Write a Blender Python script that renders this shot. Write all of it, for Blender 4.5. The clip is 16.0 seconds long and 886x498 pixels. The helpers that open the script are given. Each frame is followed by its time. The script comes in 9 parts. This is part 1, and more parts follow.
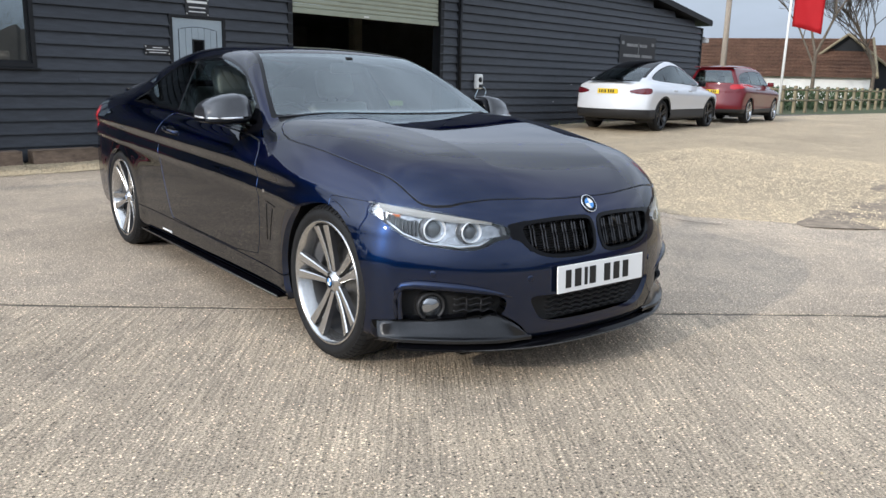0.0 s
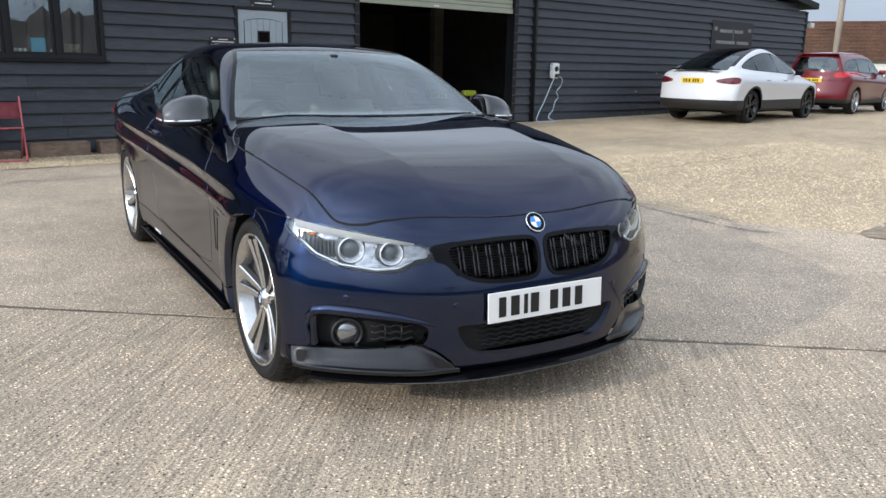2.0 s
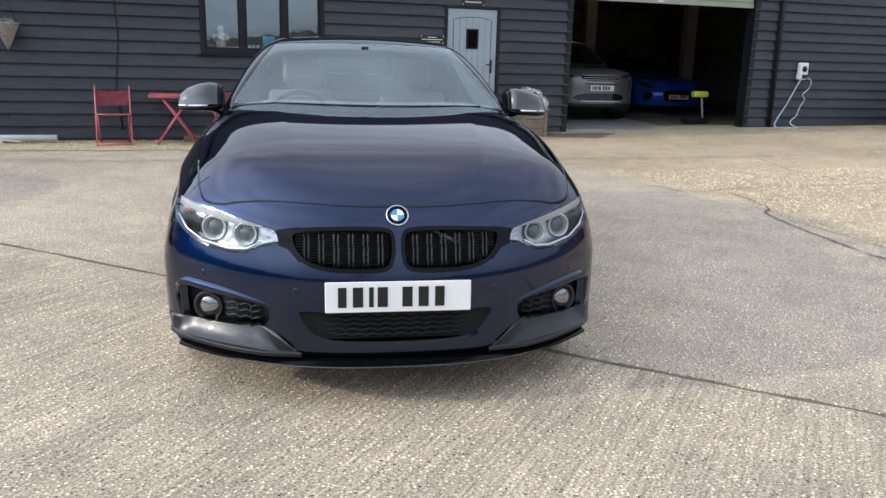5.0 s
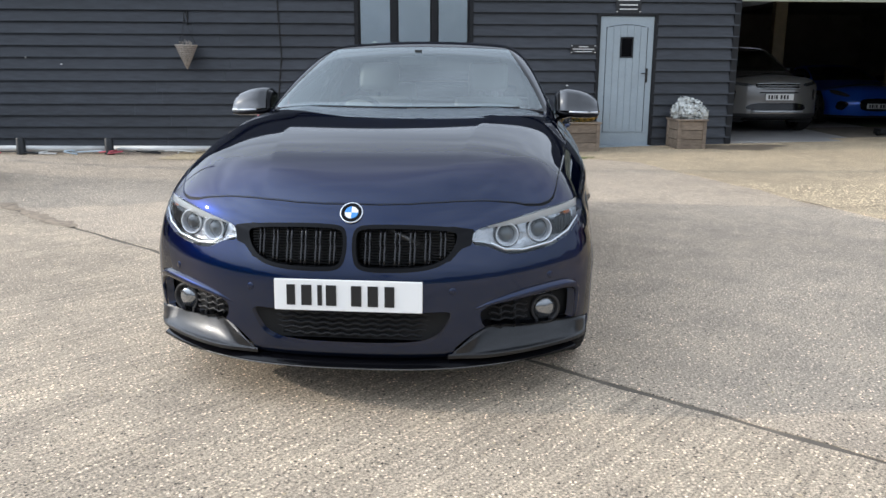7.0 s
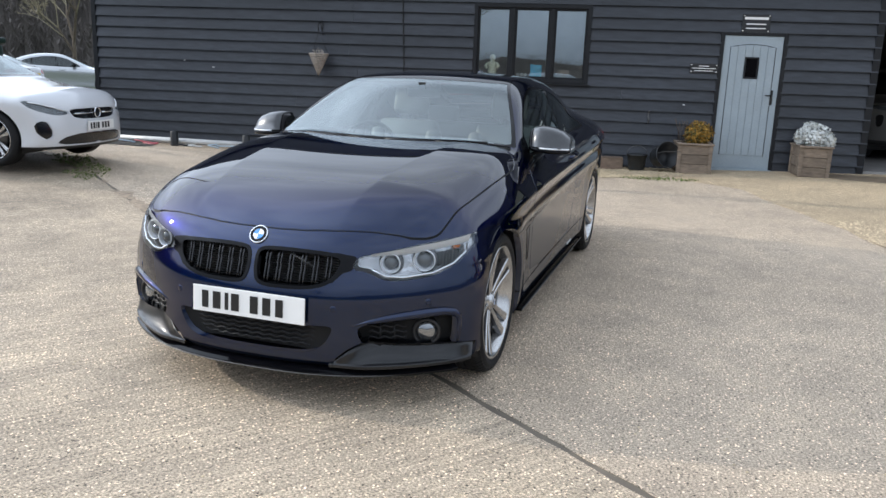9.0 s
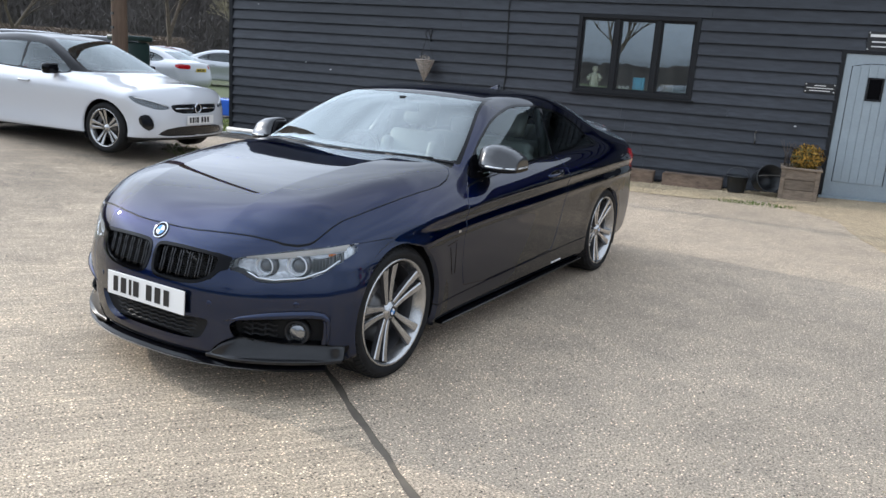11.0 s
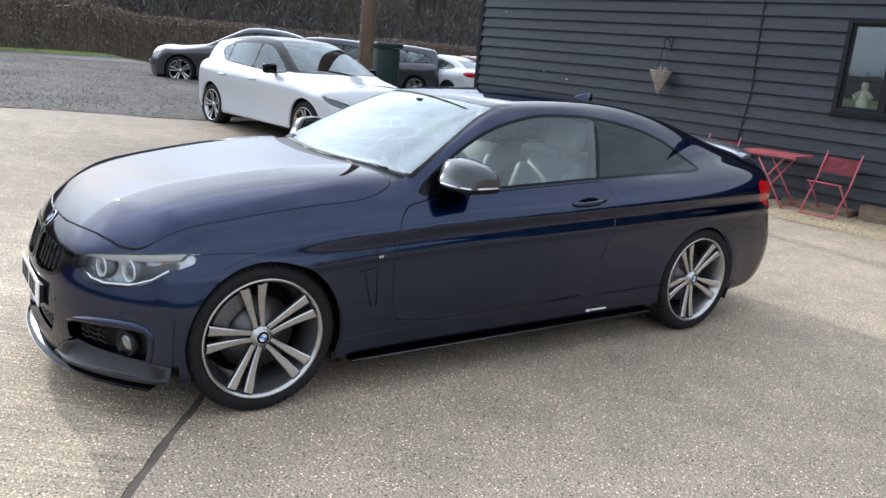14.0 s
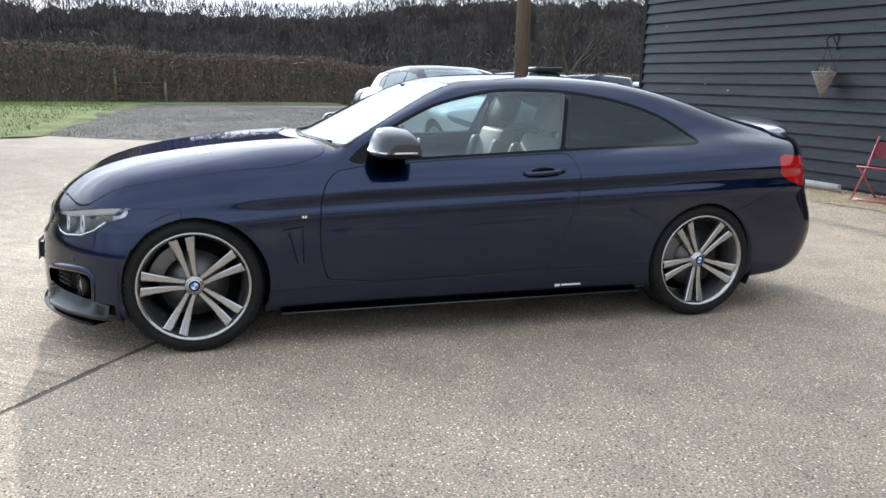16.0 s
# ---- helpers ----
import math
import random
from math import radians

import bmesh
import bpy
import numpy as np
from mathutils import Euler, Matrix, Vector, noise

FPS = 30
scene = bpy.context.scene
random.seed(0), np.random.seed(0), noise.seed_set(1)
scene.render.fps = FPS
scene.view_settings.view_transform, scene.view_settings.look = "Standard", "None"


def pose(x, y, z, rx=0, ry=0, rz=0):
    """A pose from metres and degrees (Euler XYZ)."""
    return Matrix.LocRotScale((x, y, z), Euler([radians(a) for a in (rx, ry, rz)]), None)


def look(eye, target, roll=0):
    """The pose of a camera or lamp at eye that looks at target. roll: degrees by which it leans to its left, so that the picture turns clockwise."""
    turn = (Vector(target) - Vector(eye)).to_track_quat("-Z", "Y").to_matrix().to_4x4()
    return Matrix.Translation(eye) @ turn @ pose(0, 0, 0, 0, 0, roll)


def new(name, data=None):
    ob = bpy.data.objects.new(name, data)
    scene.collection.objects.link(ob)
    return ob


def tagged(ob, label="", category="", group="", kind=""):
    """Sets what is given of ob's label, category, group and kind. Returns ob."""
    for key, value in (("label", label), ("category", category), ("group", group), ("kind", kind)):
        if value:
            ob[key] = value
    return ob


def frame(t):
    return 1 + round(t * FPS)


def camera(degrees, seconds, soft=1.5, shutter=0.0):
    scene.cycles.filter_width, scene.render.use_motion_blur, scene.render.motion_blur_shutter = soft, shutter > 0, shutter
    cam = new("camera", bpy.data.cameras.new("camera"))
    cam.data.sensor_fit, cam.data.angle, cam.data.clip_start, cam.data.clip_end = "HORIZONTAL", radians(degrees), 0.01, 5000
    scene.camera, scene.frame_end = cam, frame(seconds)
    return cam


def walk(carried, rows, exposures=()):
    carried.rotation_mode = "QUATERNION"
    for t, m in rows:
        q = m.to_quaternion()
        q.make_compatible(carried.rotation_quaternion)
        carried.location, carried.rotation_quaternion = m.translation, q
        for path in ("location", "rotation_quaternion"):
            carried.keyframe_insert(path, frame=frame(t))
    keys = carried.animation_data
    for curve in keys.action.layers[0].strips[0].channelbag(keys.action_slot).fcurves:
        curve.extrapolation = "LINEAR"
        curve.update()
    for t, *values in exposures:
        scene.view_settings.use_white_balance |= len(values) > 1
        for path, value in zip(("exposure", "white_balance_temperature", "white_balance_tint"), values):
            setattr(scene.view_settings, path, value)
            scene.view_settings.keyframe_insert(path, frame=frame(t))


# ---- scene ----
cam = camera(59.2, 16.0)
PATH = [
    (0, (-2.44, -4.233, 1.18), (-1.236, -2.692, 0.758), 1.4),
    (0.5, (-2.268, -4.3, 1.203), (-1.107, -2.733, 0.76), 1.4),
    (1, (-2.107, -4.347, 1.216), (-0.999, -2.745, 0.763), 1.4),
    (1.5, (-1.922, -4.303, 1.236), (-0.87, -2.665, 0.777), 1.2),
    (2, (-1.73, -4.35, 1.258), (-0.742, -2.673, 0.798), 1.2),
    (2.5, (-1.499, -4.527, 1.267), (-0.583, -2.811, 0.803), 0.9),
    (3, (-1.226, -4.619, 1.251), (-0.4, -2.858, 0.786), 0.8),
    (3.5, (-0.939, -4.7, 1.268), (-0.224, -2.892, 0.801), 0.7),
    (4, (-0.697, -4.843, 1.272), (-0.105, -2.992, 0.798), 1.0),
    (4.5, (-0.498, -4.868, 1.26), (-0.036, -2.982, 0.78), 1.4),
    (4.7, (-0.409, -4.85, 1.258), (-0.006, -2.951, 0.777), 1.5),
    (6.8, (0.45, -4.681, 1.173), (0.322, -2.736, 0.729), 0.4),
    (7, (0.566, -4.724, 1.181), (0.386, -2.782, 0.737), 0.2),
    (7.5, (0.857, -4.819, 1.226), (0.563, -2.892, 0.776), 0.4),
    (8, (1.136, -4.8, 1.248), (0.737, -2.895, 0.79), 0.9),
    (8.5, (1.4, -4.778, 1.306), (0.895, -2.898, 0.846), 1.6),
    (9, (1.689, -4.822, 1.388), (1.086, -2.969, 0.937), 2.1),
    (9.2, (1.786, -4.8, 1.41), (1.144, -2.96, 0.962), 2.4),
    (11.3, (2.986, -4.306, 1.527), (1.951, -2.66, 1.057), 4.4),
    (11.5, (3.053, -4.218, 1.515), (1.983, -2.596, 1.041), 4.8),
    (12, (3.244, -3.948, 1.545), (2.076, -2.397, 1.065), 5.9),
    (12.5, (3.374, -3.659, 1.569), (2.1, -2.196, 1.08), 6.6),
    (13, (3.526, -3.346, 1.603), (2.143, -1.986, 1.114), 6.7),
    (13.5, (3.671, -2.975, 1.616), (2.189, -1.726, 1.124), 6.1),
    (14, (3.781, -2.609, 1.575), (2.202, -1.484, 1.082), 5.1),
    (14.5, (3.961, -2.276, 1.526), (2.291, -1.29, 1.04), 3.5),
    (15, (4.224, -1.962, 1.489), (2.474, -1.117, 1.019), 2.1),
    (15.5, (4.398, -1.626, 1.399), (2.583, -0.914, 0.95), 1.2),
    (16, (4.656, -1.351, 1.321), (2.79, -0.767, 0.9), 1.2),
]
walk(cam, [(t, look(eye, target, roll)) for t, eye, target, roll in PATH],
     [(0, 0.18), (2, 0.20), (4.5, 0.32), (8, 0.38), (11.5, 0.32), (14, 0.44), (16, 0.42)])

# ---- world, sun ----
SUN_AZ, SUN_EL = 184.0, 21.0          # the sun's bearing (from +x, anticlockwise) and height, degrees
sun_way = Vector((math.cos(radians(SUN_AZ)) * math.cos(radians(SUN_EL)), math.sin(radians(SUN_AZ)) * math.cos(radians(SUN_EL)), math.sin(radians(SUN_EL))))
world = bpy.data.worlds.new("sky")
scene.world = world
world.use_nodes = True
wn, wl = world.node_tree.nodes, world.node_tree.links
wn.clear()
w_out, w_bg = wn.new("ShaderNodeOutputWorld"), wn.new("ShaderNodeBackground")
w_sky, w_mix, w_noise = wn.new("ShaderNodeTexSky"), wn.new("ShaderNodeMix"), wn.new("ShaderNodeTexNoise")
w_co, w_map, w_ramp = wn.new("ShaderNodeTexCoord"), wn.new("ShaderNodeMapping"), wn.new("ShaderNodeValToRGB")
w_sky.sky_type, w_sky.sun_disc = "NISHITA", False
w_sky.sun_elevation, w_sky.sun_rotation = radians(SUN_EL), radians(90 - SUN_AZ)
w_sky.air_density, w_sky.dust_density, w_sky.ozone_density = 1.0, 2.0, 1.0
w_map.inputs["Scale"].default_value = (1.0, 1.0, 3.4)
w_noise.inputs["Scale"].default_value, w_noise.inputs["Detail"].default_value, w_noise.inputs["Roughness"].default_value = 2.4, 7.0, 0.58
w_ramp.color_ramp.elements[0].position, w_ramp.color_ramp.elements[0].color = 0.36, (0.78, 0.78, 0.78, 1)
w_ramp.color_ramp.elements[1].position, w_ramp.color_ramp.elements[1].color = 0.62, (0.97, 0.97, 0.97, 1)
# an overcast sky is brighter overhead than towards the horizon
w_xyz, w_range, w_cloud = wn.new("ShaderNodeSeparateXYZ"), wn.new("ShaderNodeMapRange"), wn.new("ShaderNodeMix")
w_range.inputs["From Min"].default_value, w_range.inputs["From Max"].default_value = 0.0, 0.34
w_cloud.data_type = "RGBA"
w_cloud.inputs["A"].default_value = (3.2, 3.85, 5.0, 1)
w_cloud.inputs["B"].default_value = (8.9, 10.1, 12.0, 1)
w_shade, w_mul = wn.new("ShaderNodeMapRange"), wn.new("ShaderNodeMix")
w_shade.inputs["From Min"].default_value, w_shade.inputs["From Max"].default_value = 0.3, 0.7
w_shade.inputs["To Min"].default_value, w_shade.inputs["To Max"].default_value = 0.86, 1.14
w_mul.data_type, w_mul.blend_type = "RGBA", "MULTIPLY"
w_mul.inputs["Factor"].default_value = 1.0
w_mix.data_type = "RGBA"
wl.new(w_co.outputs["Generated"], w_map.inputs["Vector"])
wl.new(w_co.outputs["Generated"], w_xyz.inputs["Vector"])
wl.new(w_xyz.outputs["Z"], w_range.inputs["Value"])
wl.new(w_range.outputs["Result"], w_cloud.inputs["Factor"])
wl.new(w_map.outputs["Vector"], w_noise.inputs["Vector"])
wl.new(w_noise.outputs["Fac"], w_ramp.inputs["Fac"])
wl.new(w_noise.outputs["Fac"], w_shade.inputs["Value"])
wl.new(w_cloud.outputs["Result"], w_mul.inputs["A"])
wl.new(w_shade.outputs["Result"], w_mul.inputs["B"])
wl.new(w_ramp.outputs["Color"], w_mix.inputs["Factor"])
wl.new(w_sky.outputs["Color"], w_mix.inputs["A"])
# clouds are brighter round the veiled sun
w_dot, w_glow, w_near = wn.new("ShaderNodeVectorMath"), wn.new("ShaderNodeMapRange"), wn.new("ShaderNodeMix")
w_dot.operation = "DOT_PRODUCT"
w_dot.inputs[1].default_value = sun_way
w_glow.interpolation_type = "SMOOTHSTEP"
for key, value in (("From Min", 0.40), ("From Max", 1.0), ("To Min", 0.0), ("To Max", 1.6)):
    w_glow.inputs[key].default_value = value
w_near.data_type, w_near.blend_type = "RGBA", "MULTIPLY"
w_near.inputs["Factor"].default_value = 1.0
wl.new(w_co.outputs["Generated"], w_dot.inputs[0])
wl.new(w_dot.outputs["Value"], w_glow.inputs["Value"])
wl.new(w_mul.outputs["Result"], w_near.inputs["A"])
w_lift, w_one = wn.new("ShaderNodeMath"), wn.new("ShaderNodeMath")
w_lift.operation, w_one.operation = "MULTIPLY", "ADD"
w_one.inputs[1].default_value = 1.0
wl.new(w_glow.outputs["Result"], w_lift.inputs[0])
wl.new(w_range.outputs["Result"], w_lift.inputs[1])
wl.new(w_lift.outputs["Value"], w_one.inputs[0])
wl.new(w_one.outputs["Value"], w_near.inputs["B"])
wl.new(w_near.outputs["Result"], w_mix.inputs["B"])
wl.new(w_mix.outputs["Result"], w_bg.inputs["Color"])
w_bg.inputs["Strength"].default_value = 0.1
wl.new(w_bg.outputs["Background"], w_out.inputs["Surface"])

sun = new("sun", bpy.data.lights.new("sun", "SUN"))
sun.data.energy, sun.data.angle, sun.data.color = 2.1, radians(0.9), (1.0, 0.945, 0.86)
sun.matrix_world = look(sun_way * 60, (0, 0, 0))
scene.view_settings.exposure = 0.0

# ---- materials ----
def material(name, colour, rough=0.5, metal=0.0, coat=0.0, coat_rough=0.03, spec=0.5, noise_scale=0.0, vary=0.0, bump=0.0, bump_scale=0.0, fine=0.0, fine_scale=0.0, glow=0.0, rand=0.0, stretch=(1, 1, 1), ior=1.45, bump_dist=0.01, coat_ior=1.55):
    """A Principled surface: colour that varies at two scales, and a fine relief."""
    m = bpy.data.materials.new(name)
    m.use_nodes = True
    n, l = m.node_tree.nodes, m.node_tree.links
    b = n["Principled BSDF"]
    b.inputs["Base Color"].default_value = (*colour, 1)
    b.inputs["Roughness"].default_value, b.inputs["Metallic"].default_value = rough, metal
    b.inputs["Coat Weight"].default_value, b.inputs["Coat Roughness"].default_value = coat, coat_rough
    b.inputs["Specular IOR Level"].default_value = spec
    b.inputs["IOR"].default_value = ior
    b.inputs["Coat IOR"].default_value = coat_ior
    if glow:
        b.inputs["Emission Color"].default_value, b.inputs["Emission Strength"].default_value = (*colour, 1), glow
    if not (vary or bump or rand or fine):
        return m
    co, mp = n.new("ShaderNodeTexCoord"), n.new("ShaderNodeMapping")
    mp.inputs["Scale"].default_value = stretch
    l.new(co.outputs["Object"], mp.inputs["Vector"])
    value = None
    for amount, scale in ((vary, noise_scale), (fine, fine_scale)):
        if amount:
            t = n.new("ShaderNodeTexNoise")
            t.inputs["Scale"].default_value, t.inputs["Detail"].default_value, t.inputs["Roughness"].default_value = scale, 6, 0.6
            l.new(mp.outputs["Vector"], t.inputs["Vector"])
            r = n.new("ShaderNodeMapRange")
            r.inputs["From Min"].default_value, r.inputs["From Max"].default_value = 0.3, 0.7
            r.inputs["To Min"].default_value, r.inputs["To Max"].default_value = 1 - amount, 1 + amount
            l.new(t.outputs["Fac"], r.inputs["Value"])
            if value:
                x = n.new("ShaderNodeMath")
                x.operation = "MULTIPLY"
                l.new(value, x.inputs[0]), l.new(r.outputs["Result"], x.inputs[1])
                value = x.outputs["Value"]
            else:
                value = r.outputs["Result"]
    if rand:
        o, r, x = n.new("ShaderNodeObjectInfo"), n.new("ShaderNodeMapRange"), n.new("ShaderNodeMath")
        r.inputs["To Min"].default_value, r.inputs["To Max"].default_value = 1 - rand, 1 + rand
        l.new(o.outputs["Random"], r.inputs["Value"])
        x.operation = "MULTIPLY"
        x.inputs[1].default_value = 1
        l.new(r.outputs["Result"], x.inputs[0])
        if value:
            l.new(value, x.inputs[1])
        value = x.outputs["Value"]
    if value:
        h = n.new("ShaderNodeHueSaturation")
        h.inputs["Color"].default_value = (*colour, 1)
        l.new(value, h.inputs["Value"])
        l.new(h.outputs["Color"], b.inputs["Base Color"])
    if bump:
        t, u = n.new("ShaderNodeTexNoise"), n.new("ShaderNodeBump")
        t.inputs["Scale"].default_value, t.inputs["Detail"].default_value = bump_scale, 8
        u.inputs["Strength"].default_value, u.inputs["Distance"].default_value = bump, bump_dist
        l.new(mp.outputs["Vector"], t.inputs["Vector"])
        l.new(t.outputs["Fac"], u.inputs["Height"])
        l.new(u.outputs["Normal"], b.inputs["Normal"])
    return m


def thin_glass(name, tint, gloss=1.0, rough=0.0, f_ior=1.5):
    """A pane: what lies behind it shows tinted, with the sky's gloss over it."""
    m = bpy.data.materials.new(name)
    m.use_nodes = True
    n, l = m.node_tree.nodes, m.node_tree.links
    n.clear()
    out, tr, gl, mix, lw = (n.new("ShaderNode" + k) for k in ("OutputMaterial", "BsdfTransparent", "BsdfGlossy", "MixShader", "LayerWeight"))
    tr.inputs["Color"].default_value = (*tint, 1)
    gl.inputs["Color"].default_value = (gloss * 0.9, gloss * 0.98, gloss, 1)
    gl.inputs["Roughness"].default_value = rough
    lw.inputs["Blend"].default_value = 0.5
    f0 = ((f_ior - 1) / (f_ior + 1)) ** 2
    fifth, rise = n.new("ShaderNodeMath"), n.new("ShaderNodeMath")
    fifth.operation, rise.operation = "POWER", "MULTIPLY_ADD"
    fifth.inputs[1].default_value = 5.0
    rise.inputs[1].default_value, rise.inputs[2].default_value = 1 - f0, f0
    l.new(lw.outputs["Facing"], fifth.inputs[0])
    l.new(fifth.outputs["Value"], rise.inputs[0])
    l.new(rise.outputs["Value"], mix.inputs["Fac"])
    l.new(tr.outputs["BSDF"], mix.inputs[1]), l.new(gl.outputs["BSDF"], mix.inputs[2])
    l.new(mix.outputs["Shader"], out.inputs["Surface"])
    return m


def concrete(name, base, speck, line_angle=None, patch=0.12, line=0.13, warm=(1.0, 0.99, 0.965), soil=1.0):
    """Cast concrete with exposed pebbles, stains and, if asked, the drag marks of a broom."""
    m = bpy.data.materials.new(name)
    m.use_nodes = True
    n, l = m.node_tree.nodes, m.node_tree.links
    b = n["Principled BSDF"]
    b.inputs["Roughness"].default_value = 0.78
    co = n.new("ShaderNodeTexCoord")

    def noise_at(scale, detail=5, rough=0.6, vec=None):
        t = n.new("ShaderNodeTexNoise")
        t.inputs["Scale"].default_value, t.inputs["Detail"].default_value, t.inputs["Roughness"].default_value = scale, detail, rough
        l.new(vec or co.outputs["Object"], t.inputs["Vector"])
        return t.outputs["Fac"]

    def ranged(v, a, b_, c, d):
        r = n.new("ShaderNodeMapRange")
        for k, q in zip(("From Min", "From Max", "To Min", "To Max"), (a, b_, c, d)):
            r.inputs[k].default_value = q
        l.new(v, r.inputs["Value"])
        return r.outputs["Result"]

    def maths(op, p, q):
        x = n.new("ShaderNodeMath")
        x.operation = op
        for i, s in enumerate((p, q)):
            if isinstance(s, (int, float)):
                x.inputs[i].default_value = s
            else:
                l.new(s, x.inputs[i])
        return x.outputs["Value"]

    large, mid, fine = noise_at(0.35, 4), noise_at(2.6, 6, 0.65), noise_at(100, 4, 0.85)
    v = maths("MULTIPLY", ranged(large, 0.3, 0.7, 1 - patch, 1 + patch), ranged(mid, 0.3, 0.7, 0.84, 1.16))
    v = maths("MULTIPLY", v, ranged(fine, 0.35, 0.65, 0.12, 1.88))
    cells = n.new("ShaderNodeTexVoronoi")
    cells.inputs["Scale"].default_value = 78
    l.new(co.outputs["Object"], cells.inputs["Vector"])
    sep = n.new("ShaderNodeSeparateColor")
    l.new(cells.outputs["Color"], sep.inputs["Color"])
    stone = maths("MULTIPLY", ranged(cells.outputs["Distance"], 0.30, 0.44, 1, 0), ranged(sep.outputs["Red"], 0.42, 0.46, 0, 1))
    v = maths("MULTIPLY", v, maths("ADD", maths("MULTIPLY", maths("MULTIPLY", stone, ranged(sep.outputs["Green"], 0, 1, -1.0, 1.8)), speck), 1))
    height = maths("ADD", maths("MULTIPLY", fine, 0.6), maths("MULTIPLY", stone, 0.5))
    if line_angle is not None:
        mp = n.new("ShaderNodeMapping")
        mp.inputs["Rotation"].default_value = (0, 0, radians(line_angle))
        l.new(co.outputs["Object"], mp.inputs["Vector"])
        turned, mp = mp, n.new("ShaderNodeMapping")
        mp.inputs["Scale"].default_value = (1.4, 34, 1)
        l.new(turned.outputs["Vector"], mp.inputs["Vector"])
        drag = noise_at(1.6, 5, 0.6, mp.outputs["Vector"])
        v = maths("MULTIPLY", v, ranged(drag, 0.3, 0.7, 1 - 1.5 * line, 1 + 1.5 * line))
        height = maths("ADD", height, maths("MULTIPLY", drag, 10 * line))
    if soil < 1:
        # the slab's value falls to this factor towards -x, with a noisy edge
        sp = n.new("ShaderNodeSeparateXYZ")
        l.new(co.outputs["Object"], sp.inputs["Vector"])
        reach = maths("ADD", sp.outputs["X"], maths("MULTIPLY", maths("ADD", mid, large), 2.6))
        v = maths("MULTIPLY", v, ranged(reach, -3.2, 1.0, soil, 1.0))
    tone = n.new("ShaderNodeMix")
    tone.data_type = "RGBA"
    tone.inputs["A"].default_value = (*base, 1)
    tone.inputs["B"].default_value = (base[0] * warm[0], base[1] * warm[1], base[2] * warm[2], 1)
    l.new(ranged(mid, 0.35, 0.65, 0, 1), tone.inputs["Factor"])
    h = n.new("ShaderNodeHueSaturation")
    l.new(tone.outputs["Result"], h.inputs["Color"])
    l.new(v, h.inputs["Value"])
    l.new(h.outputs["Color"], b.inputs["Base Color"])
    u = n.new("ShaderNodeBump")
    u.inputs["Strength"].default_value, u.inputs["Distance"].default_value = 0.85, 0.007
    l.new(height, u.inputs["Height"])
    l.new(u.outputs["Normal"], b.inputs["Normal"])
    return m


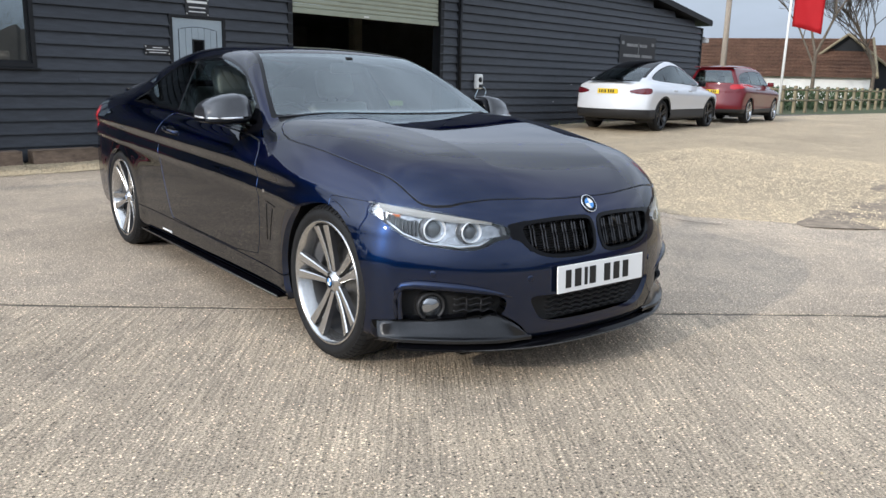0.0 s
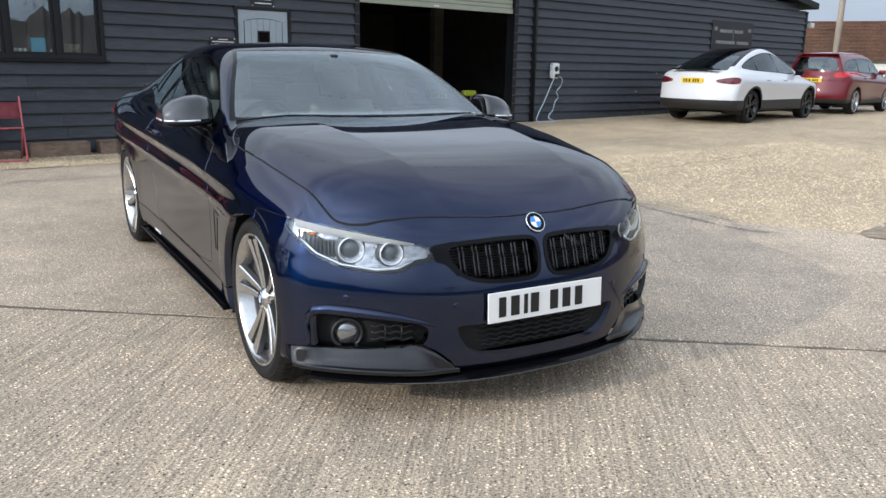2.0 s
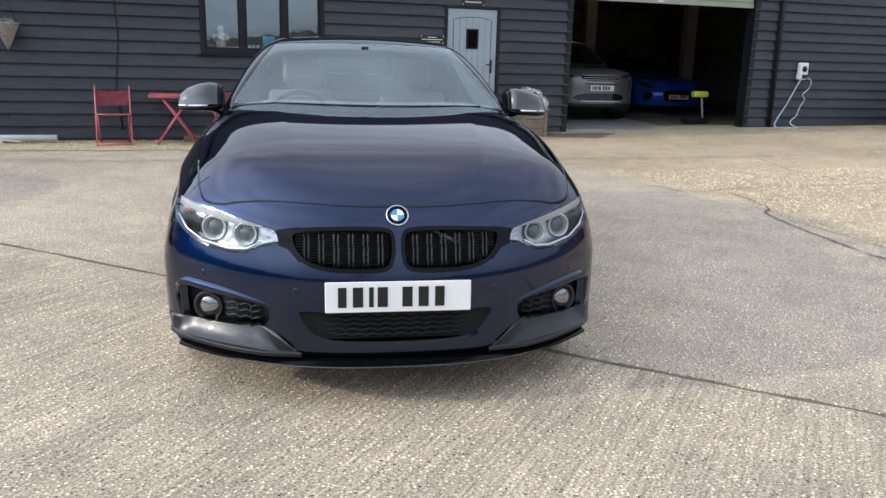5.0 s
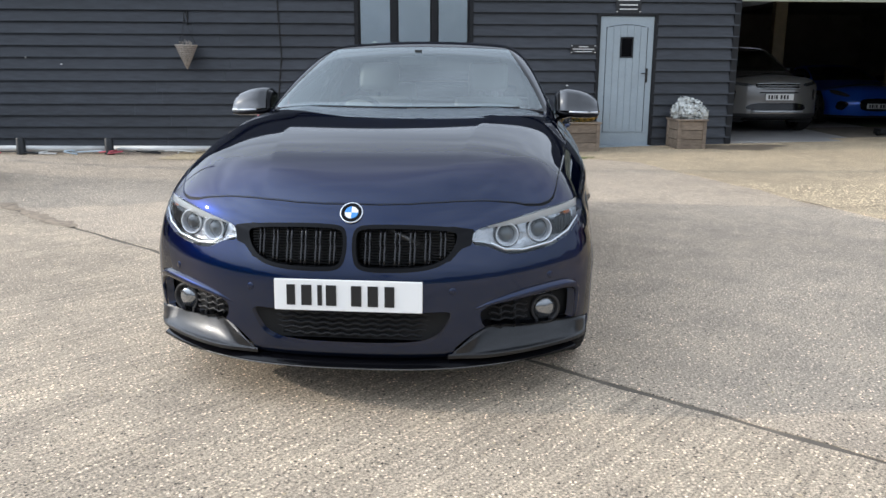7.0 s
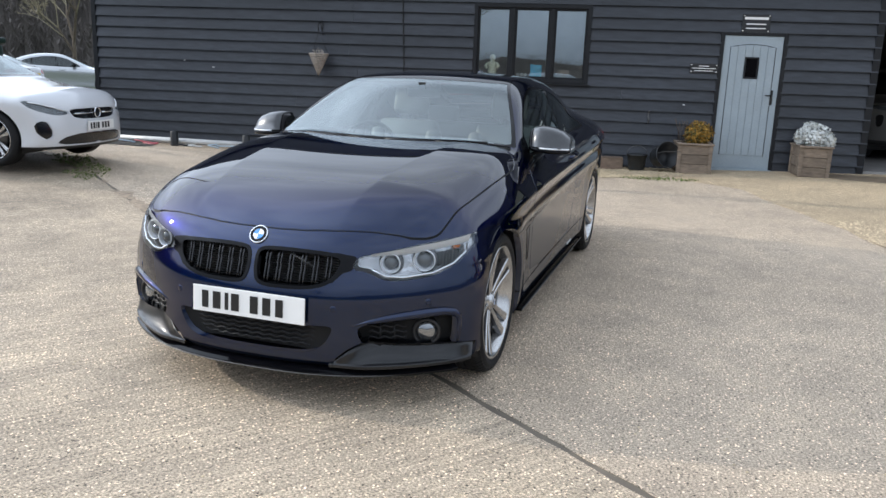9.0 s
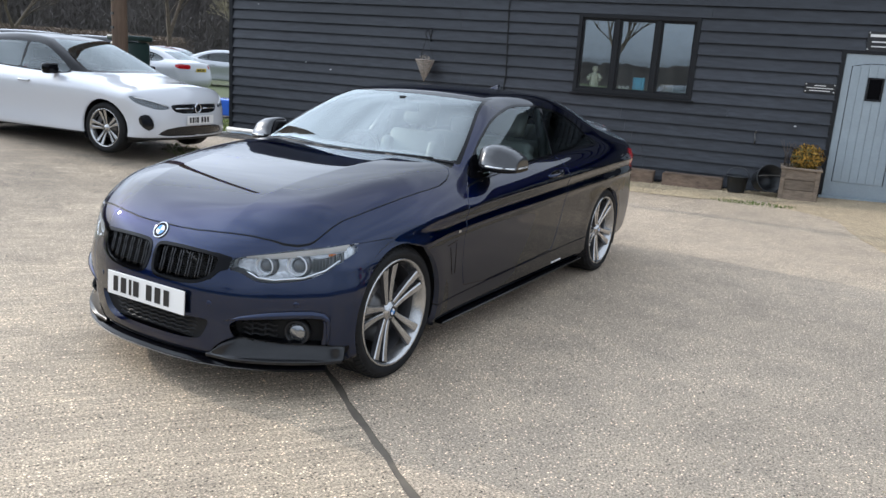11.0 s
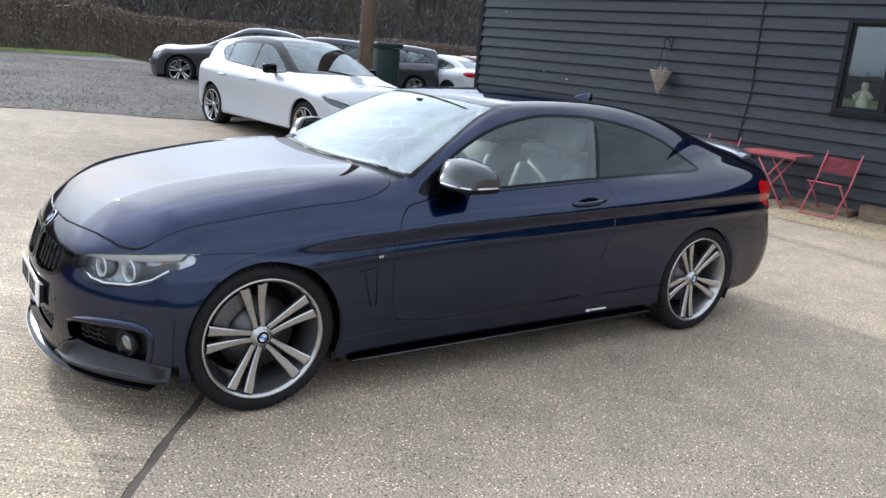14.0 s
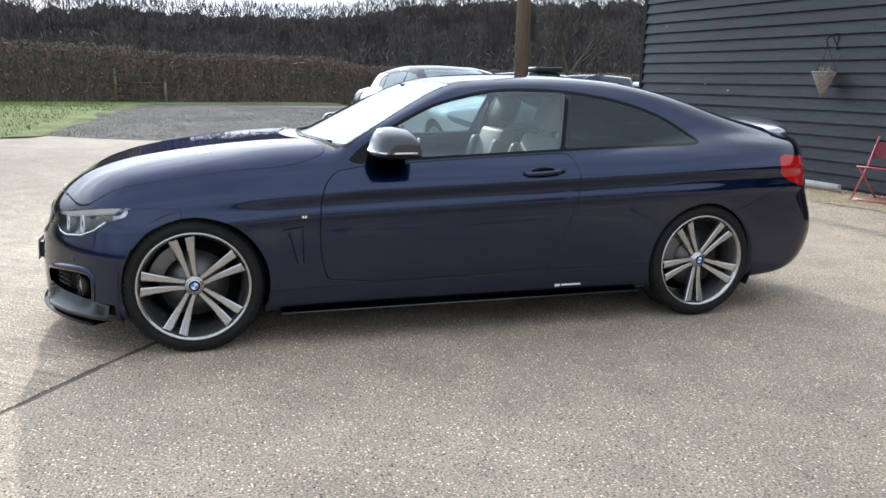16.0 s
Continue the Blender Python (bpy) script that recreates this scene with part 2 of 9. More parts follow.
M = {
    "navy": material("navy_paint", (0.0010, 0.0105, 0.045), 0.34, 1.0, 1.0, 0.012, 0.0, ior=1.5, coat_ior=1.52),
    "white": material("white_paint", (0.58, 0.59, 0.61), 0.35, 0, 1.0, 0.03),
    "red": material("red_paint", (0.11, 0.003, 0.007), 0.4, 0.1, 1.0, 0.03, spec=0.2, coat_ior=1.42),
    "blue": material("blue_paint", (0.015, 0.13, 0.68), 0.35, 0.3, 1.0, 0.03),
    "grey": material("grey_paint", (0.17, 0.166, 0.16), 0.35, 0.5, 1.0, 0.03),
    "charcoal": material("charcoal_paint", (0.035, 0.037, 0.042), 0.35, 0.4, 1.0, 0.03),
    "silver": material("silver_paint", (0.5, 0.52, 0.54), 0.35, 0.6, 1.0, 0.03),
    "gloss_black": material("gloss_black", (0.003, 0.003, 0.004), 0.07, 0, 0.0, spec=0.18),
    "trim": material("black_trim", (0.015, 0.015, 0.016), 0.5, vary=0.1, noise_scale=30),
    "grille_black": material("grille_black", (0.008, 0.008, 0.009), 0.16, 0, 0.15),
    "mesh_black": material("black_mesh", (0.008, 0.008, 0.009), 0.42, spec=0.4),
    "dark": material("dark_void", (0.004, 0.004, 0.004), 0.8),
    "seam": material("panel_gap", (0.003, 0.003, 0.004), 0.7),
    "carbon": material("carbon_fibre", (0.014, 0.015, 0.018), 0.3, 0.0, 1.0, 0.02, spec=0.5, vary=0.4, noise_scale=240, coat_ior=1.5),
    # silver-grey metal stands for the sky's sheen on the carbon spoiler
    "spoiler_sheen": material("sheen_grey_metal", (0.36, 0.37, 0.40), 0.18, 0.85, 0.6, vary=0.15, noise_scale=160),
    "mirror_cap": material("polished_carbon", (0.022, 0.023, 0.026), 0.3, 0.1, 0.8, 0.03, vary=0.3, noise_scale=200, coat_ior=1.5),
    "tyre": material("tyre_rubber", (0.011, 0.011, 0.0115), 0.72, spec=0.3, vary=0.25, noise_scale=14, bump=0.2, bump_scale=90),
    "rim": material("polished_rim", (0.50, 0.495, 0.485), 0.26, 0.95, 0.3, fine=0.06, fine_scale=60),
    "rim_dark": material("grey_rim", (0.13, 0.13, 0.135), 0.38, 0.6, 0.3),
    "rim_black": material("black_rim", (0.012, 0.012, 0.013), 0.3, 0.2, 0.4),
    "disc": material("brake_disc", (0.13, 0.127, 0.124), 0.4, 0.9, fine=0.15, fine_scale=90),
    "chrome": material("chrome", (0.75, 0.76, 0.78), 0.06, 1.0),
    "lamp_chrome": material("lamp_reflector", (0.46, 0.465, 0.47), 0.16, 0.92, vary=0.3, noise_scale=30, bump=0.35, bump_scale=55),
    "lamp_grey": material("lamp_shroud", (0.14, 0.143, 0.15), 0.25, 0.6),
    "damp": material("damp_concrete", (0.19, 0.145, 0.10), 0.5, vary=0.3, noise_scale=5),
    "tail_dark": material("smoked_red_lens", (0.10, 0.004, 0.008), 0.12, 0, 0.6),
    "fog_lens": material("fog_lamp_lens", (0.26, 0.27, 0.28), 0.14, 0.8, 0.5),
    "lamp_bezel": material("lamp_bezel", (0.55, 0.56, 0.56), 0.3, 0.2, 0.5),
    "lamp_ring": material("lamp_ring", (0.8, 0.82, 0.85), 0.2, 0.1, 0.6),
    "lens": material("projector_lens", (0.05, 0.055, 0.06), 0.04, 0, 1.0),
    "amber": material("amber_reflector", (0.65, 0.16, 0.02), 0.2, 0, 0.8),
    "tail": material("red_lamp_lens", (0.42, 0.002, 0.006), 0.12, 0, 0.3),
    "glass": thin_glass("car_glass", (0.56, 0.66, 0.65), 1.0, 0.0, 2.45),
    "side_glass": thin_glass("side_car_glass", (0.62, 0.73, 0.72), 1.0, 0.0, 1.9),
    "tinted_glass": thin_glass("tinted_car_glass", (0.09, 0.11, 0.11), 1.0, 0.0, 1.55),
    "dark_glass": thin_glass("dark_car_glass", (0.32, 0.36, 0.36), 1.0, 0.0, 1.75),
    "lamp_glass": thin_glass("lamp_cover", (0.92, 0.93, 0.94), 0.9, 0.0, 1.55),
    "pane": thin_glass("window_pane", (0.92, 0.94, 0.93), 1.0, 0.0, 2.7),
    "seat": material("pale_leather", (0.22, 0.21, 0.192), 0.5, vary=0.08, noise_scale=9, bump=0.15, bump_scale=120),
    "cabin": material("black_cabin_plastic", (0.02, 0.02, 0.021), 0.6, vary=0.2, noise_scale=6),
    "plate_white": material("white_plate", (0.78, 0.78, 0.76), 0.3, 0, 0.4),
    "plate_yellow": material("yellow_plate", (0.75, 0.52, 0.03), 0.3, 0, 0.4),
    "ink": material("black_ink", (0.008, 0.008, 0.008), 0.5),
    "badge_blue": material("badge_blue", (0.02, 0.22, 0.60), 0.15, 0, 1.0),
    "badge_white": material("badge_white", (0.8, 0.8, 0.8), 0.15, 0, 1.0),
    "cladding": material("black_stained_board", (0.029, 0.0325, 0.0395), 0.46, vary=0.26, noise_scale=1.2, fine=0.3, fine_scale=22, bump=0.5, bump_scale=30, rand=0.09, stretch=(0.12, 1, 1), spec=0.5),
    "black_wood": material("black_painted_wood", (0.012, 0.013, 0.015), 0.5, spec=0.3, vary=0.2, noise_scale=3),
    "door_paint": material("grey_blue_door_paint", (0.30, 0.352, 0.385), 0.5, vary=0.06, noise_scale=3, fine=0.05, fine_scale=40, bump=0.1, bump_scale=60),
    "oak": material("weathered_sleeper", (0.17, 0.12, 0.085), 0.8, vary=0.4, noise_scale=2.5, fine=0.35, fine_scale=25, bump=0.7, bump_scale=18, stretch=(0.3, 1, 1), rand=0.25),
    "planter": material("planter_board", (0.20, 0.155, 0.115), 0.8, vary=0.25, noise_scale=4, fine=0.3, fine_scale=30, bump=0.5, bump_scale=30, stretch=(0.25, 1, 1), rand=0.15),
    "soil": material("soil", (0.27, 0.212, 0.155), 0.95, vary=0.4, noise_scale=12, bump=0.8, bump_scale=40),
    "red_metal": material("faded_red_metal", (0.52, 0.11, 0.13), 0.45, 0, 0.2, vary=0.2, noise_scale=8),
    "red_fabric": material("faded_red_slats", (0.33, 0.07, 0.085), 0.7, vary=0.25, noise_scale=10),
    "wicker": material("grey_wicker", (0.33, 0.29, 0.25), 0.85, vary=0.4, noise_scale=40),
    "shutter": material("sage_shutter", (0.30, 0.32, 0.25), 0.5, vary=0.08, noise_scale=3),
    "cream": material("cream_paint", (0.45, 0.41, 0.31), 0.6, vary=0.12, noise_scale=4),
    "garage_wall": material("dim_garage_wall", (0.26, 0.25, 0.225), 0.8, vary=0.2, noise_scale=2),
    "garage_floor": material("garage_floor", (0.24, 0.23, 0.22), 0.55, vary=0.2, noise_scale=1.5),
    "plastic_white": material("white_plastic", (0.72, 0.72, 0.70), 0.4),
    "cable_blue": material("pale_cable", (0.42, 0.52, 0.60), 0.5),
    "cable_black": material("black_cable", (0.01, 0.01, 0.01), 0.5),
    "sign_black": material("black_sign", (0.02, 0.021, 0.023), 0.35),
    "sign_white": material("white_lettering", (0.75, 0.75, 0.74), 0.5),
    "bucket": material("black_bucket", (0.02, 0.022, 0.024), 0.4),
    "pvc": material("white_pipe", (0.62, 0.62, 0.60), 0.4, vary=0.15, noise_scale=3),
    "grass": material("grass_blade", (0.12, 0.155, 0.04), 0.8, vary=0.3, noise_scale=0.8, rand=0.2),
    "turf": material("turf", (0.14, 0.175, 0.043), 0.95, vary=0.35, noise_scale=0.7, fine=0.5, fine_scale=18, bump=1.0, bump_scale=25, bump_dist=0.04),
    "field": material("field", (0.07, 0.085, 0.035), 0.95, vary=0.3, noise_scale=0.05),
    "chippings": material("grey_chippings", (0.112, 0.103, 0.093), 0.9, vary=0.25, noise_scale=0.5, fine=0.6, fine_scale=34, bump=1.0, bump_scale=45, bump_dist=0.03),
    "gravel": material("buff_gravel", (0.54, 0.43, 0.28), 0.85, vary=0.2, noise_scale=1.5, fine=0.4, fine_scale=40, rand=0.3),
    "hedge_leaf": material("brown_hedge_leaf", (0.16, 0.12, 0.092), 0.85, vary=0.3, noise_scale=1.4),
    # leaf colour darkened for the shade inside the hedge
    "hedge_shade_core": material("hedge_shade_core", (0.105, 0.08, 0.062), 0.9, vary=0.4, noise_scale=5, fine=0.5, fine_scale=20, stretch=(1, 1, 0.25)),
    "twig": material("bare_twig", (0.085, 0.068, 0.055), 0.85, vary=0.3, noise_scale=2),
    "pale_twig": material("pale_twig", (0.26, 0.225, 0.15), 0.85, vary=0.2, noise_scale=2),
    "far_wood": material("bare_far_wood", (0.092, 0.080, 0.073), 0.9, vary=0.35, noise_scale=0.15),
    "bark": material("bark", (0.12, 0.095, 0.07), 0.9, vary=0.3, noise_scale=6, bump=0.6, bump_scale=20),
    "sign_grey": material("worn_lettering", (0.22, 0.22, 0.215), 0.6, vary=0.3, noise_scale=14),
    "pole_pale": material("pale_pole_wood", (0.33, 0.28, 0.23), 0.85, vary=0.25, noise_scale=3, fine=0.2, fine_scale=30, stretch=(1, 1, 0.15)),
    "pole": material("pole_wood", (0.21, 0.145, 0.105), 0.85, vary=0.25, noise_scale=3, fine=0.2, fine_scale=30, stretch=(1, 1, 0.15)),
    "fence_wood": material("fence_wood", (0.23, 0.19, 0.12), 0.85, vary=0.25, noise_scale=3, rand=0.15),
    "roof_tile": material("clay_roof_tile", (0.16, 0.085, 0.055), 0.85, vary=0.3, noise_scale=0.8, fine=0.35, fine_scale=7),
    "barn_white": material("white_render", (0.70, 0.69, 0.66), 0.8, vary=0.1, noise_scale=1),
    "flag_red": material("red_flag_cloth", (0.62, 0.02, 0.03), 0.7),
    "evergreen": material("evergreen_leaf", (0.045, 0.075, 0.03), 0.7, vary=0.3, noise_scale=3),
    "yellow_leaf": material("yellow_foliage", (0.33, 0.18, 0.025), 0.7, vary=0.4, noise_scale=11),
    "shrub_green": material("olive_foliage", (0.10, 0.085, 0.022), 0.7, vary=0.4, noise_scale=11),
    "silver_leaf": material("silver_foliage", (0.62, 0.63, 0.60), 0.8, vary=0.2, noise_scale=9),
    "crack": material("crack_dirt", (0.125, 0.095, 0.07), 0.95, vary=0.3, noise_scale=12),
    "stain": material("damp_joint", (0.13, 0.108, 0.084), 0.9, vary=0.3, noise_scale=4),
    # the brushed slab fades to 0.60 of its value towards -x
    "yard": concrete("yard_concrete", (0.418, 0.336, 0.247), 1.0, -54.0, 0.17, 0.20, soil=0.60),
    "yard_b": concrete("yard_concrete_buff", (0.402, 0.312, 0.205), 1.0, None, 0.16),
    "yard_c": concrete("yard_concrete_pale", (0.408, 0.328, 0.246), 1.0, -54.0, 0.17, 0.05),
    "lime": material("lime_plastic", (0.45, 0.55, 0.05), 0.5),
    "tank_green": material("dark_green_tank", (0.015, 0.035, 0.03), 0.5),
    "cyan_card": material("cyan_card", (0.06, 0.42, 0.62), 0.6),
    "figure": material("pale_figurine", (0.62, 0.64, 0.50), 0.5),
}
M["navy"].node_tree.nodes["Principled BSDF"].inputs["Specular Tint"].default_value = (0.03, 0.10, 0.26, 1)
for key in ("glass", "side_glass", "tinted_glass", "dark_glass", "lamp_glass", "pane"):
    M[key].use_transparent_shadow = True


# ---- mesh helpers ----
def mesh_object(name, bm_or_data, mat, parent=None, label="", smooth=False):
    if isinstance(bm_or_data, bmesh.types.BMesh):
        me = bpy.data.meshes.new(name)
        bm_or_data.to_mesh(me)
        bm_or_data.free()
    else:
        me = bm_or_data
    if mat is not None and not me.materials:
        me.materials.append(M[mat] if isinstance(mat, str) else mat)
    if smooth:
        me.polygons.foreach_set("use_smooth", [True] * len(me.polygons))
    ob = new(name, me)
    ob.parent = parent
    if label:
        tagged(ob, label)
    return ob


def part(name, bm, mat, parent, label="", smooth=False):
    return mesh_object(name, bm, mat, parent, label, smooth)


def thing(name, label, category, group="", m=None):
    ob = new(name)
    if m is not None:
        ob.matrix_basis = m
    return tagged(ob, label, category, group)


def box(bm, x0, x1, y0, y1, z0, z1, bevel=0.0, m=None):
    r = bmesh.ops.create_cube(bm, size=1.0)["verts"]
    for v in r:
        v.co = Vector((x0 + (v.co.x + 0.5) * (x1 - x0), y0 + (v.co.y + 0.5) * (y1 - y0), z0 + (v.co.z + 0.5) * (z1 - z0)))
    if bevel:
        es = list({e for v in r for e in v.link_edges})
        r = bmesh.ops.bevel(bm, geom=es, offset=bevel, segments=2, profile=0.5, affect="EDGES")["verts"]
        r = list({v for v in r})
    if m is not None:
        bmesh.ops.transform(bm, matrix=m, verts=r)
    return r


def boxes(*specs, bevel=0.0):
    bm = bmesh.new()
    for s in specs:
        box(bm, *s, bevel=bevel)
    return bm


def tube(bm, pts, r, sides=8, caps=True, taper=None):
    """A round bar along the points; r may differ along it."""
    pts = [Vector(p) for p in pts]
    rings = []
    up = Vector((0, 0, 1))
    for i, p in enumerate(pts):
        d = (pts[min(i + 1, len(pts) - 1)] - pts[max(i - 1, 0)]).normalized()
        a = d.cross(up if abs(d.dot(up)) < 0.95 else Vector((1, 0, 0))).normalized()
        b = d.cross(a)
        rr = r[i] if isinstance(r, list) else r if taper is None else r + (taper - r) * i / (len(pts) - 1)
        rings.append([bm.verts.new(p + a * math.cos(k * math.tau / sides) * rr + b * math.sin(k * math.tau / sides) * rr) for k in range(sides)])
    for q, s in zip(rings, rings[1:]):
        for k in range(sides):
            f = bm.faces.new((q[k], q[(k + 1) % sides], s[(k + 1) % sides], s[k]))
            f.smooth = True
    if caps:
        bm.faces.new(rings[0][::-1]), bm.faces.new(rings[-1])
    return rings


def lathe(bm, prof, sides=32, axis="z", closed=False):
    """A turned form: prof is a list of (radius, height)."""
    rings = []
    for r, h in prof:
        ring = []
        for k in range(sides):
            a = math.tau * k / sides
            c, s = r * math.cos(a), r * math.sin(a)
            ring.append(bm.verts.new({"z": (c, s, h), "x": (h, c, s), "y": (c, h, s)}[axis]))
        rings.append(ring)
    pairs = list(zip(rings, rings[1:])) + ([(rings[-1], rings[0])] if closed else [])
    for q, s in pairs:
        for k in range(sides):
            f = bm.faces.new((q[k], q[(k + 1) % sides], s[(k + 1) % sides], s[k]))
            f.smooth = True
    if not closed:
        for ring in (rings[0], rings[-1]):
            if (ring[0].co - ring[sides // 2].co).length > 1e-5:
                bm.faces.new(ring)
    bmesh.ops.recalc_face_normals(bm, faces=bm.faces)
    return rings


def smooth_step(a, b, v):
    t = np.clip((np.asarray(v, float) - a) / (b - a), 0, 1)
    return t * t * (3 - 2 * t)


def ground_z(x, y):
    """The yard's gentle fall: a dish that rises to both sides."""
    right = 0.21 * smooth_step(3.0, 15.0, x)
    left = 0.22 * smooth_step(-3.0, -8.5, x) * (1 - smooth_step(3.8, 6.3, y)) + 0.06 * smooth_step(-9.0, -17.0, x)
    low = -0.075 * smooth_step(4.5, 7.2, y) * (1 - smooth_step(-0.5, 3.0, x))
    return right + left + low + 0.05 * smooth_step(6.0, 9.0, y) * smooth_step(1.0, 5.0, x) * (1 - smooth_step(7, 12, x))

# ---- car bodies: a smooth form from a few profile curves, cut into its panels ----
def spline(*knots):
    """A natural cubic curve through (position, value) knots; straight beyond its ends."""
    xs, ys = np.array([k[0] for k in knots], float), np.array([k[1] for k in knots], float)
    n, h = len(xs), np.diff(xs)
    a, b = np.eye(n), np.zeros(n)
    for i in range(1, n - 1):
        a[i, i - 1:i + 2] = h[i - 1], 2 * (h[i - 1] + h[i]), h[i]
        b[i] = 6 * ((ys[i + 1] - ys[i]) / h[i] - (ys[i] - ys[i - 1]) / h[i - 1])
    m = np.linalg.solve(a, b)
    first = (ys[1] - ys[0]) / h[0] - h[0] * (2 * m[0] + m[1]) / 6
    last = (ys[-1] - ys[-2]) / h[-1] + h[-1] * (m[-2] + 2 * m[-1]) / 6

    def f(v):
        v = np.asarray(v, float)
        i = np.clip(np.searchsorted(xs, v) - 1, 0, n - 2)
        p, q, d = xs[i + 1] - v, v - xs[i], h[i]
        s = (m[i] * p ** 3 + m[i + 1] * q ** 3) / (6 * d) + (ys[i] / d - m[i] * d / 6) * p + (ys[i + 1] / d - m[i + 1] * d / 6) * q
        return np.where(v < xs[0], ys[0] + first * (v - xs[0]), np.where(v > xs[-1], ys[-1] + last * (v - xs[-1]), s))
    return f


def s_max(a, b, r):
    h = np.maximum(r - np.abs(a - b), 0) / r
    return np.maximum(a, b) + h * h * r / 4


def s_min(a, b, r):
    return -s_max(-a, -b, r)


class Form:
    """The outer skin of a car: negative inside. y runs from nose (minus) to tail, z up, the car is alike on both sides."""

    def __init__(self, **k):
        self.zc, self.drop, self.w = spline(*k["top"]), spline(*k["drop"]), spline(*k["width"])
        self.line, self.inset = spline(*k["line"]), spline(*k["inset"])
        self.front, self.fprof = k["front"], spline(*k["front_profile"])
        self.rear, self.rprof = k["rear"], spline(*k["rear_profile"])
        self.roof, self.rdrop, self.gw = spline(*k["roof"]), k.get("roof_drop", 0.10), spline(*k["cabin"])
        self.lean, self.belt = k.get("lean", (0.5, 0.25)), k["belt"]
        self.screen, self.back = k["screen"], k.get("back")
        self.bottom, self.zs = spline(*k["bottom"]), k.get("pivot", 0.55)
        self.caps, self.crease = k["caps"], k.get("crease")
        self.r_top, self.r_join = k.get("r_top", 0.10), k.get("r_join", 0.035)
        self.flare = k.get("flare", ())

    def cabin_x(self, y, z):
        t = np.maximum(z - self.belt, -0.10)
        return self.gw(y) - self.lean[0] * t - self.lean[1] * t * np.abs(t)

    def screen_y(self, ax, z):
        y0, z0, slope, curve = self.screen
        return y0 + (z - z0) / slope + curve * ax ** 2

    def field(self, x, y, z):
        ax = np.abs(x)
        top = self.zc(y) - self.drop(y) * ax ** 2
        if self.crease:
            top = top + self.crease(ax, y)
        t = z - self.line(y)
        side = ax - (self.w(y) - self.inset(t))
        for fy, fz, fr, fh in self.flare:
            d = np.sqrt((y - fy) ** 2 + (z - fz) ** 2) - fr
            side = side - fh * np.exp(-(np.maximum(d, 0) / 0.08) ** 2) * (d > -0.08)
        low = s_max((z - top) * 0.96, side, self.r_top)
        for (y0, c, p), prof, sign in ((self.front, self.fprof, 1), (self.rear, self.rprof, -1)):
            slope = c * p * np.maximum(ax, 0.01) ** (p - 1)
            end = (y0 + c * ax ** p + prof(z) - y) * sign / np.sqrt(1 + slope ** 2)
            low = s_max(low, end, 0.07)
        tail_end = end
        low = s_max(low, self.bottom(y) - z, 0.05)
        roof = (z - (self.roof(y) - self.rdrop * ax ** 2)) * 0.97
        cab = s_max(roof, (ax - self.cabin_x(y, z)) * 0.88, 0.09)
        slope = self.screen[2]
        cab = s_max(cab, (self.screen_y(ax, z) - y) * slope / math.sqrt(1 + slope ** 2), 0.05)
        if self.back:
            y0, z0, slope, curve = self.back
            cab = s_max(cab, (y - (y0 - (z - z0) / slope - curve * ax ** 2)) * slope / math.sqrt(1 + slope ** 2), 0.06)
        cab = np.maximum.reduce([cab, self.belt - 0.16 - z, tail_end + 0.01])
        return s_min(low, cab, self.r_join(y) if callable(self.r_join) else self.r_join)

    def normal(self, p, e=0.002):
        g = np.stack([self.field(*(p + e * np.eye(3)[i]).T) - self.field(*(p - e * np.eye(3)[i]).T) for i in range(3)], 1)
        return g / np.maximum(np.linalg.norm(g, axis=1, keepdims=True), 1e-9)

    def meet(self, o, d, far=2.2, steps=150):
        """The first place at which rays from inside leave the form."""
        n = len(o)
        lo, hi, found = np.zeros(n), np.full(n, far), np.zeros(n, bool)
        for k in range(1, steps + 1):
            t = far * k / steps
            rest = np.nonzero(~found)[0]
            if not len(rest):
                break
            p = o[rest] + d[rest] * t
            out = self.field(p[:, 0], p[:, 1], p[:, 2]) > 0
            hit = rest[out]
            lo[hi == far] = np.where(found[hi == far], lo[hi == far], far * (k - 1) / steps)
            hi[hit], found[hit] = t, True
            lo[hit] = far * (k - 1) / steps
        for _ in range(14):
            mid = (lo + hi) / 2
            p = o + d * mid[:, None]
            out = self.field(p[:, 0], p[:, 1], p[:, 2]) > 0
            hi, lo = np.where(out, mid, hi), np.where(out, lo, mid)
        return o + d * ((lo + hi) / 2)[:, None]


def edge_of(form, o, d, far):
    """Where one ray from inside leaves the form (halving)."""
    o, d, lo, hi = np.array(o, float), np.array(d, float), 0.0, far
    for _ in range(18):
        mid = (lo + hi) / 2
        p = (o + d * mid)[None, :]
        if form.field(p[:, 0], p[:, 1], p[:, 2])[0] > 0:
            hi = mid
        else:
            lo = mid
    return Vector(o + d * (lo + hi) / 2)


def sd_poly(px, py, poly):
    """Distance to the edge of a closed outline, negative inside."""
    poly = np.asarray(poly, float)
    best, inside = np.full(len(px), 1e9), np.zeros(len(px), bool)
    for a, b in zip(poly, np.roll(poly, -1, axis=0)):
        ex, ey = b - a
        wx, wy = px - a[0], py - a[1]
        t = np.clip((wx * ex + wy * ey) / (ex * ex + ey * ey + 1e-12), 0, 1)
        best = np.minimum(best, np.hypot(wx - t * ex, wy - t * ey))
        cross = ((a[1] > py) != (b[1] > py)) & (px < ex * (py - a[1]) / (ey if abs(ey) > 1e-12 else 1e-12) + a[0])
        inside ^= cross
    return np.where(inside, -best, best)


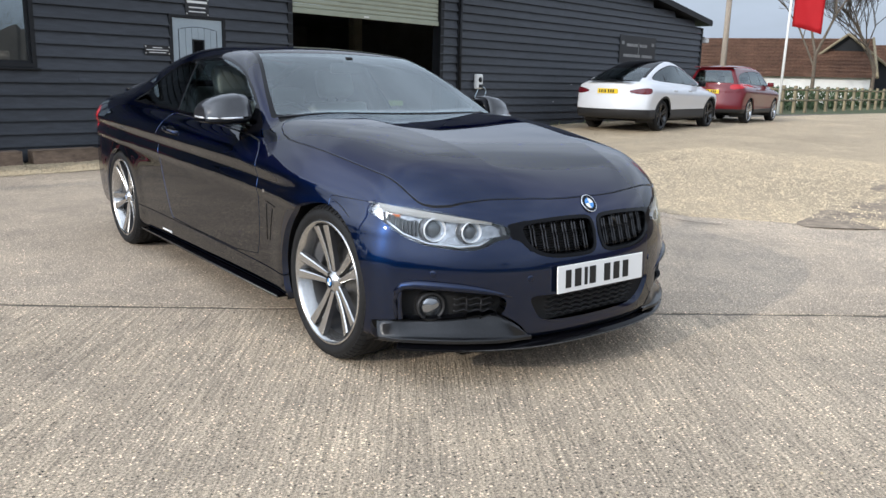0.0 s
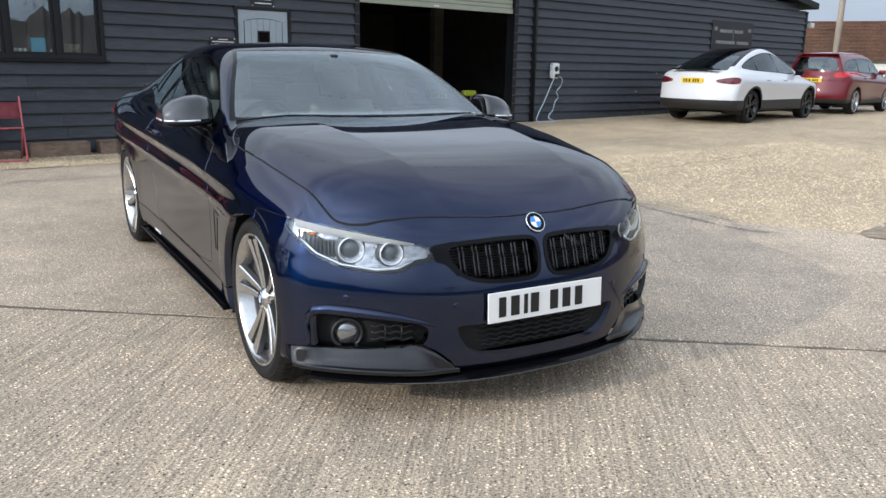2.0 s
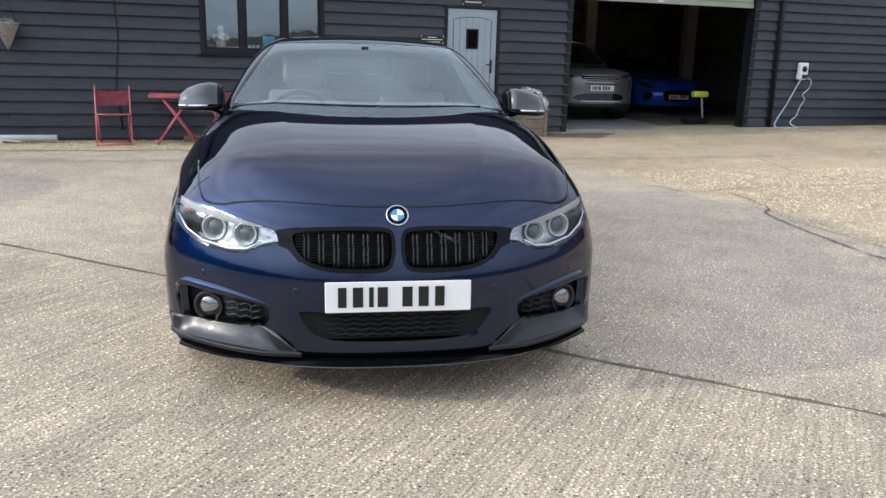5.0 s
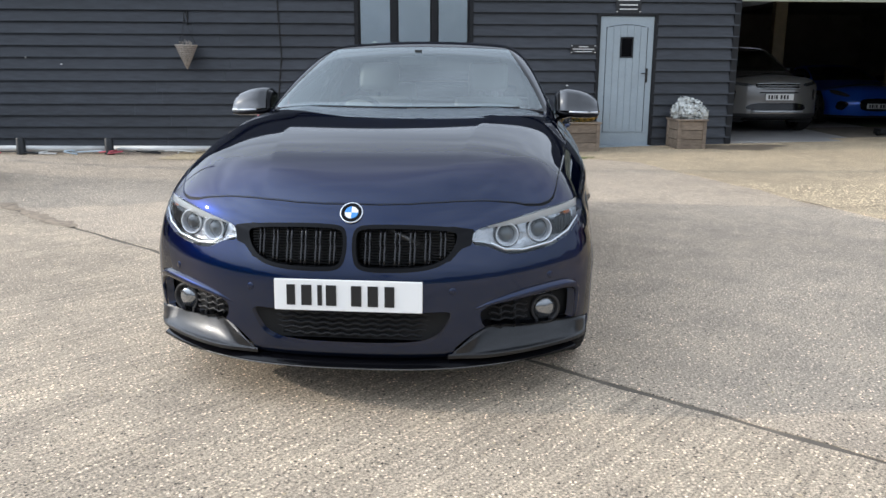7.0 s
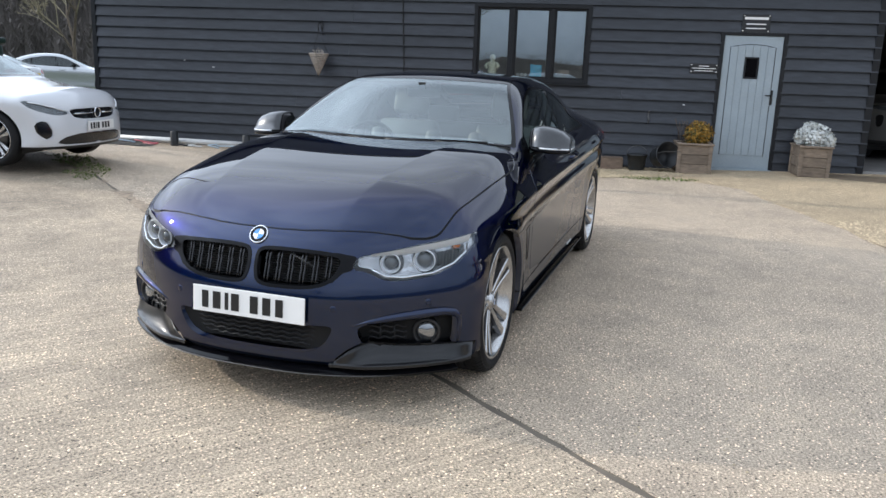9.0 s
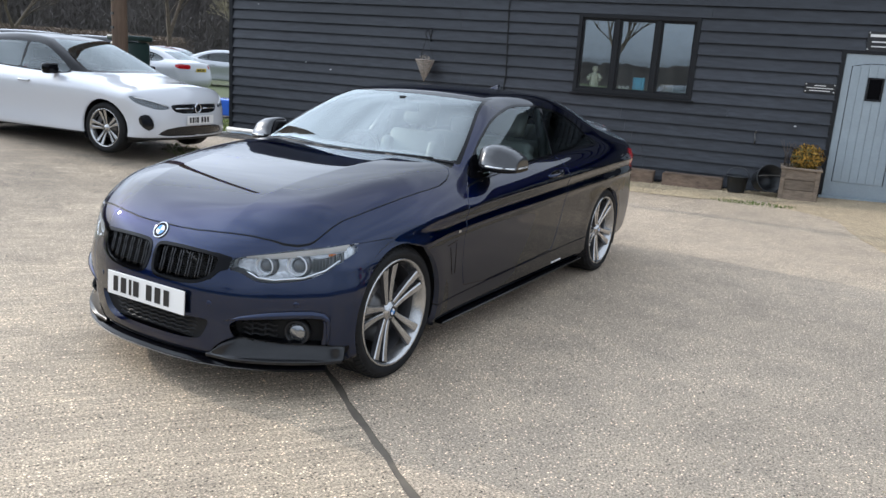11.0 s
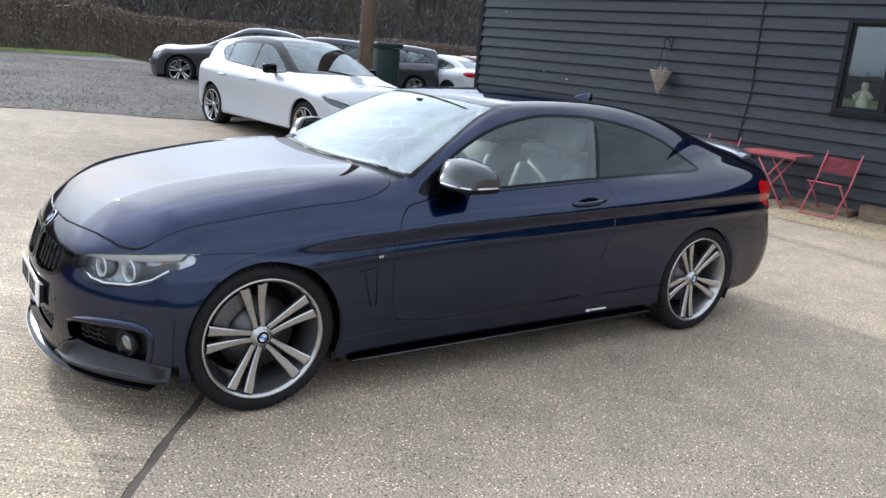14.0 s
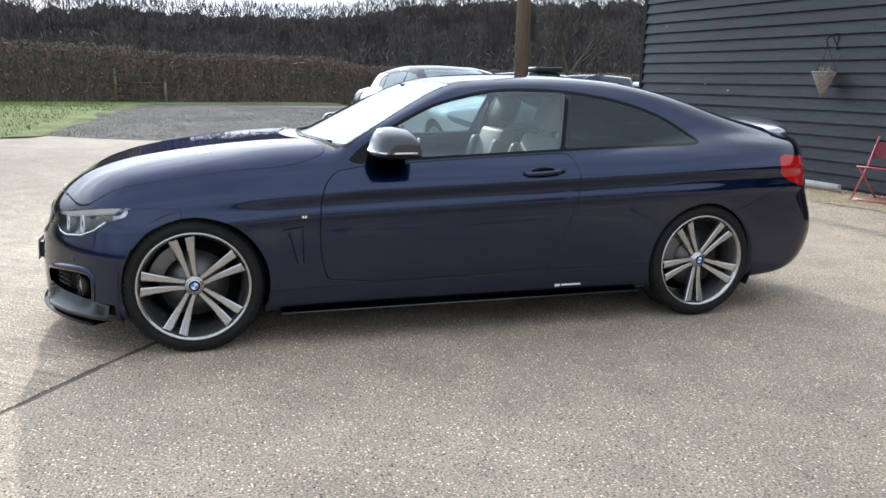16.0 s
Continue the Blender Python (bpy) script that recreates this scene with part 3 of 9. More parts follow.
def rounded(poly, times=2):
    """Corners cut back (Chaikin), so that an outline runs round."""
    p = np.asarray(poly, float)
    for _ in range(times):
        q = np.roll(p, -1, axis=0)
        p = np.stack([0.78 * p + 0.22 * q, 0.22 * p + 0.78 * q], 1).reshape(-1, 2)
    return p


class Shell:
    """Half of a form (x >= 0) as a fine net, whose faces carry the name of their panel."""

    def __init__(self, form, step_y=0.025, n_cap=56, n_up=120, low=-50.0):
        y0, y1 = form.caps
        up = np.radians(np.linspace(low, 90, n_up))
        cols = []
        for a in np.radians(np.linspace(90, 0, n_cap, endpoint=False)):
            cols.append((y0, math.cos(a), -math.sin(a)))
        for y in np.linspace(y0, y1, int((y1 - y0) / step_y), endpoint=False):
            cols.append((y, 1.0, 0.0))
        for a in np.radians(np.linspace(0, 90, n_cap)):
            cols.append((y1, math.cos(a), math.sin(a)))
        o = np.array([(0, c[0], form.zs) for c in cols for _ in up])
        d = np.array([(c[1] * math.cos(t), c[2] * math.cos(t), math.sin(t)) for c in cols for t in up])
        self.form = form
        self.v = form.meet(o, d)
        self.v[np.abs(self.v[:, 0]) < 1e-4, 0] = 0
        nu, nv = len(cols), len(up)
        self.faces = [((i * nv + j, (i + 1) * nv + j, (i + 1) * nv + j + 1, i * nv + j + 1), "body") for i in range(nu - 1) for j in range(nv - 1)]
        a, b, c = (self.v[self.faces[len(self.faces) // 2][0][k]] for k in range(3))
        if np.cross(b - a, c - a) @ (a - np.array((0, a[1], form.zs))) < 0:
            self.faces = [(f[::-1], s) for f, s in self.faces]

    def cut(self, f, label, allowed):
        vals = f(self.v)
        made, fresh, out = {}, [], []
        base = len(self.v)
        for idx, lab in self.faces:
            if lab not in allowed:
                out.append((idx, lab))
                continue
            s = [vals[i] < 0 for i in idx]
            if all(s):
                out.append((idx, label))
                continue
            if not any(s):
                out.append((idx, lab))
                continue
            ins, ous, n = [], [], len(idx)
            for k in range(n):
                i, j = idx[k], idx[(k + 1) % n]
                (ins if s[k] else ous).append(i)
                if s[k] != s[(k + 1) % n]:
                    key = (i, j) if i < j else (j, i)
                    if key not in made:
                        t = vals[i] / (vals[i] - vals[j])
                        made[key] = base + len(fresh)
                        fresh.append(self.v[i] + (self.v[j] - self.v[i]) * t)
                    ins.append(made[key]), ous.append(made[key])
            if len(ins) > 2:
                out.append((tuple(ins), label))
            if len(ous) > 2:
                out.append((tuple(ous), lab))
        if fresh:
            self.v = np.vstack([self.v, np.array(fresh)])
        self.faces = out

    def region(self, f, label, allowed=("body",), gap=0.0):
        if gap:
            self.cut(lambda v: f(v) - gap, "gap_now", allowed)
            self.cut(lambda v: f(v) + gap, label, ("gap_now",))
            self.faces = [(i, "seam" if s == "gap_now" else s) for i, s in self.faces]
        else:
            self.cut(f, label, allowed)

    def panel(self, name, labels, mat, parent, side="both", skirt=0.015, push=0.0, label="", walls_only=False, drop_walls=False, way=None, whole=False):
        """The faces of these labels as one mesh, with an edge turned inwards. side: both halves, or one alone."""
        fs = [i for i, s in self.faces if s in labels]
        if not fs:
            return None
        if whole:
            # the largest connected piece alone
            root = {}
            def find(k):
                while root.setdefault(k, k) != k:
                    root[k] = root[root[k]]
                    k = root[k]
                return k
            for f in fs:
                for k in f[1:]:
                    root[find(k)] = find(f[0])
            tally = {}
            for f in fs:
                tally[find(f[0])] = tally.get(find(f[0]), 0) + 1
            best = max(tally, key=tally.get)
            fs = [f for f in fs if find(f[0]) == best]
        used = sorted({k for f in fs for k in f})
        index = {k: n for n, k in enumerate(used)}
        p = self.v[used]
        nrm = self.form.normal(p)
        fs = [tuple(index[k] for k in f) for f in fs]
        inward = -nrm if way is None else np.tile(np.array(way, float), (len(p), 1))
        q = p + inward * (push(p)[:, None] if callable(push) else push)
        if side == "both":
            n = len(p)
            twin = [k if abs(p[k, 0]) < 1e-4 else -1 for k in range(n)]
            extra, extra_n, extra_in = [], [], []
            for k in range(n):
                if twin[k] < 0:
                    twin[k] = n + len(extra)
                    extra.append(q[k] * (-1, 1, 1)), extra_n.append(nrm[k] * (-1, 1, 1)), extra_in.append(inward[k] * (-1, 1, 1))
            fs = fs + [tuple(twin[k] for k in f[::-1]) for f in fs]
            if extra:
                q, nrm, inward = np.vstack([q, extra]), np.vstack([nrm, extra_n]), np.vstack([inward, extra_in])
        elif side == "right":
            q, nrm, inward = q * (-1, 1, 1), nrm * (-1, 1, 1), inward * (-1, 1, 1)
            fs = [f[::-1] for f in fs]
        count = {}
        for f in fs:
            for a, b in zip(f, f[1:] + f[:1]):
                count[(a, b)] = count.get((a, b), 0) + 1
        verts, norms = list(map(tuple, q)), list(map(tuple, nrm))
        faces = [] if walls_only else list(fs)
        if skirt and not drop_walls:
            deep = {}
            for (a, b) in count:
                if (b, a) not in count and np.linalg.norm(q[a] - q[b]) > 1e-6:
                    for k in (a, b):
                        if k not in deep:
                            deep[k] = len(verts)
                            verts.append(tuple(q[k] + inward[k] * skirt))
                            norms.append(tuple(nrm[k]))
                    faces.append((b, a, deep[a], deep[b]))
        me = bpy.data.meshes.new(name)
        me.from_pydata(verts, [], faces)
        me.materials.append(M[mat])
        me.polygons.foreach_set("use_smooth", [True] * len(me.polygons))
        if not callable(push):
            me.normals_split_custom_set_from_vertices([tuple(x) for x in norms])
        return mesh_object(name, me, None, parent, label)


def coupe_crease(ax, y):
    """The bonnet: almost flat between its two ridges, falling faster beyond them towards the wings."""
    xc = 0.335 + 0.15 * np.clip((y + 2.0) / 1.25, 0, 1.2)
    t = ax - xc
    fall = 0.5 * (t + np.sqrt(t * t + 0.00002))
    hood = (1 - smooth_step(-0.80, -0.45, y)) * smooth_step(-2.12, -1.9, y)
    drop = np.interp(y, (-1.95, -1.7, -1.2, -0.7), (0.20, 0.20, 0.12, 0.10))
    return hood * (drop * (0.88 * ax ** 2 - 4.2 * ax ** 8) + 0.03 * ax ** 2 - 0.085 * fall)


COUPE = Form(
    top=((-2.19, 0.60), (-2.13, 0.665), (-2.05, 0.745), (-1.95, 0.808), (-1.82, 0.866), (-1.5, 0.942), (-1.2, 0.982), (-0.92, 1.003), (-0.6, 1.012), (0.5, 1.03), (1.5, 1.06), (1.95, 1.075), (2.25, 1.045), (2.45, 0.98)),
    drop=((-2.2, 0.16), (-1.95, 0.20), (-1.7, 0.20), (-1.2, 0.12), (-0.7, 0.10), (0.3, 0.11), (1.3, 0.09), (2.0, 0.10), (2.4, 0.14)),
    width=((-2.2, 0.858), (-1.9, 0.884), (-1.6, 0.898), (-1.2, 0.902), (-0.8, 0.893), (0.0, 0.893), (0.6, 0.899), (1.2, 0.912), (1.6, 0.912), (2.0, 0.888), (2.4, 0.83)),
    line=((-2.2, 0.70), (-1.4, 0.745), (-0.8, 0.775), (0.6, 0.825), (1.6, 0.862), (2.4, 0.87)),
    inset=((-0.75, 0.065), (-0.60, 0.034), (-0.50, 0.0262), (-0.40, 0.0212), (-0.30, 0.0180), (-0.20, 0.0160), (-0.155, 0.0148), (-0.135, 0.0118), (-0.120, 0.0070), (-0.110, 0.0066), (-0.085, 0.0110), (-0.060, 0.0160), (-0.048, 0.0152), (-0.030, 0.0092), (-0.008, 0.0006), (0.0, 0.0), (0.010, 0.0026), (0.035, 0.0145), (0.09, 0.046), (0.15, 0.090), (0.3, 0.25)),
    front=(-2.19, 0.55, 2.6), front_profile=((0.10, 0.05), (0.2, 0.03), (0.32, 0.02), (0.44, 0.022), (0.5, 0.03), (0.6, 0.06), (0.66, 0.078), (0.72, 0.11), (0.80, 0.18)),
    rear=(2.46, -0.42, 2.6), rear_profile=((0.15, -0.30), (0.28, -0.09), (0.40, -0.015), (0.5, 0.0), (0.62, -0.032), (0.78, -0.092), (0.92, -0.118), (1.05, -0.14)),
    roof=((-0.6, 1.20), (-0.25, 1.298), (0.0, 1.343), (0.35, 1.369), (0.7, 1.370), (1.05, 1.343), (1.35, 1.283), (1.6, 1.212), (1.85, 1.130), (2.1, 1.042)),
    cabin=((-1.0, 0.70), (-0.65, 0.760), (-0.2, 0.788), (0.4, 0.795), (0.9, 0.782), (1.35, 0.745), (1.7, 0.70), (2.1, 0.63)),
    belt=0.94, lean=(0.50, 0.22), roof_drop=0.10,
    screen=(-0.80, 0.985, 0.505, 0.26), bottom=((-2.2, 0.175), (-1.0, 0.18), (1.0, 0.18), (2.0, 0.22), (2.4, 0.26)),
    caps=(-1.70, 1.75), crease=coupe_crease, r_join=lambda y: 0.024 + 0.11 * smooth_step(0.95, 1.65, y),
    flare=((-1.395, 0.335, 0.37, 0.006), (1.40, 0.33, 0.365, 0.005)))


# ---- wheels ----
def wheel(parent, x, y, r, width, rim_r, pairs=5, style="double", face="rim", sides="rim_dark", turn=0.0, out=1, badge=True, tread=True):
    """A wheel as a part: the rim's barrel with tyre, spokes, cap and brake under it. out: +1 where its face looks along +x."""
    hub = new("wheel")
    hub.parent = parent
    hub.matrix_basis = pose(x, y, r, 0, 0, 0 if out > 0 else 180) @ pose(0, 0, 0, turn, 0, 0)
    half = width / 2
    bm = bmesh.new()
    s, t = r - rim_r, r
    prof = [(rim_r - 0.012, half - 0.035), (rim_r + 0.004, half - 0.012), (rim_r + 0.25 * s, half), (rim_r + 0.55 * s, half + 0.004), (t - 0.018, half - 0.010), (t - 0.004, half - 0.030)]
    grooves = []
    if tread:
        for g in (0.055, 0.02):
            grooves += [(t, g + 0.007), (t - 0.008, g + 0.005), (t - 0.008, g - 0.003), (t, g - 0.005)]
    mid = [(t - 0.001, half - 0.04)] + grooves
    full = prof + mid + [(a, -b) for a, b in (prof + mid)[::-1]]
    lathe(bm, full, 72, "x")
    for f in [f for f in bm.faces if len(f.verts) > 8]:
        bm.faces.remove(f)
    if tread and badge:
        # shoulder band of blocks with gaps between them
        shape = ((t - 0.008, half - 0.056), (t + 0.002, half - 0.054), (t + 0.0005, half - 0.029), (t - 0.014, half - 0.006), (t - 0.026, half - 0.008))
        for side in (1, -1):
            rows = []
            for k in range(66):
                for u, sink in ((0.0, 0.0), (0.74, 0.0), (0.78, 0.007), (0.96, 0.007)):
                    a = (k + u) * math.tau / 66
                    rows.append([bm.verts.new((side * (b - 0.4 * sink), math.sin(a + (0.055 - half + b) * 0.5) * (q - sink), math.cos(a + (0.055 - half + b) * 0.5) * (q - sink))) for q, b in shape])
            for p, q in zip(rows, rows[1:] + rows[:1]):
                for j in range(4):
                    f = (p[j], p[j + 1], q[j + 1], q[j])
                    bm.faces.new(f if side < 0 else f[::-1])
    part("tyre", bm, "tyre", hub, "black rubber tyre")
    bm = bmesh.new()
    lathe(bm, [(rim_r + 0.006, half - 0.010), (rim_r + 0.004, half - 0.002), (rim_r - 0.004, half - 0.004), (rim_r - 0.012, half - 0.022), (rim_r - 0.027, half - 0.066), (rim_r - 0.030, half - 0.075), (rim_r - 0.045, -half + 0.03), (rim_r - 0.01, -half + 0.01)], 72, "x")
    for f in list(bm.faces):
        if len(f.verts) > 8:
            bm.faces.remove(f)
    for f in bm.faces:
        if f.calc_center_median().x < half - 0.07:
            f.material_index = 1
    part("rim", bm, face, hub, "", True).data.materials.append(M[sides])
    for k in range(pairs):
        a = math.tau * k / pairs
        for sgn in ((-1, 1) if style == "double" else (0,)):
            bm = bmesh.new()
            rows = []
            steps = 7
            for i in range(steps):
                u = i / (steps - 1)
                rr = 0.045 + (rim_r - 0.02 - 0.045) * u
                off = sgn * (0.0155 + 0.0245 * u ** 1.3)
                wid = (0.0105 + 0.0115 * u ** 1.2) if style == "double" else 0.016 + 0.010 * u
                depth = half - 0.040 + 0.030 * u ** 1.5
                rows.append([(depth - 0.030, off - wid * 0.8, rr), (depth - 0.004, off - wid, rr), (depth, off - wid * 0.72, rr), (depth, off + wid * 0.72, rr), (depth - 0.004, off + wid, rr), (depth - 0.030, off + wid * 0.8, rr)])
            rot = Matrix.Rotation(a, 3, "X")
            vs = [[bm.verts.new(rot @ Vector(p)) for p in row] for row in rows]
            for q, w_ in zip(vs, vs[1:]):
                for j in range(5):
                    f = bm.faces.new((q[j], q[j + 1], w_[j + 1], w_[j]))
                    f.material_index = 0 if j in (1, 2, 3) else 1
            bmesh.ops.recalc_face_normals(bm, faces=bm.faces)
            ob = part("spoke", bm, face, hub)
            ob.data.materials.append(M[sides])
    bm = bmesh.new()
    lathe(bm, [(0.052, half - 0.075), (0.050, half - 0.048), (0.042, half - 0.039), (0.034, half - 0.036), (0.033, half - 0.030), (0.0005, half - 0.029)], 40, "x")
    for k in range(5):
        a = math.tau * (k + 0.5) / 5
        tube(bm, [(half - 0.050, 0.056 * math.cos(a), 0.056 * math.sin(a)), (half - 0.044, 0.056 * math.cos(a), 0.056 * math.sin(a))], 0.009, 8)
    part("hub", bm, face, hub, "", True)
    if badge:
        badge_disc(hub, 0.030, Matrix.Translation((half - 0.028, 0, 0)) @ Euler((0, radians(90), 0)).to_matrix().to_4x4() @ Euler((0, 0, radians(90))).to_matrix().to_4x4())
    bm = bmesh.new()
    lathe(bm, [(rim_r - 0.098, half - 0.120), (rim_r - 0.098, half - 0.100), (0.09, half - 0.085), (0.08, half - 0.07), (0.0005, half - 0.07)], 48, "x")
    part("brake_disc", bm, "disc", hub, "grey steel brake disc", True)
    bm = bmesh.new()
    a0 = 0.25
    for i in range(5):
        a = a0 + 0.17 * i
        box(bm, half - 0.12, half - 0.062, -0.022, 0.022, rim_r - 0.115, rim_r - 0.045, 0.006, Matrix.Rotation(a, 4, "X"))
    part("brake_caliper", bm, "rim_dark", hub)
    bm = bmesh.new()
    lathe(bm, [(rim_r - 0.047, -half + 0.04), (0.0005, -half + 0.05)], 40, "x")
    part("wheel_back", bm, "dark", hub)
    return hub


def badge_disc(parent, r, m):
    """A round badge: chrome edge, black ring and four quarters, with no lettering."""
    bm = bmesh.new()
    lathe(bm, [(r, 0.0), (r, 0.003), (r * 0.95, 0.0045), (r * 0.88, 0.004)], 32, "z")
    for f in list(bm.faces):
        if len(f.verts) > 8 and f.calc_center_median().z > 0.003:
            bm.faces.remove(f)
    bmesh.ops.transform(bm, matrix=m, verts=bm.verts)
    top = part("badge", bm, "chrome", parent, "round badge in blue, white and black")
    for name, a0, a1, mat, rr0, rr1 in (("badge_ring", 0, 4, "gloss_black", 0.6, 0.9), ("quarter", 0, 1, "badge_white", 0, 0.57), ("quarter", 1, 2, "badge_blue", 0, 0.57), ("quarter", 2, 3, "badge_white", 0, 0.57), ("quarter", 3, 4, "badge_blue", 0, 0.57)):
        bm = bmesh.new()
        n = 8 * (a1 - a0)
        va = [bm.verts.new((r * rr0 * math.cos(math.pi / 2 * (a0 + i * (a1 - a0) / n)), r * rr0 * math.sin(math.pi / 2 * (a0 + i * (a1 - a0) / n)), 0.0042)) for i in range(n + 1)]
        vb = [bm.verts.new((r * rr1 * math.cos(math.pi / 2 * (a0 + i * (a1 - a0) / n)), r * rr1 * math.sin(math.pi / 2 * (a0 + i * (a1 - a0) / n)), 0.0045)) for i in range(n + 1)]
        for i in range(n):
            bm.faces.new((va[i], vb[i], vb[i + 1], va[i + 1]))
        bmesh.ops.remove_doubles(bm, verts=bm.verts, dist=1e-6)
        bmesh.ops.transform(bm, matrix=m, verts=bm.verts)
        part(name, bm, mat, top)
    return top


def number_plate(parent, m, mat="plate_white", bars=((-0.20, 0.030), (-0.145, 0.036), (-0.098, 0.016), (-0.058, 0.036), (0.030, 0.036), (0.088, 0.036), (0.146, 0.034)), w=0.52, h=0.111):
    """A plate whose characters are plain bars."""
    bm = bmesh.new()
    box(bm, -w / 2, w / 2, -0.006, 0.0, -h / 2, h / 2, 0.003)
    bmesh.ops.transform(bm, matrix=m, verts=bm.verts)
    plate = part("number_plate", bm, mat, parent)
    for x, bw in bars:
        bm = bmesh.new()
        k = w / 0.52
        box(bm, (x - bw / 2) * k, (x + bw / 2) * k, -0.0085, -0.006, -0.036 * k, 0.036 * k)
        bmesh.ops.transform(bm, matrix=m, verts=bm.verts)
        part("plate_bar", bm, "ink", plate)
    return plate


def arch_liner(parent, y, z, r, x0, x1):
    for sgn in (1, -1):
        bm = bmesh.new()
        n = 28
        a = [radians(-25 + 230 * i / n) for i in range(n + 1)]
        p = [[bm.verts.new((sgn * x, y + r * math.cos(t), z + r * math.sin(t))) for t in a] for x in (x0, x1)]
        for i in range(n):
            bm.faces.new((p[0][i], p[0][i + 1], p[1][i + 1], p[1][i]))
        c = bm.verts.new((sgn * x0, y, z))
        for i in range(n):
            bm.faces.new((p[0][i], p[0][i + 1], c))
        part("wheel_arch_liner", bm, "trim", parent)


def side_of(poly):
    return lambda v: np.maximum(sd_poly(v[:, 1], v[:, 2], poly), 0.45 - v[:, 0])


def front_of(poly, y_max=-1.66):
    return lambda v: np.maximum(sd_poly(v[:, 0], v[:, 2], poly), (v[:, 1] - y_max))


def arch(y, z, r):
    return lambda v: np.maximum(np.hypot(v[:, 1] - y, v[:, 2] - z) - r, 0.5 - v[:, 0])


def seat(parent, x, y, z, mat="seat"):
    """A sports seat: cushion, backrest with bolsters, head restraint."""
    def pad(name, specs, m):
        bm = bmesh.new()
        for s in specs:
            box(bm, *s, bevel=0.035)
        bmesh.ops.transform(bm, matrix=m, verts=bm.verts)
        return part(name, bm, mat, base, "", True)
    bm = bmesh.new()
    box(bm, x - 0.25, x + 0.25, y - 0.28, y + 0.24, z, z + 0.10, 0.03)
    base = part("seat", bm, "cabin", parent, "pale leather front seat", True)
    pad("cushion", ((x - 0.24, x + 0.24, y - 0.28, y + 0.22, z + 0.08, z + 0.19), (x - 0.26, x - 0.17, y - 0.26, y + 0.2, z + 0.12, z + 0.24), (x + 0.17, x + 0.26, y - 0.26, y + 0.2, z + 0.12, z + 0.24)), Matrix())
    back = Matrix.Translation((x, y + 0.20, z + 0.12)) @ Euler((radians(-20), 0, 0)).to_matrix().to_4x4()
    pad("backrest", ((-0.22, 0.22, -0.05, 0.08, 0, 0.60), (-0.26, -0.16, -0.09, 0.05, 0.05, 0.52), (0.16, 0.26, -0.09, 0.05, 0.05, 0.52)), back)
    pad("head_restraint", ((-0.13, 0.13, -0.06, 0.05, 0.64, 0.83), (-0.05, -0.03, -0.01, 0.01, 0.58, 0.68), (0.03, 0.05, -0.01, 0.01, 0.58, 0.68)), back)
    return base


def strip_along(points, profile, closed=False):
    """A moulding: the profile (outward, up) carried along points (x, y) with their outward ways."""
    bm = bmesh.new()
    rows = []
    pts = [Vector((p[0], p[1], 0)) for p in points]
    for i, p in enumerate(pts):
        d = (pts[min(i + 1, len(pts) - 1)] - pts[max(i - 1, 0)]).normalized()
        nrm = Vector((d.y, -d.x, 0))
        rows.append([bm.verts.new(p + nrm * o + Vector((0, 0, z + (points[i][2] if len(points[i]) > 2 else 0)))) for o, z in profile])
    k = len(profile)
    for a, b in zip(rows, rows[1:]):
        for j in range(k):
            bm.faces.new((a[j], b[j], b[(j + 1) % k], a[(j + 1) % k]))
    bm.faces.new(rows[0][::-1]), bm.faces.new(rows[-1])
    bmesh.ops.recalc_face_normals(bm, faces=bm.faces)
    return bm


def on_form(form, x, z, toward=-1):
    """The place on the nose (or the tail) at this x and z."""
    return edge_of(form, (x, -1.2 if toward < 0 else 1.3, z), (0, toward, 0), 1.5)


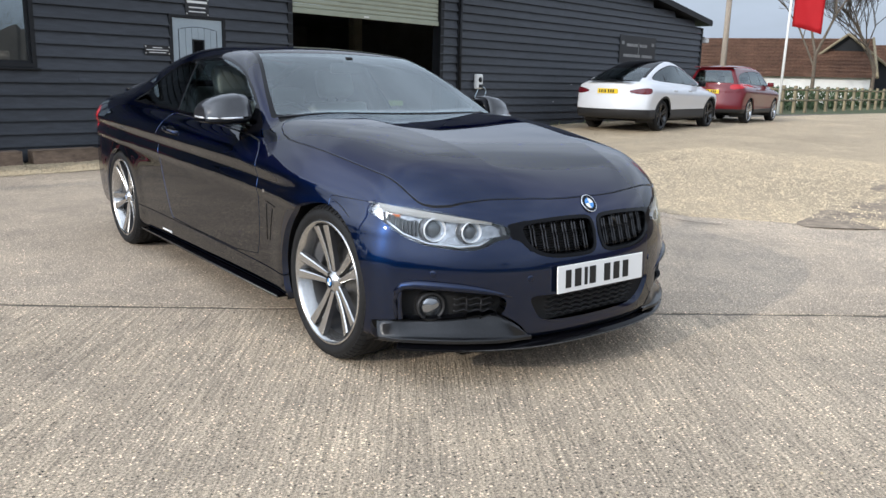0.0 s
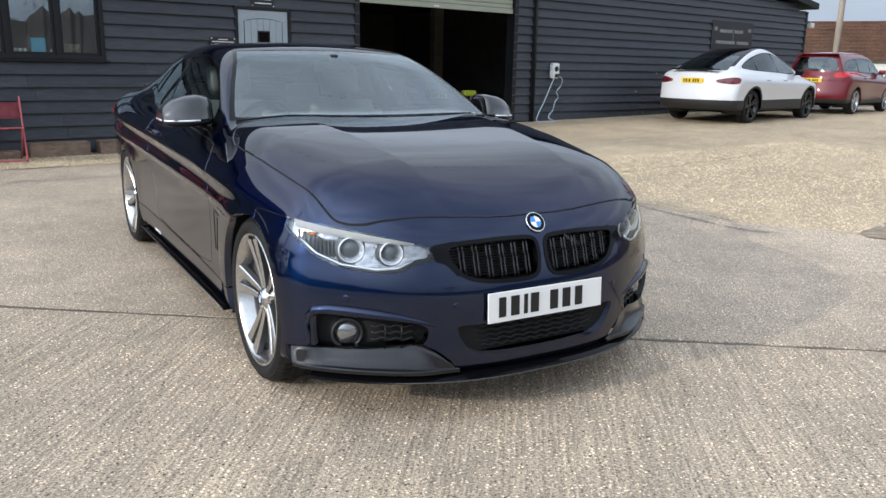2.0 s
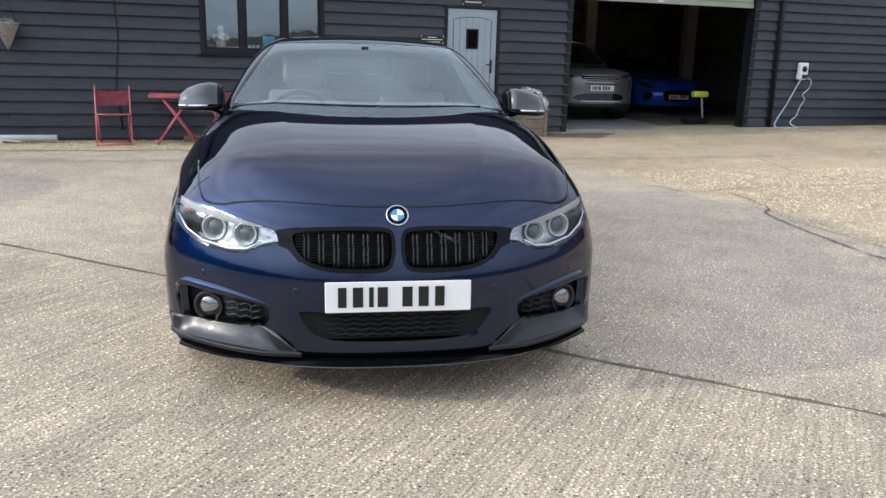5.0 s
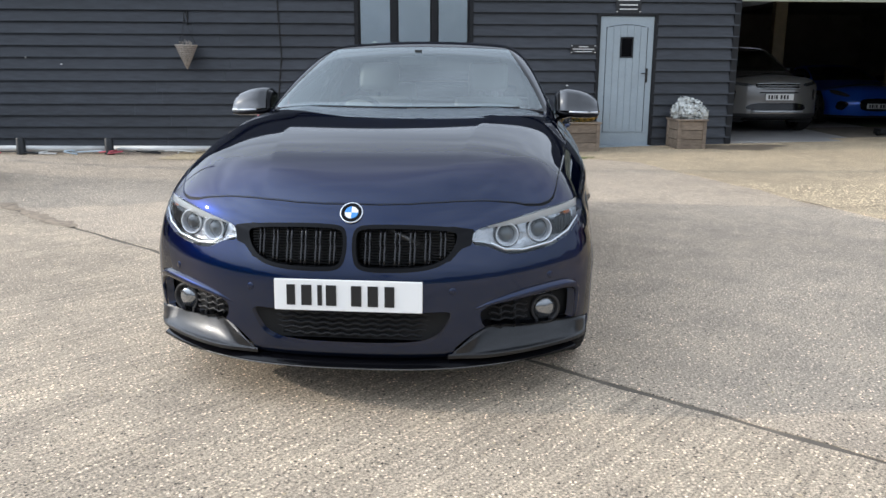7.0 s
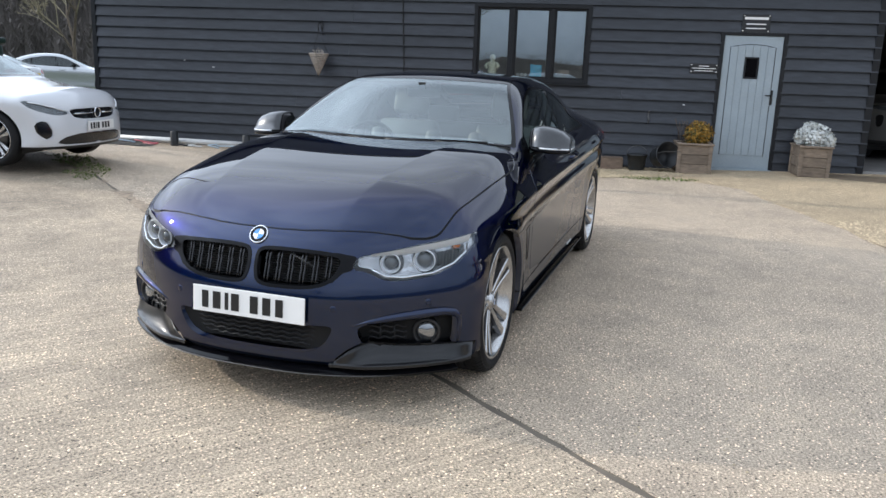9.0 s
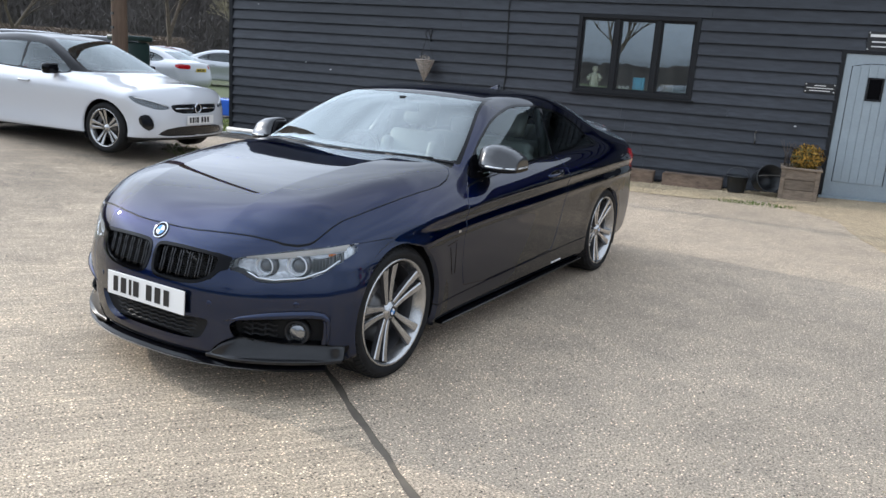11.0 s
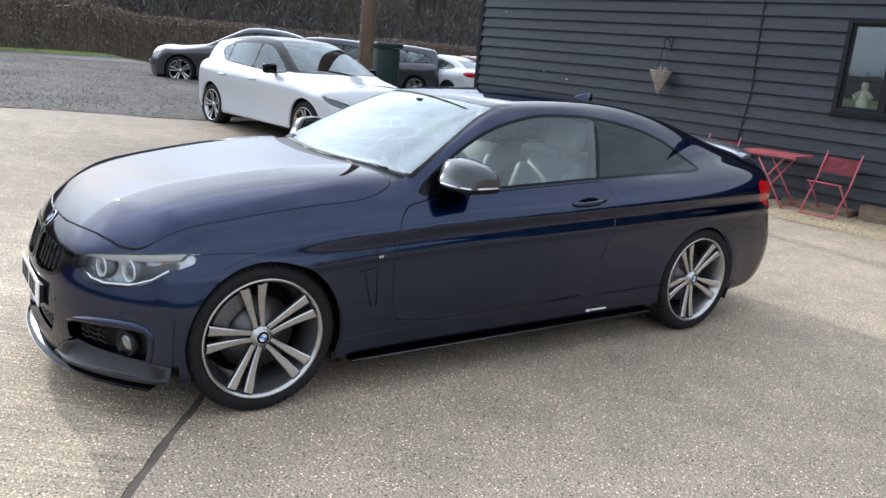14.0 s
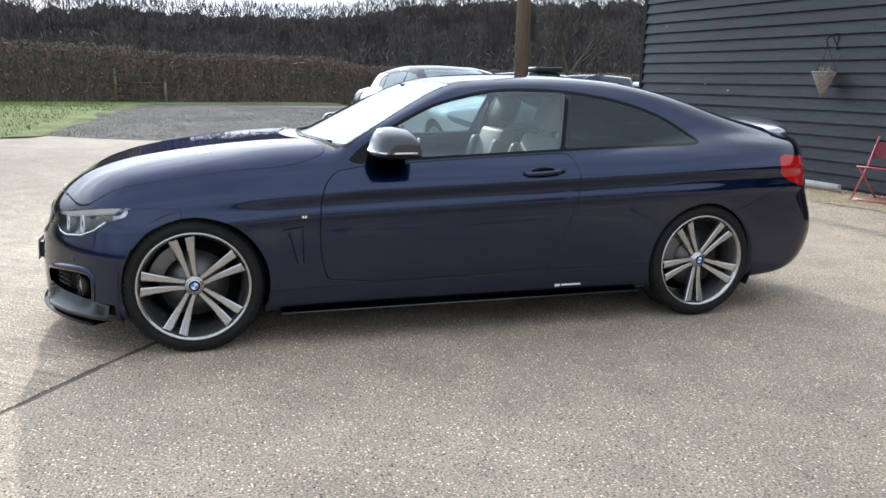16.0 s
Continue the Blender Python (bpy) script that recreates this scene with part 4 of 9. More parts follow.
def coupe():
    car = thing("car", "dark navy blue two-door coupe parked on concrete yard", "car")
    sh = Shell(COUPE, 0.022, 60, 215)
    body = ("body",)
    sh.region(arch(-1.394, 0.330, 0.347), "void")
    sh.region(arch(1.402, 0.325, 0.346), "void")
    # side windows
    dlo = rounded(((-0.675, 0.898), (-0.24, 0.926), (0.51, 0.961), (1.31, 0.987), (1.40, 1.0), (1.412, 1.03), (1.225, 1.150), (0.968, 1.234), (0.62, 1.288), (0.28, 1.292), (0.11, 1.274), (-0.155, 1.212), (-0.385, 1.104), (-0.575, 0.988)), 2)
    sh.region(side_of(dlo), "window_trim")
    pillar_y = lambda z: 0.530 + (z - 0.967) * 0.32
    f_dlo = side_of(dlo)
    sh.region(lambda v: np.maximum(np.maximum(f_dlo(v) + 0.013, v[:, 1] - pillar_y(v[:, 2]) + 0.010), -0.475 - v[:, 1] + (v[:, 2] - 1.0) * 0.25), "door_glass", ("window_trim",))
    sh.region(lambda v: np.maximum(f_dlo(v) + 0.013, pillar_y(v[:, 2]) + 0.012 - v[:, 1]), "quarter_glass", ("window_trim",))
    # windscreen and rear window
    def screen(v):
        ax, y, z = v[:, 0], v[:, 1], v[:, 2]
        return np.maximum.reduce([ax - (COUPE.cabin_x(y, z) - 0.014 - 0.12 * np.maximum(z - 0.98, 0)), z - (1.336 - 0.05 * ax ** 2), -0.80 + 0.27 * ax ** 2 - y, y - 0.10])
    sh.region(screen, "screen_edge")
    sh.region(lambda v: screen(v) + 0.017, "windscreen", ("screen_edge",))
    def back(v):
        ax, y, z = v[:, 0], v[:, 1], v[:, 2]
        return np.maximum.reduce([ax - (COUPE.cabin_x(y, z) - 0.10), 1.10 + 0.15 * ax ** 2 - y, y - (1.86 - 0.15 * ax ** 2)])
    sh.region(back, "rear_edge")
    sh.region(lambda v: back(v) + 0.02, "rear_window", ("rear_edge",))
    # nose
    lamp = rounded(((0.418, 0.592), (0.428, 0.643), (0.507, 0.660), (0.648, 0.694), (0.755, 0.712), (0.838, 0.716), (0.822, 0.655), (0.780, 0.600), (0.713, 0.565), (0.60, 0.549), (0.535, 0.554), (0.475, 0.586)), 1)
    sh.region(front_of(lamp, -1.684), "headlamp", body)
    kidney = rounded(((0.016, 0.640), (0.040, 0.657), (0.158, 0.660), (0.333, 0.653), (0.384, 0.640), (0.372, 0.582), (0.330, 0.533), (0.245, 0.511), (0.067, 0.508), (0.024, 0.525), (0.012, 0.583)), 2)
    bridge = ((0.340, 0.658), (0.431, 0.644), (0.420, 0.592), (0.385, 0.580), (0.345, 0.535))
    f_kid, f_bri = front_of(kidney), front_of(bridge)
    sh.region(lambda v: np.minimum(f_kid(v) - 0.004, f_bri(v)), "kidney_frame", body)
    sh.region(lambda v: f_kid(v) + 0.009, "kidney", ("kidney_frame",))
    intake = rounded(((-0.4, 0.366), (0.27, 0.364), (0.345, 0.366), (0.362, 0.352), (0.318, 0.272), (0.262, 0.246), (0.15, 0.238), (-0.4, 0.236)), 2)
    sh.region(front_of(intake), "intake", body)
    flap = ((0.372, 0.232), (0.42, 0.272), (0.492, 0.312), (0.543, 0.302), (0.63, 0.291), (0.79, 0.280), (0.90, 0.255), (0.92, 0.12), (0.34, 0.12), (0.350, 0.190))
    sh.region(front_of(flap, -1.76), "flap", body)
    pocket = rounded(((0.452, 0.372), (0.614, 0.396), (0.772, 0.408), (0.796, 0.395), (0.792, 0.270), (0.745, 0.262), (0.50, 0.280), (0.460, 0.310)), 2)
    sh.region(front_of(pocket, -1.75), "fog_pocket", body)
    # panels
    hood = ((-0.1, -2.056), (0.1, -2.054), (0.2, -2.046), (0.32, -2.025), (0.41, -2.002), (0.52, -1.968), (0.61, -1.932), (0.66, -1.900), (0.692, -1.870), (0.708, -1.845), (0.714, -1.825), (0.722, -1.79), (0.734, -1.70), (0.747, -1.60), (0.760, -1.48), (0.772, -1.36), (0.784, -1.20), (0.790, -1.05), (0.788, -0.95), (0.772, -0.86), (0.745, -0.79), (0.715, -0.755), (0.66, -0.757), (0.5, -0.83), (0.3, -0.885), (0.0, -0.905), (-0.1, -0.905))
    sh.region(lambda v: np.maximum(sd_poly(v[:, 0], v[:, 1], hood), 0.62 - v[:, 2]), "bonnet", body, 0.0032)
    cowl = ((-0.1, -0.905), (0.0, -0.902), (0.3, -0.882), (0.5, -0.828), (0.66, -0.752), (0.72, -0.725), (0.70, -0.66), (0.5, -0.70), (0.3, -0.76), (0.0, -0.78), (-0.1, -0.78))
    sh.region(lambda v: np.maximum(sd_poly(v[:, 0], v[:, 1], cowl), 0.9 - v[:, 2]), "cowl", body)
    skirt_z = lambda y: 0.296 + 0.0205 * (y + 0.77)
    door = rounded(((-0.755, 0.305), (-0.80, 0.45), (-0.802, 0.612), (-0.795, 0.754), (-0.765, 0.83), (-0.692, 0.890), (-0.24, 0.920), (0.51, 0.955), (0.560, 0.948), (0.589, 0.880), (0.600, 0.80), (0.592, 0.71), (0.554, 0.597), (0.50, 0.46), (0.455, 0.36), (0.420, 0.328)), 1)
    sh.region(side_of(door), "door", body, 0.0036)
    sh.region(lambda v: np.maximum.reduce([v[:, 2] - skirt_z(v[:, 1]), np.abs(v[:, 1]) - 1.15, 0.5 - v[:, 0]]), "side_skirt", body, 0.003)
    sh.region(lambda v: np.maximum(v[:, 1] + 1.45, v[:, 2] - 0.712 - 2.5 * np.maximum(0, -1.70 - v[:, 1])), "front_bumper", body, 0.0016)
    sh.region(lambda v: np.maximum(v[:, 1] + 0.803, v[:, 2] - 0.99), "front_wing", body, 0.0)
    lampr = rounded(((1.875, 0.890), (1.900, 0.945), (2.064, 0.930), (2.40, 0.915), (2.45, 0.79), (2.09, 0.750), (2.02, 0.768), (1.89, 0.826)), 1)
    sh.region(lambda v: np.maximum(sd_poly(v[:, 1], v[:, 2], lampr), 0.42 - v[:, 0]), "tail_lamp", body)
    sh.region(lambda v: np.maximum.reduce([1.6 - v[:, 1], v[:, 2] - 0.62 - 0.41 * (v[:, 1] - 1.60), v[:, 2] - 0.775]), "rear_bumper", body, 0.002)
    sh.region(lambda v: np.maximum.reduce([v[:, 0] - 0.56, 1.885 - v[:, 1], 0.70 - v[:, 2]]), "boot_lid", body, 0.002)

    sh.panel("body", ("body",), "navy", car, "both", 0.03)
    sh.panel("bonnet", ("bonnet",), "navy", car, "both", 0.02)
    sh.panel("front_bumper", ("front_bumper",), "navy", car, "both", 0.03)
    sh.panel("rear_bumper", ("rear_bumper",), "navy", car, "both", 0.03)
    sh.panel("boot_lid", ("boot_lid",), "navy", car, "both", 0.02)
    sh.panel("cowl", ("cowl",), "trim", car, "both", 0.03, 0.012)
    sh.panel("shut_line", ("seam",), "seam", car, "both", 0.0, 0.008)
    sh.panel("windscreen", ("windscreen",), "glass", car, "both", 0.004, 0.001, "clear windscreen with a light tint", whole=True).visible_shadow = False
    sh.panel("windscreen_border", ("screen_edge",), "gloss_black", car, "both", 0.01, whole=True)
    sh.panel("rear_window", ("rear_window",), "tinted_glass", car, "both", 0.004, whole=True)
    sh.panel("rear_window_border", ("rear_edge",), "gloss_black", car, "both", 0.01, whole=True)
    sh.panel("lower_intake", ("intake",), "dark", car, "both", 0.0, 0.10, way=(0, 1, 0))
    sh.panel("intake_surround", ("intake",), "navy", car, "both", 0.10, 0.0, walls_only=True, way=(0, 1, 0))
    for side in ("left", "right"):
        d = sh.panel("door", ("door",), "navy", car, side, 0.02)
        sh.panel("front_wing", ("front_wing",), "navy", car, side, 0.03)
        sh.panel("side_skirt", ("side_skirt",), "navy", car, side, 0.03)
        sh.panel("door_window", ("door_glass",), "side_glass", car, side, 0.004, 0.003, "lightly tinted door window").visible_shadow = False
        sh.panel("quarter_window", ("quarter_glass",), "tinted_glass", car, side, 0.004, 0.003, "dark tinted quarter window")
        sh.panel("window_trim", ("window_trim",), "gloss_black", car, side, 0.01)
        sh.panel("tail_lamp", ("tail_lamp",), "tail", car, side, 0.03, label="red tail lamp")
        lampo = sh.panel("headlamp", ("headlamp",), "lamp_glass", car, side, 0.0, 0.0, "clear twin-ring headlamp")
        sh.panel("reflector", ("headlamp",), "lamp_chrome", lampo, side, 0.0, 0.062, way=(-0.12, 0.9, 0))
        sh.panel("lamp_frame", ("headlamp",), "lamp_bezel", lampo, side, 0.062, 0.0, walls_only=True, way=(-0.12, 0.9, 0))
        g = sh.panel("kidney_grille", ("kidney_frame",), "gloss_black", car, side, 0.03, -0.004, "gloss black kidney grille", way=(0, 1, 0))
        sh.panel("grille_back", ("kidney",), "dark", g, side, 0.0, 0.07, way=(0, 1, 0))
        sh.panel("grille_rim", ("kidney",), "gloss_black", g, side, 0.07, 0.0, walls_only=True, way=(0, 1, 0))
        sgn = 1 if side == "left" else -1
        # twin bars of the kidney
        for i in range(6):
            xb = 0.062 + 0.052 * i
            for dx in (-0.0075, 0.0075):
                bm = bmesh.new()
                lo = max(0.520, 0.520 + max(0, xb - 0.25) * 0.28)
                path = []
                for j in range(7):
                    z = lo + (0.650 - lo) * j / 6
                    q = on_form(COUPE, xb + dx, z)
                    path.append((sgn * (xb + dx), q.y + 0.014, z))
                tube(bm, path, 0.0042, 6)
                part("grille_bar", bm, "grille_black", g)
        bm = bmesh.new()
        for j in range(14):
            z = 0.518 + j * 0.0095
            q = on_form(COUPE, 0.2, z)
            box(bm, *sorted((sgn * 0.03, sgn * (0.36 - max(0, 0.58 - z) * 0.6))), q.y + 0.045, q.y + 0.06, z, z + 0.003)
        part("radiator", bm, "trim", g)
        if side == "left":
            bm = bmesh.new()
            tube(bm, [(0.13, -2.075, 0.645), (0.31, -2.05, 0.545)], 0.011, 8)
            part("grille_strut", bm, "disc", g)
        # headlamp inside
        for xr, zr, rr in ((0.548, 0.612, 0.041), (0.666, 0.620, 0.045)):
            q = on_form(COUPE, xr, zr)
            nrm = COUPE.normal(np.array([q]))[0]
            way = Vector((nrm[0] * 0.5 * sgn, -1, 0.05)).normalized()
            m = Matrix.Translation((sgn * (q.x - 0.006), q.y + 0.030, q.z)) @ way.to_track_quat("Z", "Y").to_matrix().to_4x4()
            bm = bmesh.new()
            lathe(bm, [(rr * 1.02, -0.03), (rr * 1.04, -0.004), (rr, 0.002), (rr * 0.955, 0.002), (rr * 0.92, -0.004), (rr * 0.89, -0.014), (rr * 0.87, -0.035)], 36, "z")
            bmesh.ops.transform(bm, matrix=m, verts=bm.verts)
            part("lamp_ring", bm, "lamp_ring", lampo, "", True)
            bm = bmesh.new()
            lathe(bm, [(rr * 1.04, -0.004), (rr * 1.16, -0.010), (rr * 1.30, -0.026), (rr * 1.30, -0.036)], 36, "z")
            for f in [f for f in bm.faces if len(f.verts) > 8]:
                bm.faces.remove(f)
            bmesh.ops.transform(bm, matrix=m, verts=bm.verts)
            part("lamp_shroud", bm, "lamp_grey", lampo, "", True)
            bm = bmesh.new()
            lathe(bm, [(rr * 0.87, -0.032), (rr * 0.80, -0.026), (rr * 0.72, -0.014), (rr * 0.55, -0.005), (rr * 0.3, 0.0), (0.0005, 0.002)], 32, "z")
            bmesh.ops.transform(bm, matrix=m, verts=bm.verts)
            part("projector", bm, "lens", lampo, "", True)
        for k in range(9):
            xf = 0.712 + 0.0105 * k
            zf = 0.592 + 0.5 * max(0, xf - 0.74)
            yf = on_form(COUPE, xf, zf + 0.03).y
            bm = bmesh.new()
            box(bm, *sorted((sgn * xf, sgn * (xf + 0.003))), yf + 0.034, yf + 0.052, zf, zf + 0.062, 0.0008)
            part("reflector_rib", bm, "lamp_grey", lampo)
        bm = bmesh.new()
        q0, q1 = on_form(COUPE, 0.745, 0.662), on_form(COUPE, 0.790, 0.690)
        box(bm, -0.016, 0.016, -0.003, 0.003, -0.006, 0.006, 0.001, Matrix.Translation((sgn * 0.762, (q0.y + q1.y) / 2 + 0.030, 0.668)) @ Euler((0, 0, radians(52 * sgn))).to_matrix().to_4x4())
        part("side_reflector", bm, "amber", lampo)
        bm = bmesh.new()
        rows = []
        for xx in np.linspace(0.475, 0.800, 16):
            zt = 0.651 + (xx - 0.475) * 0.188
            hh = 0.010 + 0.016 * float(smooth_step(0.47, 0.62, xx))
            ya, yb = on_form(COUPE, xx, zt).y + 0.012, on_form(COUPE, xx, zt - hh).y + 0.022
            rows.append([bm.verts.new(p) for p in ((sgn * xx, ya, zt), (sgn * xx, ya + 0.002, zt - 0.003), (sgn * xx, yb, zt - hh), (sgn * xx, yb + 0.014, zt - hh - 0.002))])
        for p, q in zip(rows, rows[1:]):
            for j in range(3):
                bm.faces.new((p[j], p[j + 1], q[j + 1], q[j]))
        bmesh.ops.recalc_face_normals(bm, faces=bm.faces)
        part("lamp_brow", bm, "lamp_bezel", lampo, "pale eyebrow light bar", True)
        bm = bmesh.new()
        low = ((0.485, 0.592), (0.535, 0.566), (0.60, 0.560), (0.70, 0.573), (0.765, 0.606), (0.800, 0.650))
        tube(bm, [(sgn * a, on_form(COUPE, a, b).y + 0.016, b) for a, b in low], 0.006, 6)
        part("lamp_trim", bm, "chrome", lampo)
        # the brow pressed into the bumper over the fog lamp
        bm = bmesh.new()
        edge = ((0.432, 0.368), (0.50, 0.388), (0.56, 0.400), (0.614, 0.408), (0.69, 0.416), (0.75, 0.418), (0.786, 0.411), (0.803, 0.390), (0.806, 0.350), (0.804, 0.310), (0.800, 0.275))
        tube(bm, [(sgn * a, on_form(COUPE, a, b).y + 0.004, b) for a, b in edge], [0.004, 0.011, 0.016, 0.019, 0.020, 0.020, 0.018, 0.014, 0.011, 0.009, 0.006], 10)
        part("bumper_brow", bm, "navy", car, "", True)
        # fog lamp and mesh in the recess
        fp = sh.panel("fog_recess", ("fog_pocket",), "dark", car, side, 0.0, 0.055, way=(-0.3, 0.95, 0))
        sh.panel("recess_edge", ("fog_pocket",), "navy", fp, side, 0.055, 0.0, walls_only=True, way=(-0.3, 0.95, 0))
        q = on_form(COUPE, 0.690, 0.326)
        way = Vector((0.35 * sgn, -1, 0)).normalized()
        m = Matrix.Translation((sgn * 0.690, q.y + 0.028, 0.326)) @ way.to_track_quat("Z", "Y").to_matrix().to_4x4()
        bm = bmesh.new()
        lathe(bm, [(0.058, -0.04), (0.058, -0.004), (0.052, 0.0), (0.046, -0.006), (0.044, -0.03)], 32, "z")
        bmesh.ops.transform(bm, matrix=m, verts=bm.verts)
        fog = part("fog_lamp", bm, "trim", car, "round fog lamp in black housing", True)
        bm = bmesh.new()
        lathe(bm, [(0.044, -0.024), (0.042, -0.012), (0.028, -0.004), (0.0005, 0.0)], 32, "z")
        bmesh.ops.transform(bm, matrix=m, verts=bm.verts)
        part("lens", bm, "fog_lens", fog, "", True)
        for i in range(4):
            bm = bmesh.new()
            z = 0.288 + 0.024 * i
            path = []
            for j in range(13):
                xx = 0.485 + 0.135 * j / 12
                path.append((sgn * xx, on_form(COUPE, xx, z).y + 0.035, z + 0.005 * math.sin(j * 1.57)))
            tube(bm, path, 0.0045, 5)
            part("grille_bar", bm, "mesh_black", fp)
        for i in range(2):
            bm = bmesh.new()
            xx = 0.525 + 0.05 * i
            tube(bm, [(sgn * xx, on_form(COUPE, xx, z).y + 0.037, z) for z in (0.275, 0.32, 0.37)], 0.004, 5)
            part("grille_bar", bm, "mesh_black", fp)
        # carbon flap: a shelf that runs out from the recess to a thin blade
        sh.panel("flap_backing", ("flap",), "dark", car, side, 0.0, 0.07, way=(-0.3, 0.95, 0))
        top_z = lambda x: float(np.interp(x, (0.345, 0.42, 0.492, 0.543, 0.63, 0.79, 0.85), (0.196, 0.262, 0.313, 0.304, 0.292, 0.281, 0.262)))
        rows, blade = [], []
        for xx in np.linspace(0.345, 0.850, 34):
            zt = top_z(xx)
            deep = 0.052 * float(smooth_step(0.40, 0.52, xx) * (1 - smooth_step(0.74, 0.85, xx)))
            out = 0.020 * float(smooth_step(0.36, 0.50, xx))
            ya, yb = on_form(COUPE, xx, zt).y + deep - 0.003, on_form(COUPE, xx, 0.212).y - 0.004 - out
            za, zb = zt, 0.206
            rows.append([(sgn * xx, ya + (yb - ya) * u, za + (zb - za) * (u + 0.16 * math.sin(math.pi * u))) for u in (0, 0.2, 0.4, 0.6, 0.8, 1.0)])
            blade.append([(sgn * xx, yb, zb), (sgn * xx, yb - 0.005, zb - 0.004), (sgn * xx, yb - 0.004, 0.190), (sgn * xx, yb + 0.03, 0.180)])
        for nm, strip, smooth in (("splitter_flap", rows, True), ("flap_blade", blade, False)):
            bm = bmesh.new()
            vs = [[bm.verts.new(p) for p in row] for row in strip]
            for p, q in zip(vs, vs[1:]):
                for j in range(len(p) - 1):
                    bm.faces.new((p[j], q[j], q[j + 1], p[j + 1]))
            bmesh.ops.solidify(bm, geom=bm.faces[:], thickness=0.003)
            bmesh.ops.recalc_face_normals(bm, faces=bm.faces)
            part(nm, bm, "carbon", car, "glossy carbon-fibre splitter flap", smooth)
        # bumper sensors
        for xs, zs in ((0.36, 0.437), (0.70, 0.462)):
            q = on_form(COUPE, xs, zs)
            nrm = Vector(COUPE.normal(np.array([q]))[0])
            m = Matrix.Translation((sgn * q.x, q.y, q.z)) @ Vector((nrm.x * sgn, nrm.y, nrm.z)).to_track_quat("Z", "Y").to_matrix().to_4x4()
            bm = bmesh.new()
            lathe(bm, [(0.013, -0.004), (0.013, 0.001), (0.011, 0.002), (0.0005, 0.002)], 20, "z")
            bmesh.ops.transform(bm, matrix=m, verts=bm.verts)
            part("parking_sensor", bm, "navy", car, "", True)
        # door handle
        bm = bmesh.new()
        path = [(sgn * 0.872, 0.270, 0.850), (sgn * 0.893, 0.300, 0.852), (sgn * 0.900, 0.38, 0.856), (sgn * 0.897, 0.46, 0.862), (sgn * 0.878, 0.500, 0.866)]
        tube(bm, path, 0.0125, 10)
        h = part("door_handle", bm, "navy", d, "", True)
        # a flat black oval stands for the shade in the handle's cup
        bm = bmesh.new()
        lathe(bm, [(0.001, 0.0), (0.048, 0.0), (0.05, -0.004)], 24, "x")
        bmesh.ops.transform(bm, matrix=Matrix.Translation((sgn * 0.8745, 0.385, 0.862)) @ Matrix.Diagonal((0.6 * sgn, 1.5, 0.5, 1)) @ Euler((0, radians(18), 0)).to_matrix().to_4x4(), verts=bm.verts)
        part("handle_shade", bm, "gloss_black", d)
        # mirror: pointed low at the front, round on top, flat below
        outline = ((-1.0, 0.04), (-0.97, 0.20), (-0.84, 0.56), (-0.66, 0.84), (-0.46, 0.95), (0.05, 1.0), (0.55, 0.98), (0.80, 0.88), (0.94, 0.45), (0.98, 0.08), (0.80, 0.0), (0.2, -0.03), (-0.5, -0.03), (-0.9, 0.0))
        stations = ((0.768, -0.520, -0.375, 0.966, 1.070), (0.790, -0.546, -0.350, 0.957, 1.089), (0.832, -0.560, -0.336, 0.952, 1.094), (0.890, -0.554, -0.326, 0.948, 1.087), (0.945, -0.538, -0.318, 0.947, 1.068), (0.985, -0.512, -0.316, 0.950, 1.040), (0.998, -0.486, -0.326, 0.956, 1.018))
        def mirror_shell(lo, hi, grow_by, cut):
            bm = bmesh.new()
            rows = []
            for xx, y0, y1, z0, z1 in cut:
                rows.append([bm.verts.new((sgn * xx, (y0 + y1) / 2 + (y1 - y0) / 2 * a * grow_by, z0 + (z1 - z0) * min(max(c, lo), hi))) for a, c in outline])
            k = len(outline)
            for p, q in zip(rows, rows[1:]):
                for j in range(k):
                    bm.faces.new((p[j], p[(j + 1) % k], q[(j + 1) % k], q[j])).smooth = True
            bm.faces.new(rows[0]), bm.faces.new(rows[-1])
            bmesh.ops.recalc_face_normals(bm, faces=bm.faces)
            return bm
        mir = part("door_mirror", mirror_shell(0.22, 1.0, 1.0, stations[1:]), "mirror_cap", car, "carbon-fibre door mirror cap")
        part("mirror_base", mirror_shell(-0.05, 0.19, 0.985, stations), "gloss_black", mir)
        part("mirror_inner", mirror_shell(0.2, 0.98, 0.985, stations[:2]), "gloss_black", mir)
        bm = bmesh.new()
        box(bm, *sorted((sgn * 0.825, sgn * 0.940)), -0.336, -0.3165, 0.975, 1.045, 0.004)
        part("mirror_glass", bm, "chrome", mir)
        bm = bmesh.new()
        tube(bm, [(sgn * 0.838, -0.557, 0.978), (sgn * 0.89, -0.553, 0.976), (sgn * 0.94, -0.531, 0.974), (sgn * 0.985, -0.508, 0.974), (sgn * 0.998, -0.44, 0.975), (sgn * 0.997, -0.345, 0.977)], 0.005, 6)
        part("indicator", bm, "lamp_ring", mir, "pale indicator strip")
        bm = bmesh.new()
        rows = []
        for xx, y0, y1, z0, z1 in ((0.725, -0.560, -0.430, 0.902, 0.925), (0.765, -0.540, -0.425, 0.915, 0.940), (0.805, -0.520, -0.415, 0.934, 0.956), (0.850, -0.510, -0.410, 0.945, 0.962)):
            rows.append([bm.verts.new((sgn * xx, (y0 + y1) / 2 + (y1 - y0) / 2 * math.cos(k * math.tau / 12), (z0 + z1) / 2 + (z1 - z0) / 2 * math.sin(k * math.tau / 12))) for k in range(12)])
